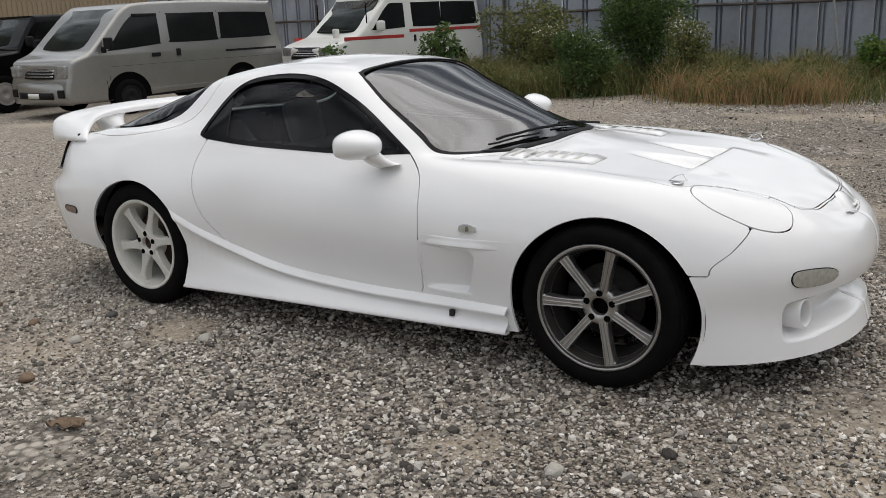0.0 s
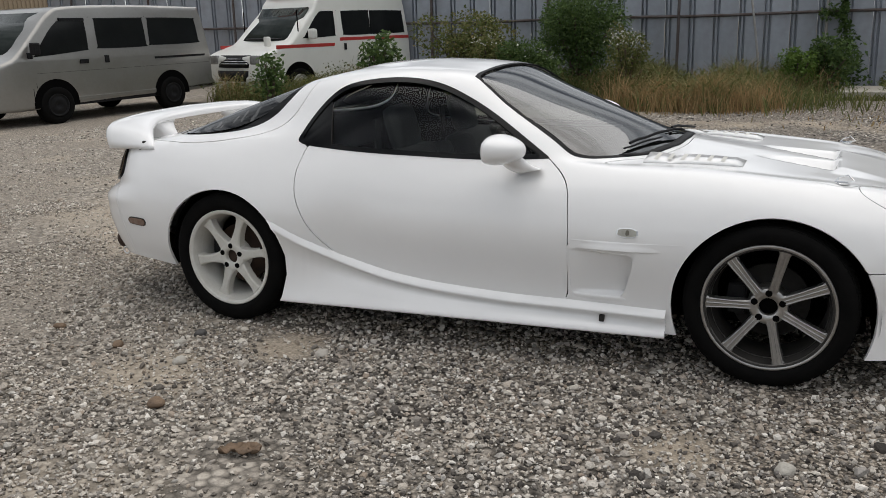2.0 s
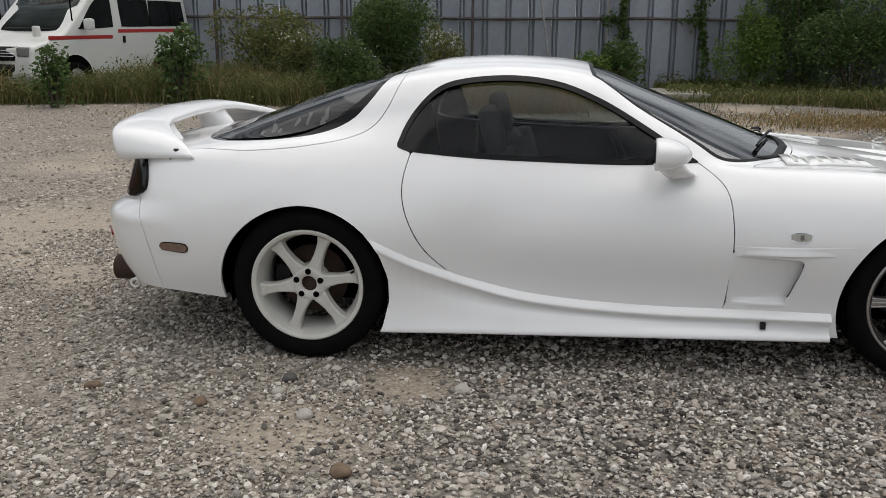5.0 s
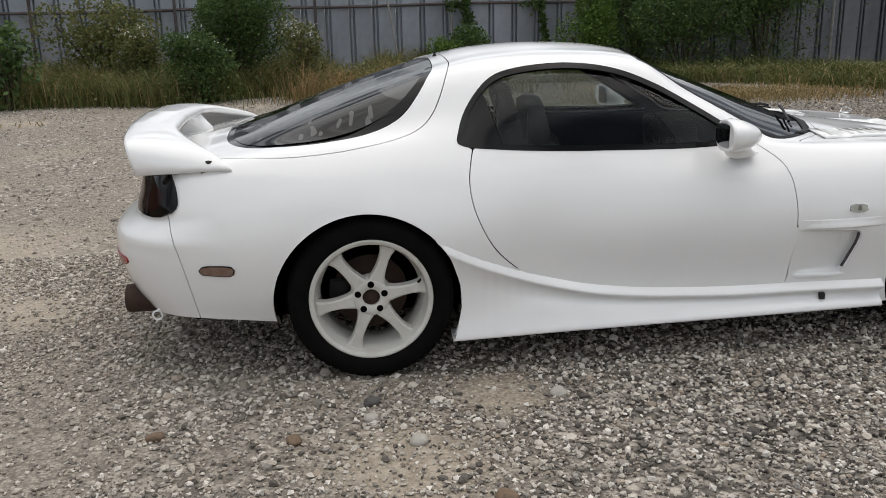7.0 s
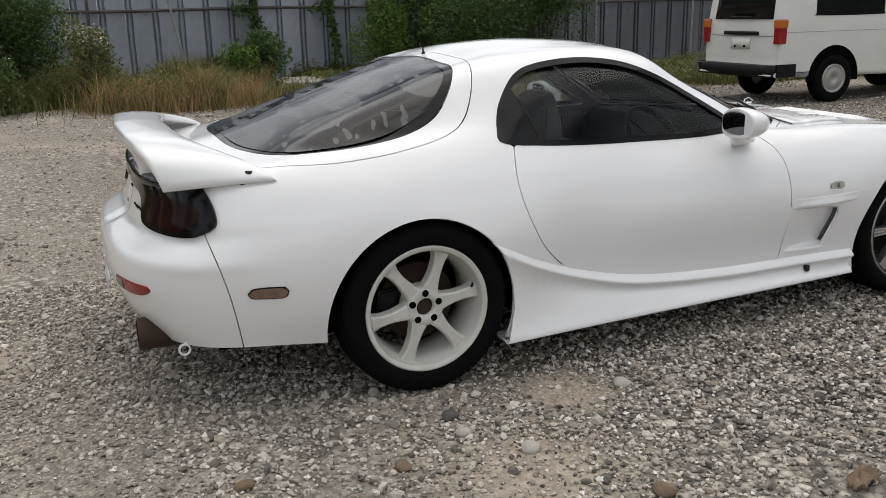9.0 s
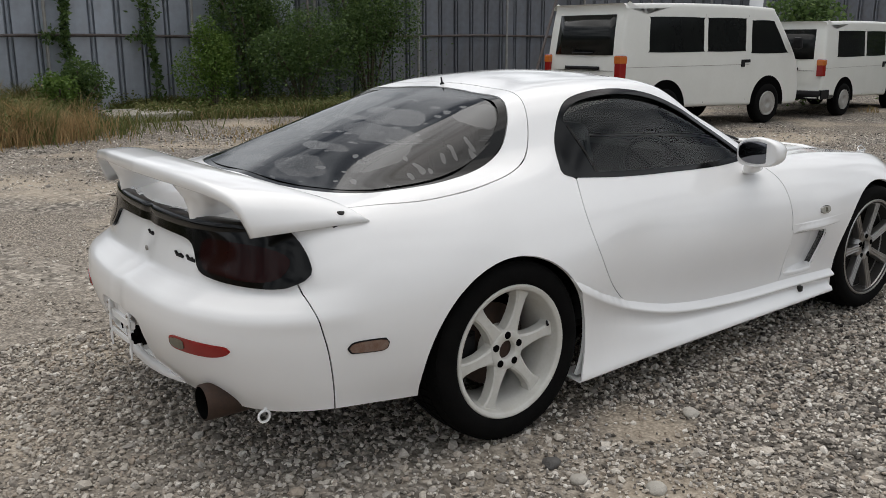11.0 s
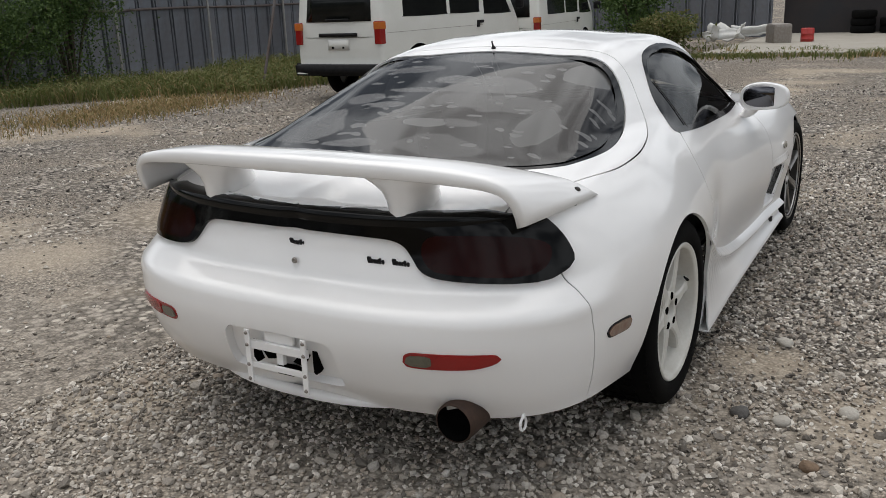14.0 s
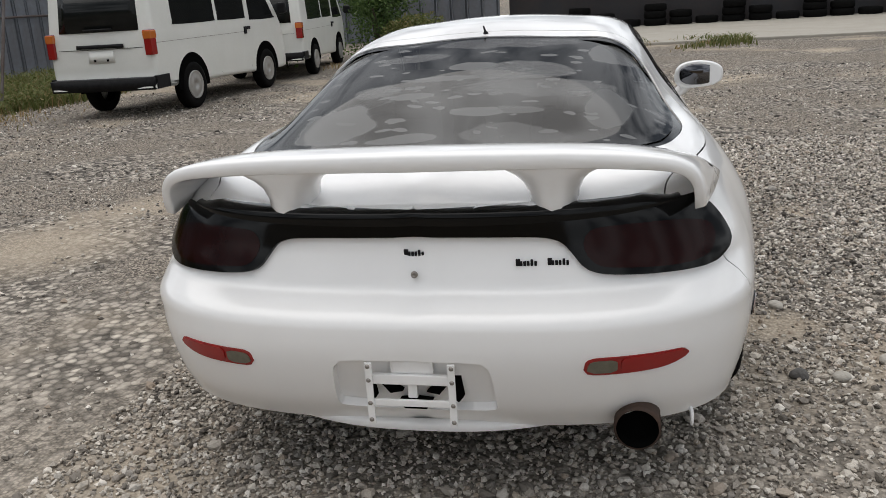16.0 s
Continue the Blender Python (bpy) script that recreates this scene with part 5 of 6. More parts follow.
def stones(name, px, py, radius, kind, mat, sink=0.25):
    v, f = solid_of(kind)
    c = len(px)
    q = rng.normal(size=(c, 4))
    q /= np.linalg.norm(q, axis=1, keepdims=True)
    w, x, y, z = q.T
    rot = np.stack([np.stack([1 - 2 * (y * y + z * z), 2 * (x * y - z * w), 2 * (x * z + y * w)], 1), np.stack([2 * (x * y + z * w), 1 - 2 * (x * x + z * z), 2 * (y * z - x * w)], 1), np.stack([2 * (x * z - y * w), 2 * (y * z + x * w), 1 - 2 * (x * x + y * y)], 1)], 1)
    shape = rng.uniform(0.55, 1.25, (c, 1, 3)) * (v[None] * rng.uniform(0.62, 1.22, (c, len(v), 1)))
    p = np.einsum("nij,nkj->nki", rot, shape) * radius[:, None, None]
    p[..., 2] *= 0.75
    p += np.stack([px, py, radius * sink], 1)[:, None]
    t = (f[None] + (np.arange(c) * len(v))[:, None, None]).reshape(-1, 3)
    return tagged(part(name, raw_mesh(name, p.reshape(-1, 3), t, mat)), "loose grey and beige crushed stones on the yard", "gravel", kind="stuff")


def bare(x, y):
    """How bare of stones the yard is, 0 to 1."""
    spots = sum(np.exp(-((x - a) ** 2 + (y - b) ** 2) / (.75 * r) ** 2) for a, b, r in SAND)
    return .7 * spots + np.array([noise.noise(Vector((a * .55 + 3.1, b * .55 - 1.7, 0.3))) + .5 * noise.noise(Vector((a * 1.9, b * 1.9, 5.3))) for a, b in zip(x, y)])


def scatter(count, x0, x1, y0, y1, strict):
    x, y = rng.uniform(x0, x1, count), rng.uniform(y0, y1, count)
    ok = rng.uniform(size=count) < np.clip(1.0 - strict * np.clip(bare(x, y) - .02, 0, 1) * 2.2, .12, 1)
    return x[ok], y[ok]


gx, gy = scatter(52000, -4.7, 3.5, -3.2, 1.2, 1.0)
stones("gravel", gx, gy, np.clip(rng.lognormal(-4.72, .34, len(gx)), .006, .028), "ico", STONE, .35)
gx, gy = scatter(105000, -4.7, 3.5, -3.2, 1.2, .8)
stones("gravel", gx, gy, np.clip(rng.lognormal(-4.98, .30, len(gx)), .004, .014), "octa", STONE, .5)
gx, gy = scatter(72000, -9, 9.5, -4.5, 10.0, 1.0)
far = (gx < -4.7) | (gx > 3.5) | (gy < -3.3) | (gy > 1.3)
gx, gy = gx[far], gy[far]
stones("far_gravel", gx, gy, np.clip(rng.lognormal(-4.62, .34, len(gx)), .006, .028), "octa", STONE)
# single stones that stand out
ROCK = material("pale_stone", (0.42, 0.395, 0.35), 0.85, vary=0.5, scale=30, second=(0.36, 0.33, 0.29), bump=0.003, bump_scale=90)
ROCKBROWN = material("brown_stone", (0.20, 0.135, 0.085), 0.85, vary=0.7, scale=30, second=(0.10, 0.07, 0.05), bump=0.003, bump_scale=90)
ROCKDARK = material("dark_stone", (0.10, 0.095, 0.09), 0.85, vary=0.6, scale=30, second=(0.06, 0.055, 0.05), bump=0.003, bump_scale=90)
for x, y, r, mat, lab in ((1.335, -1.42, .032, ROCK, "pale rounded stone on the gravel"), (-1.08, -1.37, .03, ROCK, "pale rounded stone on the gravel"), (-1.945, -1.22, .028, ROCKBROWN, "brown rounded stone on the gravel"),
                          (-1.485, -1.31, .028, ROCKBROWN, "brown rounded stone on the gravel"), (-1.225, -1.06, .03, ROCKDARK, "dark angular stone on the gravel"), (-1.227, -1.19, .028, ROCK, "pale rounded stone on the gravel"),
                          (-.86, -1.75, .034, ROCKBROWN, "brown flat stone on the gravel"), (-.55, -1.08, .032, ROCK, "pale rounded stone on the gravel")):
    bm = bmesh.new()
    bmesh.ops.create_icosphere(bm, subdivisions=3, radius=r)
    for v in bm.verts:
        v.co *= 1 + .35 * noise.noise(v.co * 28 + Vector((x * 9, y * 9, 0)))
        v.co.z *= .62
    tagged(part("stone", bm, mat, smooth=True, at=pose(x, y, r * .3, 0, 0, x * 200)), lab, "stone", "large stones on the gravel")
# flattened brown rag of dead leaves
bm = bmesh.new()
bmesh.ops.create_grid(bm, x_segments=14, y_segments=6, size=1)
for v in bm.verts:
    e = 1 + .25 * noise.noise(v.co * 3)
    e *= 1 - .6 * abs(v.co.x) ** 3
    v.co = Vector((v.co.x * .07 + .012 * noise.noise(v.co * 4), v.co.y * .032 * e + .01 * noise.noise(v.co * 2 + Vector((5, 0, 0))), .012 + .025 * noise.noise(v.co * 2.5)))
tagged(solid(part("dead_leaf", bm, ROCKBROWN, smooth=True, at=pose(-.32, -1.95, .012, 0, 0, 20)), .004), "curled dry brown leaf on gravel", "leaf")


# ---- fence ----
FENCE = material("fence_steel", (0.34, 0.37, 0.42), 0.55, 0.2, vary=0.6, scale=0.9, second=(0.20, 0.20, 0.205), bump=0.004, bump_scale=6, spread=0.12)
FENCE_RAIL = material("rusty_rail", (0.085, 0.06, 0.05), 0.7, 0.4, vary=0.8, scale=5, second=(0.14, 0.13, 0.13))
GALV = material("galvanised_pipe", (0.35, 0.35, 0.34), 0.45, 0.6, vary=0.4, scale=8, second=(0.22, 0.17, 0.12))


FENCE_DARK = material("darker_fence_steel", (0.17, 0.185, 0.215), 0.55, 0.2, vary=0.6, scale=1.1, second=(0.10, 0.088, 0.08), bump=0.004, bump_scale=6, spread=0.15)


def sheet_mesh(w, h, mat):
    """One steel fence sheet with pressed ribs along its edges and middle."""
    prof = [(0, 0), (.006, .075), (.034, .075), (.042, 0), (.062, -.014), (.082, 0), (.090, .075), (.118, .075), (.126, 0), (w * .55, -.006), (w - .003, 0)]
    v = [(x, y, 0) for x, y in prof] + [(x, y, h) for x, y in prof] + [(x, y + .012, 0) for x, y in prof] + [(x, y + .012, h) for x, y in prof]
    k = len(prof)
    f = []
    for i in range(k - 1):
        f += [(i, i + 1, k + i + 1, k + i), (2 * k + i + 1, 2 * k + i, 3 * k + i, 3 * k + i + 1)]
    f += [(0, k, 3 * k, 2 * k), (k - 1, 3 * k - 1, 4 * k - 1, 2 * k - 1)]
    return mesh_of("sheet", v, f, mat, False)


fence = thing("fence", "tall grey corrugated steel sheet fence behind weeds", "fence", kind="structure")
SHEET, SHEET_DARK = sheet_mesh(.47, 3.1, FENCE), sheet_mesh(.47, 3.1, FENCE_DARK)
for i in range(87):
    part("sheet", SHEET if i < 53 else SHEET_DARK, None, fence, at=pose(-19 + i * .47, 14.25 + .012 * math.sin(i * 2.3), 0, .3 * math.sin(i * 1.7), 0, 0))
for z in (1.40, 2.6):
    bm = bmesh.new()
    tube(bm, [(x, 14.17 + .01 * math.sin(x * 2), z + .012 * math.sin(x * 1.3)) for x in np.linspace(-19, 22, 60)], .028, 8)
    part("rail", bm, FENCE_RAIL, fence)
for x in np.arange(-18, 22, 2.7):
    bm = bmesh.new()
    tube(bm, [(x, 14.12, 0), (x + .02, 14.13, 3.0)], .03, 8)
    part("post", bm, GALV if int(x * 10) % 3 else FENCE_RAIL, fence)


def leaning_pole(base, tip, r, mat, label):
    bm = bmesh.new()
    tube(bm, [Vector(base).lerp(Vector(tip), t) + Vector((.01 * math.sin(t * 5), 0, 0)) for t in np.linspace(0, 1, 8)], r, 8)
    return tagged(part("pole", bm, mat), label, "pole")


leaning_pole((-.15, 13.75, 0), (-.62, 14.0, 3.0), .022, GALV, "thin pale pole leaning on the steel fence")
leaning_pole((7.6, 8.9, 0), (8.75, 9.2, 2.3), .026, FENCE_RAIL, "thin brown pole leaning beside the white van")
leaning_pole((5.3, 12.6, 0), (6.1, 14.0, 3.2), .025, FENCE_RAIL, "rusty pole leaning among the bushes")

# ---- plants ----
LEAF = island_material("bush_leaf", [(0.03, 0.058, 0.017), (0.058, 0.10, 0.028), (0.09, 0.145, 0.04), (0.07, 0.115, 0.04), (0.14, 0.20, 0.058)], 0.6, through=0.3)
LEAF_LIGHT = island_material("young_leaf", [(0.06, 0.12, 0.02), (0.10, 0.17, 0.03), (0.14, 0.21, 0.045), (0.08, 0.13, 0.03)], 0.6, through=0.3)
WEED = island_material("green_weed", [(0.07, 0.09, 0.024), (0.12, 0.14, 0.04), (0.17, 0.165, 0.06), (0.085, 0.115, 0.034), (0.26, 0.215, 0.10)], 0.7, through=0.25)
DRY = island_material("dry_grass", [(0.25, 0.165, 0.075), (0.34, 0.235, 0.115), (0.42, 0.31, 0.17), (0.19, 0.155, 0.06), (0.15, 0.145, 0.05), (0.33, 0.25, 0.13)], 0.8, through=0.2)
REDDRY = island_material("reddish_grass", [(0.28, 0.175, 0.08), (0.38, 0.25, 0.12), (0.44, 0.31, 0.16), (0.22, 0.165, 0.065), (0.34, 0.21, 0.105)], 0.8, through=0.2)
PETAL = island_material("white_petal", [(0.6, 0.6, 0.55), (0.75, 0.75, 0.7)], 0.7)
BARK = material("bark", (0.09, 0.07, 0.05), 0.9, vary=0.6, scale=20, second=(0.05, 0.04, 0.03))


def blades(x, y, h, lean, width, z0=0.0):
    """Bent grass blades as two-piece ribbons."""
    c = len(x)
    a, b = rng.uniform(0, 2 * math.pi, c), rng.uniform(0, 2 * math.pi, c)
    dx, dy = np.cos(a), np.sin(a)
    lx, ly = np.cos(b) * lean * h, np.sin(b) * lean * h
    w = width * rng.uniform(.6, 1.3, c)
    base = np.stack([x, y, np.full(c, z0)], 1)
    side = np.stack([dx * w, dy * w, np.zeros(c)], 1)
    mid = base + np.stack([lx * .3, ly * .3, h * .6], 1)
    tip = base + np.stack([lx, ly, h * (1 - .25 * lean)], 1)
    v = np.stack([base - side, base + side, mid - side * .8, mid + side * .8, tip], 1).reshape(-1, 3)
    o = (np.arange(c) * 5)[:, None]
    t = np.concatenate([np.array([[0, 1, 3]]) + o, np.array([[0, 3, 2]]) + o, np.array([[2, 3, 4]]) + o], 0)
    return v, t


def leaves(p, size, droop=0.3):
    """Small pointed leaves at given places."""
    c = len(p)
    a, e = rng.uniform(0, 2 * math.pi, c), rng.normal(-.1, .6, c)
    d = np.stack([np.cos(a) * np.cos(e), np.sin(a) * np.cos(e), np.sin(e)], 1)
    s = np.cross(d, rng.normal(size=(c, 3)))
    s /= np.linalg.norm(s, axis=1, keepdims=True) + 1e-6
    L = (size * rng.uniform(.6, 1.4, c))[:, None]
    v = np.stack([p, p + d * L * .45 + s * L * .28, p + d * L, p + d * L * .45 - s * L * .28], 1).reshape(-1, 3)
    o = (np.arange(c) * 4)[:, None]
    return v, np.array([[0, 1, 2, 3]]) + o


def grass(name, x, y, h, lean, width, mat, label, category="grass"):
    v, t = blades(x, y, h, lean, width)
    return tagged(part(name, raw_mesh(name, v, t, mat)), label, category, kind="stuff")


def bush(name, x, y, rx, ry, h, count, size, mat, label, flowers=0, lumps=9):
    """Stems and a crown of leaf clumps with gaps between them."""
    root = thing(name, label, "bush", at=pose(x, y, 0))
    bm = bmesh.new()
    cs = []
    for i in range(lumps):
        a, k = i * 2.4, rng.uniform(.15, .75)
        top = Vector((math.cos(a) * rx * k, math.sin(a) * ry * k, h * rng.uniform(.45, .92)))
        cs.append(top)
        tube(bm, [(math.cos(a) * .05, math.sin(a) * .05, 0), top * .5 + Vector((0, 0, h * .08)), top], .012 + .01 * h * .4, 5)
    part("stem", bm, BARK, root)
    pts = []
    for c in cs:
        m = count // lumps
        q = rng.normal(size=(m, 3))
        q /= np.linalg.norm(q, axis=1, keepdims=True)
        q *= (rng.uniform(.35, 1.0, m) ** .5)[:, None] * np.array([rx * .48, ry * .48, h * .26]) * rng.uniform(.75, 1.2)
        pts.append(q + np.array(c))
    low = np.stack([rng.normal(0, rx * .5, count // 5), rng.normal(0, ry * .5, count // 5), rng.uniform(.03, h * .6, count // 5)], 1)
    p = np.concatenate(pts + [low])
    p[:, 2] = np.clip(p[:, 2], .02, None)
    v, f = leaves(p, size)
    tagged(part("leaf_crown", raw_mesh("leaf_crown", v, f, mat), None, root), kind="stuff")
    if flowers:
        s = p[p[:, 2] > h * .72]
        s = s[rng.integers(0, len(s), flowers)] + rng.normal(0, .03, (flowers, 3)) + np.array([0, -ry * .2, .08])
        v, f = leaves(np.repeat(s, 3, 0), .026)
        tagged(part("flowers", raw_mesh("flowers", v, f, PETAL), None, root, "small white flower heads"), kind="stuff")
    return root


def vine(x, h, w, count, label):
    root = thing("climbing_vine", label, "vine", at=pose(x, 14.08, 0))
    bm = bmesh.new()
    tube(bm, [(.06 * math.sin(z * 3), 0, z) for z in np.linspace(0, h, 14)], .015, 5)
    part("stem", bm, BARK, root)
    z = rng.uniform(0, h, count)
    p = np.stack([rng.normal(0, 1, count) * w * (.6 + .5 * np.sin(z * 2.1 + x)) + .06 * np.sin(z * 3), rng.uniform(-.2, .02, count), z], 1)
    arm = rng.uniform(size=count) < .1
    p[arm, 0], p[arm, 2] = -rng.uniform(0, .45, arm.sum()), 1.38 + rng.normal(0, .06, arm.sum())
    v, f = leaves(p, .085)
    tagged(part("leaves", raw_mesh("leaves", v, f, LEAF), None, root), kind="stuff")


bush("bush", -3.0, 11.3, .85, .75, 1.85, 17000, .05, LEAF, "large dense dark green bush before the fence", lumps=15)
bush("bush", -3.55, 9.95, .62, .5, 1.0, 7500, .045, LEAF, "low dark green bush among the weeds", flowers=30)
bush("bush", -1.95, 10.5, .42, .38, 1.22, 3000, .045, WEED, "weedy bush topped with small white flowers", flowers=110)
bush("bush", -5.3, 11.7, .95, .8, 1.4, 4600, .065, WEED, "tall ragged green weeds beside the ambulance")
bush("bush", -6.25, 9.9, .42, .4, 1.08, 1000, .09, LEAF, "leafy green shrub before the ambulance")
bush("bush", -7.9, 8.9, .33, .33, .9, 700, .08, LEAF, "small green shrub before the ambulance bonnet")
bush("bush", .95, 12.7, .55, .5, .95, 3200, .06, LEAF, "green shrub at the foot of the vine")
bush("bush", 3.55, 13.1, .62, .5, 1.55, 6000, .055, LEAF_LIGHT, "bright yellow-green bush by the fence")
bush("bush", 5.3, 12.9, 1.15, .85, 1.9, 14000, .052, LEAF, "dense green thicket in the fence corner", lumps=13)
bush("bush", 7.0, 13.1, 1.2, .8, 2.5, 15000, .055, LEAF, "tall dark thicket against the fence", lumps=14)
bush("bush", 4.6, 13.6, .9, .4, 2.9, 9500, .055, LEAF, "tall overgrown shrub against the fence", lumps=12)
bush("bush", 13.8, 7.6, 1.3, .8, 2.1, 4200, .11, LEAF, "dark shrub behind the white vans", lumps=11)
bush("bush", -4.55, 10.9, .5, .45, 1.25, 3600, .05, WEED, "ragged weedy shrub with white flowers", flowers=50)
bush("bush", .55, 12.3, .35, .35, .8, 1900, .055, LEAF_LIGHT, "low fresh green shrub at the gravel's edge")
bush("bush", 16.9, 5.5, 1.3, 1.0, 2.2, 9500, .08, LEAF, "dark green bush beside the far van", lumps=11)
bush("bush", 15.9, 4.4, .95, .8, .95, 5200, .07, WEED, "low ragged weeds at the gravel's end")
vine(1.25, 3.0, .17, 1500, "green vine climbing the steel fence")
vine(2.75, 3.0, .13, 1100, "dark vine climbing the steel fence")
vine(4.25, 3.0, .15, 1100, "dark vine climbing the steel fence")


def edge(x):
    """Front line of the weeds."""
    return curve((-9, 9.2), (-5.5, 10.0), (-4, 9.6), (-2.4, 10.7), (-1.5, 9.5), (-.3, 9.4), (.3, 11.6), (1.2, 12.2), (2.7, 11.6), (4.5, 11.0), (5.5, 10.1), (7.0, 8.5), (8.5, 8.2), (16, 8.6))(x)


def weed_bed(count, x0, x1, depth):
    x = rng.uniform(x0, x1, count)
    y = edge(x) + rng.uniform(0, 1, count) ** 1.3 * depth + rng.normal(0, .12, count)
    return x, np.minimum(y, 14.1)


def tall(x, y, lo, hi):
    k = np.array([noise.noise(Vector((a * .8, b * .8, 2.2))) for a, b in zip(x, y)])
    return np.clip(lo + (hi - lo) * (.5 + .7 * k), .08, hi * 1.2) * rng.uniform(.5, 1.15, len(x))


x, y = weed_bed(24000, -9.5, 1.0, 4.4)
grass("weeds", x, y, tall(x * 1.6, y * 1.6, .2, .8), .5, .007, WEED, "rank green and brown weeds along the fence")
x, y = weed_bed(7000, -9.5, 1.2, 3.4)
grass("dry_weeds", x, y, tall(x * 1.7, y * 1.7, .2, .9), .45, .0045, DRY, "dry brown grass among the weeds")
x, y = weed_bed(15000, 1.9, 16, 4.5)
grass("weeds", x, y, tall(x, y, .15, .45), .7, .011, WEED, "low green weeds before the fence corner")
for label, count, x0, x1, depth, top in (("leafy green weeds among the grass", 42000, -9.5, 1.0, 4.0, .75), ("low leafy weeds before the fence corner", 22000, 1.9, 16, 4.2, .42)):
    x, y = weed_bed(count, x0, x1, depth)
    hz = tall(x * 1.4, y * 1.4, .12, top)
    v, f = leaves(np.stack([x, y, hz * rng.uniform(.15, 1.0, count)], 1), .05)
    tagged(part("leafy_weeds", raw_mesh("leafy_weeds", v, f, WEED)), label, "weeds", kind="stuff")
x, y = weed_bed(2500, 2.5, 16, 3.0)
grass("dry_weeds", x, y, tall(x, y, .15, .4), .7, .007, DRY, "dry brown grass at the yard's edge")
x, y = rng.normal(-.75, .55, 4200), rng.normal(9.75, .3, 4200)
grass("dry_grass_clump", x, y, tall(x * 3, y * 3, .2, .78), .5, .004, REDDRY, "clump of tall dry reddish-brown grass")
x, y = rng.normal(-.5, 1.0, 2600), rng.normal(10.5, .6, 2600)
grass("weeds", x, y, tall(x * 2, y * 2, .12, .55), .7, .007, WEED, "rank green weeds among the dry grass")
x, y = rng.uniform(-8.5, 8.0, 2600), rng.uniform(7.6, 10.5, 2600)
ok = (np.array([noise.noise(Vector((a * .7, b * .7, 9.1))) for a, b in zip(x, y)]) > .28) & (y < edge(x))
grass("sparse_grass", x[ok], y[ok], rng.uniform(.03, .09, ok.sum()), .9, .006, DRY, "sparse grass tufts in the gravel")
x, y = rng.normal(4.6, 1.2, 5200), rng.normal(8.6, .55, 5200)
grass("sparse_grass", x, y, rng.uniform(.03, .12, 5200), .8, .007, DRY, "thin worn grass patch on the gravel")
x, y = rng.normal(15.0, .6, 6500), 5.6 - 8.4 * rng.uniform(0, 1, 6500) ** 1.5
x += .25 * np.sin(y * 2.1) + .35 * np.sin(y * .9)
_p = np.array([noise.noise(Vector((a * .8, b * .8, 3.3))) for a, b in zip(x, y)])
for part_of, mat_, top_ in ((_p > .12, WEED, .34), ((_p > -.05) & (_p <= .12), DRY, .18)):
    grass("dry_weeds", x[part_of], y[part_of], tall(x[part_of], y[part_of], .04, top_), .7, .010, mat_, "thin grass strip before the concrete apron")
x, y = rng.uniform(1.0, 2.8, 420), rng.normal(11.62, .06, 420)
grass("dry_weeds", x, y, rng.uniform(.03, .16, 420), .7, .008, WEED, "low weeds along the concrete slab")

# ---- concrete ----
CONCRETE = material("concrete", (0.36, 0.335, 0.29), 0.85, vary=0.5, scale=1.5, second=(0.27, 0.25, 0.21), bump=0.004, bump_scale=25)
bm = boxed(1.25, 2.6, 11.75, 13.1, -.05, .13, .02)
tagged(part("concrete_slab", bm, CONCRETE), "worn pale concrete slab in the weeds", "slab")
tagged(part("concrete_apron", boxed(15.2, 24, -16, 3.4, -.1, .06, .02), CONCRETE), "pale concrete apron beyond the gravel", "pavement", kind="structure")


# ---- vans ----
DARKGLASS = material("van_window", (0.008, 0.009, 0.009), 0.08, spec=0.18, vary=0.3, scale=3, second=(0.02, 0.022, 0.02))
GREENGLASS = material("van_windscreen", (0.018, 0.023, 0.021), 0.12, spec=0.10, vary=0.4, scale=2, second=(0.05, 0.06, 0.055))
HEADLAMP = material("headlamp_glass", (0.30, 0.30, 0.29), 0.10, vary=0.7, scale=14, second=(0.12, 0.12, 0.12), coat=0.8)
RED = material("red_paint", (0.42, 0.035, 0.03), 0.4, vary=0.2, scale=5)
STEELWHEEL = material("steel_wheel", (0.42, 0.41, 0.39), 0.45, 0.5, vary=0.4, scale=15, second=(0.25, 0.23, 0.2))


def van_wheel(root, x, y, r, side, mat):
    m = Matrix.Translation((x, y, r)) @ (Matrix.Identity(4) if side > 0 else Matrix.Rotation(math.pi, 4, "Z"))
    w = part("wheel", lathe([(r * .58, .075), (r * .66, .088), (r * .8, .093), (r * .94, .085), (r, .06), (r, -.06), (r * .94, -.085), (r * .58, -.085)], 40), RUBBER, root, "", True, m)
    part("rim", lathe([(0, .082), (r * .14, .082), (r * .18, .096), (r * .28, .092), (r * .40, .097), (r * .49, .078), (r * .55, .092), (r * .6, .098), (r * .6, .06)], 40), mat, w, "", True)
    bm = bmesh.new()
    prism(bm, [(x + 1.32 * r * math.cos(a), max(.29, r + .02 + 1.32 * r * math.sin(a))) for a in np.linspace(-.12, math.pi + .12, 25)], "y", min(y + side * .03, y + side * .0745), max(y + side * .03, y + side * .0745))
    part("wheel_arch", bm, GAP, root)


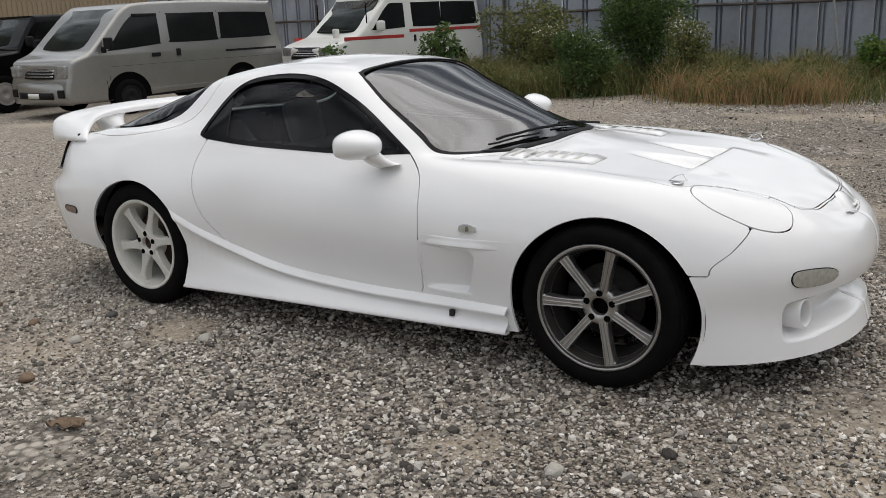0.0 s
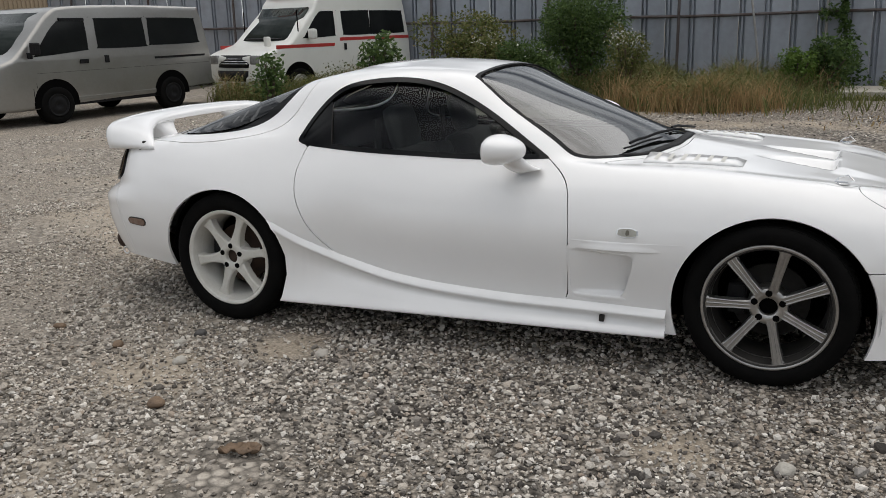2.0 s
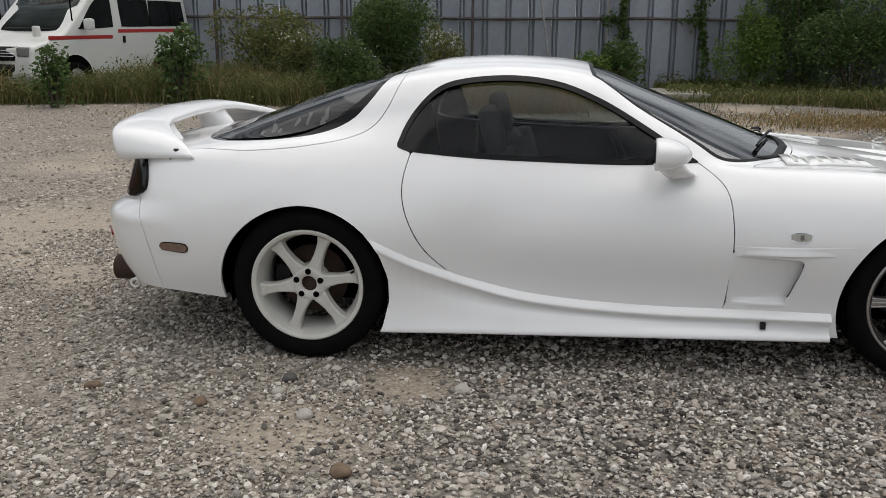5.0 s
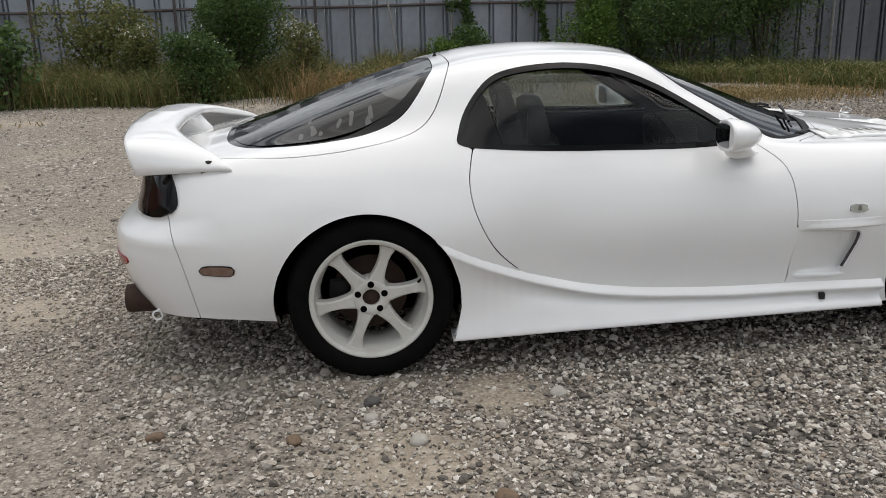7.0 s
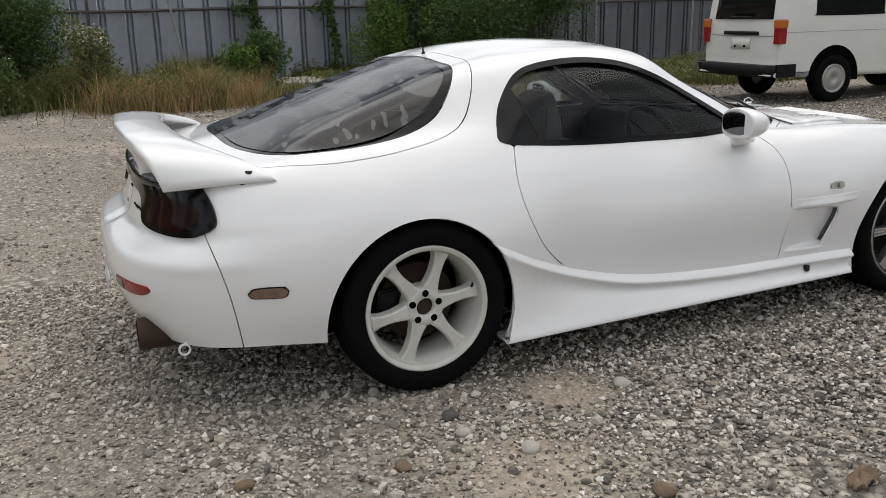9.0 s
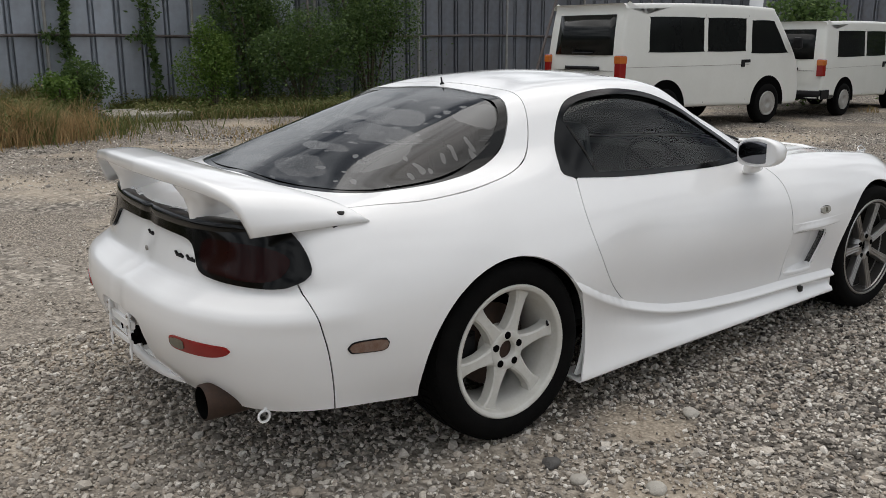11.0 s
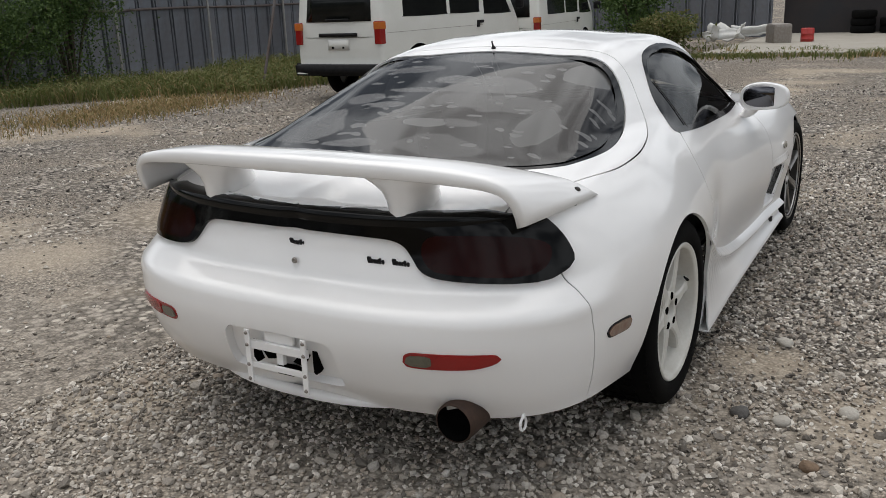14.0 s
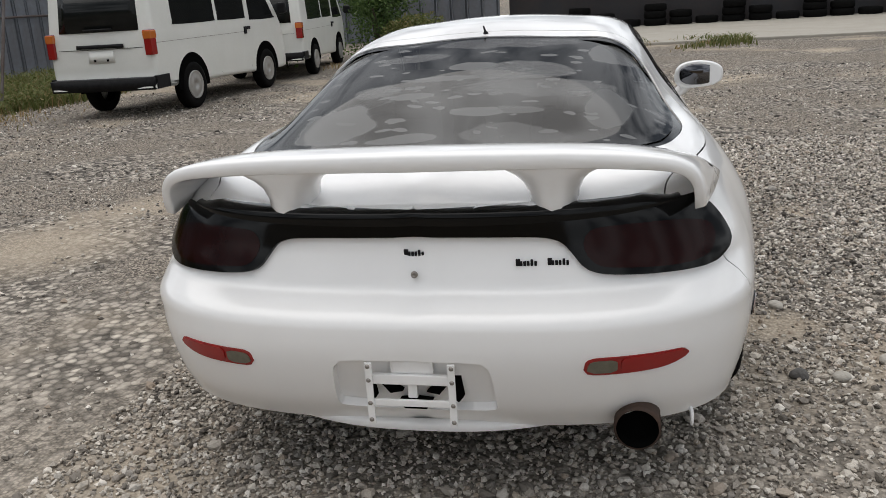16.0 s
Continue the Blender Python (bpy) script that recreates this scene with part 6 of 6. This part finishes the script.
def van(at, name, label, L, W, outline, paint, wheels, r, panes, rim, belt=1.05, lean=.085):
    """A box van seen from a distance; x runs forward from the nose at 0, the outline is its side view."""
    root = thing(name, label, "van", at=at)

    def taper(b):
        for v in b.verts:
            if v.co.z > belt:
                v.co.y *= 1 - lean * (v.co.z - belt)
            k = max(0, v.co.x + .45)
            v.co.y *= 1 - .28 * k * k
        return b
    h = W / 2
    bm = bmesh.new()
    prism(bm, [tuple(p) for p in loop(outline, 4)], "y", -h, h)
    ends = [f for f in bm.faces if len(f.verts) > 8]
    bmesh.ops.bevel(bm, geom=list({e for f in ends for e in f.edges}), offset=.07, segments=4, affect="EDGES", profile=.6)
    for co, no in [((0, 0, belt + .22 * i), (0, 0, 1)) for i in range(5)] + [((-.45 + .11 * i, 0, 0), (1, 0, 0)) for i in range(4)]:
        bmesh.ops.bisect_plane(bm, geom=bm.verts[:] + bm.edges[:] + bm.faces[:], plane_co=co, plane_no=no)
    body_ = part("body", taper(bm), paint, root, "", True)
    for v in body_.data.polygons:
        v.use_smooth = True
    md = body_.modifiers.new("edges", "EDGE_SPLIT")
    md.split_angle = radians(40)
    for s in (-1, 1):
        for ol in panes:
            bm = bmesh.new()
            prism(bm, [tuple(p) for p in loop(ol, 5)], "y", s * (h - .03), s * (h + .004))
            part("side_window", taper(bm), DARKGLASS, root)
        for x in wheels:
            van_wheel(root, x, s * (h - .07), r, s, rim)

    def strip(name_, mat, x0, x1, z0, z1, side, proud=.006, label_="", parent=root):
        lo, hi = sorted((side * (h - .03), side * (h + proud)))
        b = boxed(x0, x1, lo, hi, z0, z1, .004)
        return part(name_, taper(b), mat, parent, label_)

    def across(name_, mat, pts, half, thick, label_="", inset=0.0, parent=root):
        """A pane or panel across the front or back, along a line of (x, z)."""
        b = bmesh.new()
        rows = []
        for x, z in pts:
            k = 1 - (lean * (z - belt) if z > belt else 0)
            q = max(0, x + .45)
            k *= 1 - .28 * q * q
            rows.append([b.verts.new((x - (.10 * (y / h) ** 2 if x > -1.5 else -.03 * (y / h) ** 2), y * k, z)) for y in np.linspace(-half, half, 11)])
        for a, c in zip(rows, rows[1:]):
            for i in range(10):
                b.faces.new((a[i], a[i + 1], c[i + 1], c[i]))
        bmesh.ops.recalc_face_normals(b, faces=b.faces)
        return solid(part(name_, b, mat, parent, label_, True), thick, 0)
    return root, strip, across, h


# silver van
SIL = [(0.0, .34), (.0, .60), (-.04, .74), (-.09, .98), (-.42, 1.14), (-.80, 1.52), (-1.12, 1.83), (-1.45, 1.94), (-2.6, 1.975), (-4.2, 1.95), (-4.42, 1.86), (-4.56, 1.1), (-4.58, .55), (-4.52, .34), (-2.5, .30), (-.3, .26)]
SILP = [[(-.80, 1.13), (-.78, 1.18), (-1.05, 1.52), (-1.20, 1.66), (-1.30, 1.71), (-1.70, 1.72), (-1.76, 1.68), (-1.76, 1.24), (-1.70, 1.20)], [(-2.0, 1.22), (-1.96, 1.28), (-1.96, 1.70), (-2.0, 1.74), (-2.92, 1.745), (-2.98, 1.70), (-3.0, 1.28), (-2.95, 1.22)], [(-3.12, 1.24), (-3.08, 1.29), (-3.10, 1.70), (-3.15, 1.745), (-4.16, 1.73), (-4.24, 1.68), (-4.28, 1.32), (-4.22, 1.25)]]
silver, strip, across, h = van(pose(-10.9, 5.07, 0, 0, 0, -92) @ Matrix.Diagonal((1.04, 1.02, .93, 1)), "van", "dusty silver-beige minivan with dark tinted windows", 4.58, 1.69, SIL, SILVER, (-1.05, -3.50), .315, SILP, BLACK)
across("windscreen", GREENGLASS, [(-.44, 1.17), (-.80, 1.545), (-1.10, 1.835)], .72, .03)
across("grille", BLACK, [(-.005, .70), (-.055, .86)], .42, .03, "black grille with silver slats")
for z in (.73, .78, .83):
    across("grille_slat", CHROME, [(.012 - .3 * (z - .70), z), (.008 - .3 * (z - .70), z + .012)], .42, .02)
across("front_bumper", SILVER, [(.02, .27), (.05, .34), (.055, .48), (.03, .58), (-.02, .61)], .84, .08, "silver front bumper")
across("lower_grille", BLACK, [(.098, .36), (.098, .47)], .50, .03)
across("bonnet_seam", GAP, [(-.075, .935), (-.088, .955)], .70, .012)
across("number_plate", WHITE_VAN, [(.118, .37), (.118, .46)], .16, .01)
for s in (-1, 1):
    b = boxed(-.20, .0, min(s * .50, s * .76), max(s * .50, s * .76), .72, .92, .04)
    part("headlamp", b, HEADLAMP, silver)
    strip("bumper_seam", GAP, -.66, -.648, .30, .62, s, .001)
    part("fog_lamp", boxed(-.06, .055, min(s * .55, s * .70), max(s * .55, s * .70), .38, .52, .02), BLACK, silver)
    strip("sill", BLACK, -3.2, -1.35, .28, .34, s, -.004)
    strip("window_visor", BLACK, -1.75, -1.28, 1.70, 1.75, s, .03)
    strip("door_handle", BLACK, -1.72, -1.56, .98, 1.05, s, .02)
    strip("slide_handle", BLACK, -2.14, -2.06, .97, 1.10, s, .02)
    strip("slide_rail", BLACK, -4.40, -3.15, .985, 1.025, s, .008)
    for x in (-1.85, -3.05):
        strip("door_seam", GAP, x - .006, x + .006, .36, 1.78, s, .001)
    strip("front_door_seam", GAP, -.725, -.713, .62, 1.14, s, .001)
    # body crease as a thin dark strip, the fold's shade put into its colour
    strip("waist_crease", BARREL, -4.5, -.75, .855, .859, s, .0015)
    strip("sill_trim", SILVER, -3.1, -1.45, .36, .42, s, .012)
    m_ = part("door_mirror", boxed(-.72, -.62, min(s * .90, s * 1.04), max(s * .90, s * 1.04), 1.16, 1.36, .03), BLACK, silver)
    part("mirror_arm", boxed(-.66, -.62, min(s * .80, s * .92), max(s * .80, s * .92), 1.10, 1.20, .01), BLACK, m_)

# ambulance
AMB = [(0.0, .36), (.0, .62), (-.03, .78), (-.10, .96), (-.55, 1.10), (-.80, 1.20), (-1.25, 1.62), (-1.50, 1.86), (-1.62, 2.05), (-1.9, 2.20), (-3.0, 2.24), (-4.15, 2.22), (-4.32, 2.1), (-4.45, 1.2), (-4.48, .55), (-4.42, .36), (-2.5, .32), (-.3, .28)]
AMBP = [[(-1.18, 1.26), (-1.20, 1.32), (-1.45, 1.62), (-1.62, 1.78), (-1.72, 1.82), (-2.02, 1.82), (-2.06, 1.78), (-2.06, 1.34), (-2.0, 1.29)], [(-2.35, 1.30), (-2.30, 1.35), (-2.28, 1.78), (-2.33, 1.82), (-3.08, 1.83), (-3.13, 1.79), (-3.14, 1.35), (-3.08, 1.30)], [(-3.22, 1.30), (-3.19, 1.35), (-3.20, 1.79), (-3.25, 1.83), (-4.18, 1.82), (-4.24, 1.78), (-4.28, 1.36), (-4.22, 1.31)]]
amb, strip, across, h = van(pose(-9.65, 10.15, 0, 0, 0, -104) @ Matrix.Diagonal((.97, .98, .93, 1)), "ambulance", "white ambulance with a red side stripe and roof beacons", 4.48, 1.78, AMB, WHITE_VAN, (-.98, -3.55), .33, AMBP, STEELWHEEL, 1.2)
across("windscreen", GREENGLASS, [(-.80, 1.225), (-1.22, 1.615), (-1.52, 1.90)], .76, .03)
across("grille", BLACK, [(.012, .70), (-.072, .95)], .50, .03)
for z in (.77, .82, .87):
    across("grille_slat", CHROME, [(.018 - .42 * (z - .74), z), (.012 - .42 * (z - .74), z + .014)], .46, .02)
across("lower_grille", BLACK, [(.03, .42), (.03, .64)], .50, .03)
across("wiper", BLACK, [(-.80, 1.25), (-.83, 1.275)], .55, .02)
for s in (-1, 1):
    part("headlamp", boxed(-.24, -.015, min(s * .50, s * .78), max(s * .50, s * .78), .76, .95, .04), HEADLAMP, amb)
    part("fog_lamp", boxed(-.08, .01, min(s * .58, s * .74), max(s * .58, s * .74), .40, .46, .015), BLACK, amb)
    strip("red_stripe", RED, -2.02, -.42, 1.07, 1.14, s, .004, "red side stripe")
    strip("red_stripe", RED, -4.42, -2.18, 1.18, 1.25, s, .004, "red side stripe")
    strip("door_handle", BLACK, -2.36, -2.30, .98, 1.12, s, .02)
    for x in (-1.05, -2.14, -3.17):
        strip("door_seam", GAP, x - .005, x + .005, .40, 1.85, s, .001)
    part("door_mirror", boxed(-1.35, -1.22, min(s * .92, s * 1.10), max(s * .92, s * 1.10), 1.24, 1.46, .05), WHITE_VAN, amb)
    part("side_beacon", boxed(-4.25, -4.05, min(s * .55, s * .80), max(s * .55, s * .80), 2.12, 2.34, .04), RED, amb, "red rear beacon")
bm = boxed(-2.35, -1.62, -.74, .74, 2.10, 2.38, .10)
for v in bm.verts:
    if v.co.z > 2.2 and v.co.x > -2.0:
        v.co.x -= .16
    v.co.y *= 1 - .18 * max(0, v.co.x + 2.0)
bar = part("beacon_bar", bm, RED, amb, "red roof beacon bar")
part("beacon_base", boxed(-2.3, -1.66, -.78, .78, 2.06, 2.14, .02), WHITE_VAN, bar)
part("fender_mirror", boxed(-.46, -.34, .58, .68, 1.12, 1.32, .03), WHITE_VAN, amb)

# white delivery van, seen from behind
HIA = [(0.0, .36), (.02, .62), (-.03, .86), (-.10, 1.05), (-.45, 1.50), (-.78, 1.88), (-1.0, 1.96), (-2.5, 1.99), (-4.3, 1.96), (-4.42, 1.88), (-4.52, 1.2), (-4.54, .55), (-4.50, .40), (-2.5, .36), (-.3, .30)]
HIAP = [[(-.50, 1.20), (-.50, 1.26), (-.80, 1.66), (-.92, 1.74), (-1.40, 1.74), (-1.45, 1.70), (-1.45, 1.26), (-1.38, 1.20)], [(-1.68, 1.24), (-1.62, 1.29), (-1.62, 1.72), (-1.68, 1.77), (-2.52, 1.77), (-2.58, 1.72), (-2.58, 1.29), (-2.52, 1.24)], [(-2.75, 1.24), (-2.69, 1.29), (-2.69, 1.72), (-2.75, 1.77), (-3.86, 1.77), (-3.92, 1.72), (-3.94, 1.29), (-3.88, 1.24)]]


def delivery_van(at, label, tail_z=1.06):
    root, strip, across, h = van(at, "van", label, 4.54, 1.62, HIA, WHITE_VAN, (-.95, -3.55), .345, HIAP, STEELWHEEL, 1.1, .07)
    across("rear_window", DARKGLASS, [(-4.535, 1.20), (-4.455, 1.80)], .62, .02, "dark rear window")
    across("windscreen", GREENGLASS, [(-.11, 1.10), (-.46, 1.53), (-.76, 1.88)], .70, .03)
    across("rear_bumper", BLACK, [(-4.60, .40), (-4.62, .56)], .80, .12, "black rear bumper")
    across("plate_patch", WHITE_VAN, [(-4.548, .78), (-4.546, .94)], .20, .012)
    across("tailgate_handle", BLACK, [(-4.555, .98), (-4.55, 1.03)], .36, .03)
    across("tailgate_seam", GAP, [(-4.548, .965), (-4.548, .97)], .70, .012)
    across("wiper", BLACK, [(-4.55, 1.22), (-4.542, 1.24)], .22, .03)
    for s in (-1, 1):
        lo, hi = sorted((s * .70, s * .815))
        lamp = part("tail_lamp", boxed(-4.575, -4.44, lo, hi, .86, 1.20, .015), REDLENS, root, "red and orange tail lamp")
        part("orange_lens", boxed(-4.582, -4.43, lo - .003, hi + .003, 1.08, 1.19, .01), ORANGELENS, lamp)
        strip("bumper_end", BLACK, -4.58, -4.25, .40, .58, s, .02)
        strip("waist_line", STEEL, -4.45, -1.5, 1.015, 1.022, s, .002)
        strip("door_handle", BLACK, -1.62, -1.50, 1.05, 1.10, s, .02)
        strip("slide_handle", BLACK, -1.72, -1.64, .98, 1.10, s, .02)
        for x in (-1.55, -2.64):
            strip("door_seam", GAP, x - .005, x + .005, .42, 1.82, s, .001)
        part("door_mirror", boxed(-.42, -.32, min(s * .86, s * 1.02), max(s * .86, s * 1.02), 1.26, 1.46, .04), BLACK, root)
    for y in (-.10, .10):
        part("plate_bolt", boxed(-4.57, -4.55, y - .012, y + .012, .80, .83, .003), GAP, root)
    return root


delivery_van(pose(10.59, 6.13, 0, 0, 0, -.8) @ Matrix.Diagonal((.95, .93, .92, 1)), "white delivery van parked with its tail to the yard")
delivery_van(pose(15.2, 6.62, 0, 0, 0, 7.9) @ Matrix.Diagonal((.95, .97, .82, 1)), "older white van parked beyond the first one")

# dark off-roader at the edge
JEEP = [(0.0, .42), (.0, .72), (-.05, .98), (-1.0, 1.06), (-1.15, 1.15), (-1.50, 1.62), (-1.7, 1.70), (-3.2, 1.70), (-3.35, 1.6), (-3.4, .9), (-3.38, .5), (-3.3, .42), (-1.8, .38), (-.3, .40)]
jeep, strip, across, h = van(pose(-13.6, 4.9, 0, 0, 0, -91), "off_roader", "small black off-road car beside the silver van", 3.4, 1.6, JEEP, GLOSSBLACK, (-.75, -2.75), .34, [[(-1.45, 1.12), (-1.42, 1.18), (-1.62, 1.50), (-1.70, 1.56), (-2.2, 1.56), (-2.24, 1.52), (-2.24, 1.14)], [(-2.36, 1.14), (-2.34, 1.52), (-2.4, 1.56), (-3.1, 1.55), (-3.15, 1.5), (-3.18, 1.15)]], STEELWHEEL)
across("windscreen", GREENGLASS, [(-1.16, 1.17), (-1.49, 1.62)], .66, .03)
for s in (-1, 1):
    part("headlamp", lathe([(0, .03), (.06, .025), (.085, .01), (.09, -.02)], 20), HEADLAMP, jeep, "", True, pose(.01, s * .52, .80, 0, 0, -90))
    part("door_mirror", boxed(-1.35, -1.25, min(s * .82, s * 1.0), max(s * .82, s * 1.0), 1.15, 1.33, .04), BLACK, jeep)

# ---- far edge: building, tyre stacks, scrap ----
SIDING = material("tan_siding", (0.30, 0.23, 0.15), 0.7, vary=0.35, scale=2, second=(0.22, 0.17, 0.12))
prof = []
for i in range(140):
    prof += [(i * .15, 0), (i * .15 + .05, 0), (i * .15 + .07, .03), (i * .15 + .13, .03)]
v = [(0, a, 0) for a, b in prof] + [(0, a, 4.5) for a, b in prof]
v = [(prof[i % len(prof)][1], y, z) for i, (x, y, z) in enumerate(v)]
k = len(prof)
barn = thing("wall_west", "tan corrugated metal wall of a shed", "wall", at=pose(-20.5, -4, 0), kind="structure")
solid(part("siding", mesh_of("siding", v, [(i, i + 1, k + i + 1, k + i) for i in range(k - 1)], SIDING, False), None, barn), .03)
part("eaves", boxed(-.1, .25, 0, 21, 4.5, 4.62, .02), FENCE_RAIL, barn)
# dark shed along the far end with stacked tyres before it
SHED = material("dark_shed", (0.022, 0.022, 0.025), 0.8, vary=0.5, scale=1.2, second=(0.045, 0.03, 0.025))
shed = tagged(part("wall_east", boxed(23.2, 23.5, -18, 3.2, 0, 3.4, .02), SHED), "dark weathered shed wall behind tyre stacks", "wall", kind="structure")
far_fence = thing("fence", "grey steel sheet fence at the far end", "fence", kind="structure")
for i in range(23):
    part("sheet", SHEET_DARK, None, far_fence, at=pose(22.6, 3.4 + i * .47, 0, 0, 0, 90))
ty = thing("tyre", "old black tyre stacked against the shed", "tyre", at=pose(22.7, -9, .16), group="tyres stacked by the shed")
part("tread", lathe([(.19, .07), (.24, .1), (.29, .095), (.315, .06), (.315, -.06), (.29, -.095), (.24, -.1), (.19, -.07)], 24), RUBBER, ty, "", True, Matrix.Rotation(radians(90), 4, "X"))
for i in range(15):
    for j in range(1 + (i * 7) % 3):
        if i or j:
            copy_thing(ty, pose(22.7 + .05 * math.sin(i * 5 + j), -9 + i * .72 + .04 * math.sin(j * 3), .16 + .2 * j, 0, 0, i * 31))
# scrap heap of white body panels, a motor and drums
SCRAP = material("scrap_white", (0.62, 0.62, 0.60), 0.5, vary=0.4, scale=4, second=(0.4, 0.38, 0.34))
for i, (x, y, w, hh, rot, tilt) in enumerate(((18.0, 3.9, 1.0, .32, 20, 35), (18.3, 3.5, 1.2, .26, -35, -20), (18.6, 3.7, .8, .40, 60, 55), (18.9, 3.2, .9, .22, 100, 15))):
    bm = bmesh.new()
    bmesh.ops.create_grid(bm, x_segments=14, y_segments=6, size=1)
    for v in bm.verts:
        u, q = v.co.x, v.co.y
        v.co = Vector((u * w / 2, .22 * u * u + .05 * math.sin(q * 2.6), .22 + q * hh / 2)) + Vector((.03, .05, .03)) * noise.noise(Vector((u * 2, q * 2, i * 3)))
    tagged(solid(part("scrap_panel", bm, SCRAP, smooth=True, at=pose(x, y, .10, tilt, 0, rot)), .02), "dented white scrap car panel heaped on the ground", "scrap", "scrap heap")
tagged(part("engine_block", boxed(-.3, .3, -.22, .22, 0, .5, .06), STEEL, at=pose(18.7, 2.5, 0, 0, 0, 30)), "greasy grey engine block on the ground", "engine")
tagged(part("oil_drum", lathe([(0, .62), (.24, .62), (.25, .6), (.25, .42), (.26, .41), (.25, .40), (.25, .21), (.26, .2), (.25, .19), (.25, 0), (0, 0)], 28), RED, smooth=True, at=pose(19.0, 1.9, 0, 90, 0, 0) @ Matrix.Scale(.6, 4)), "faded red steel drum beside scrap", "drum")
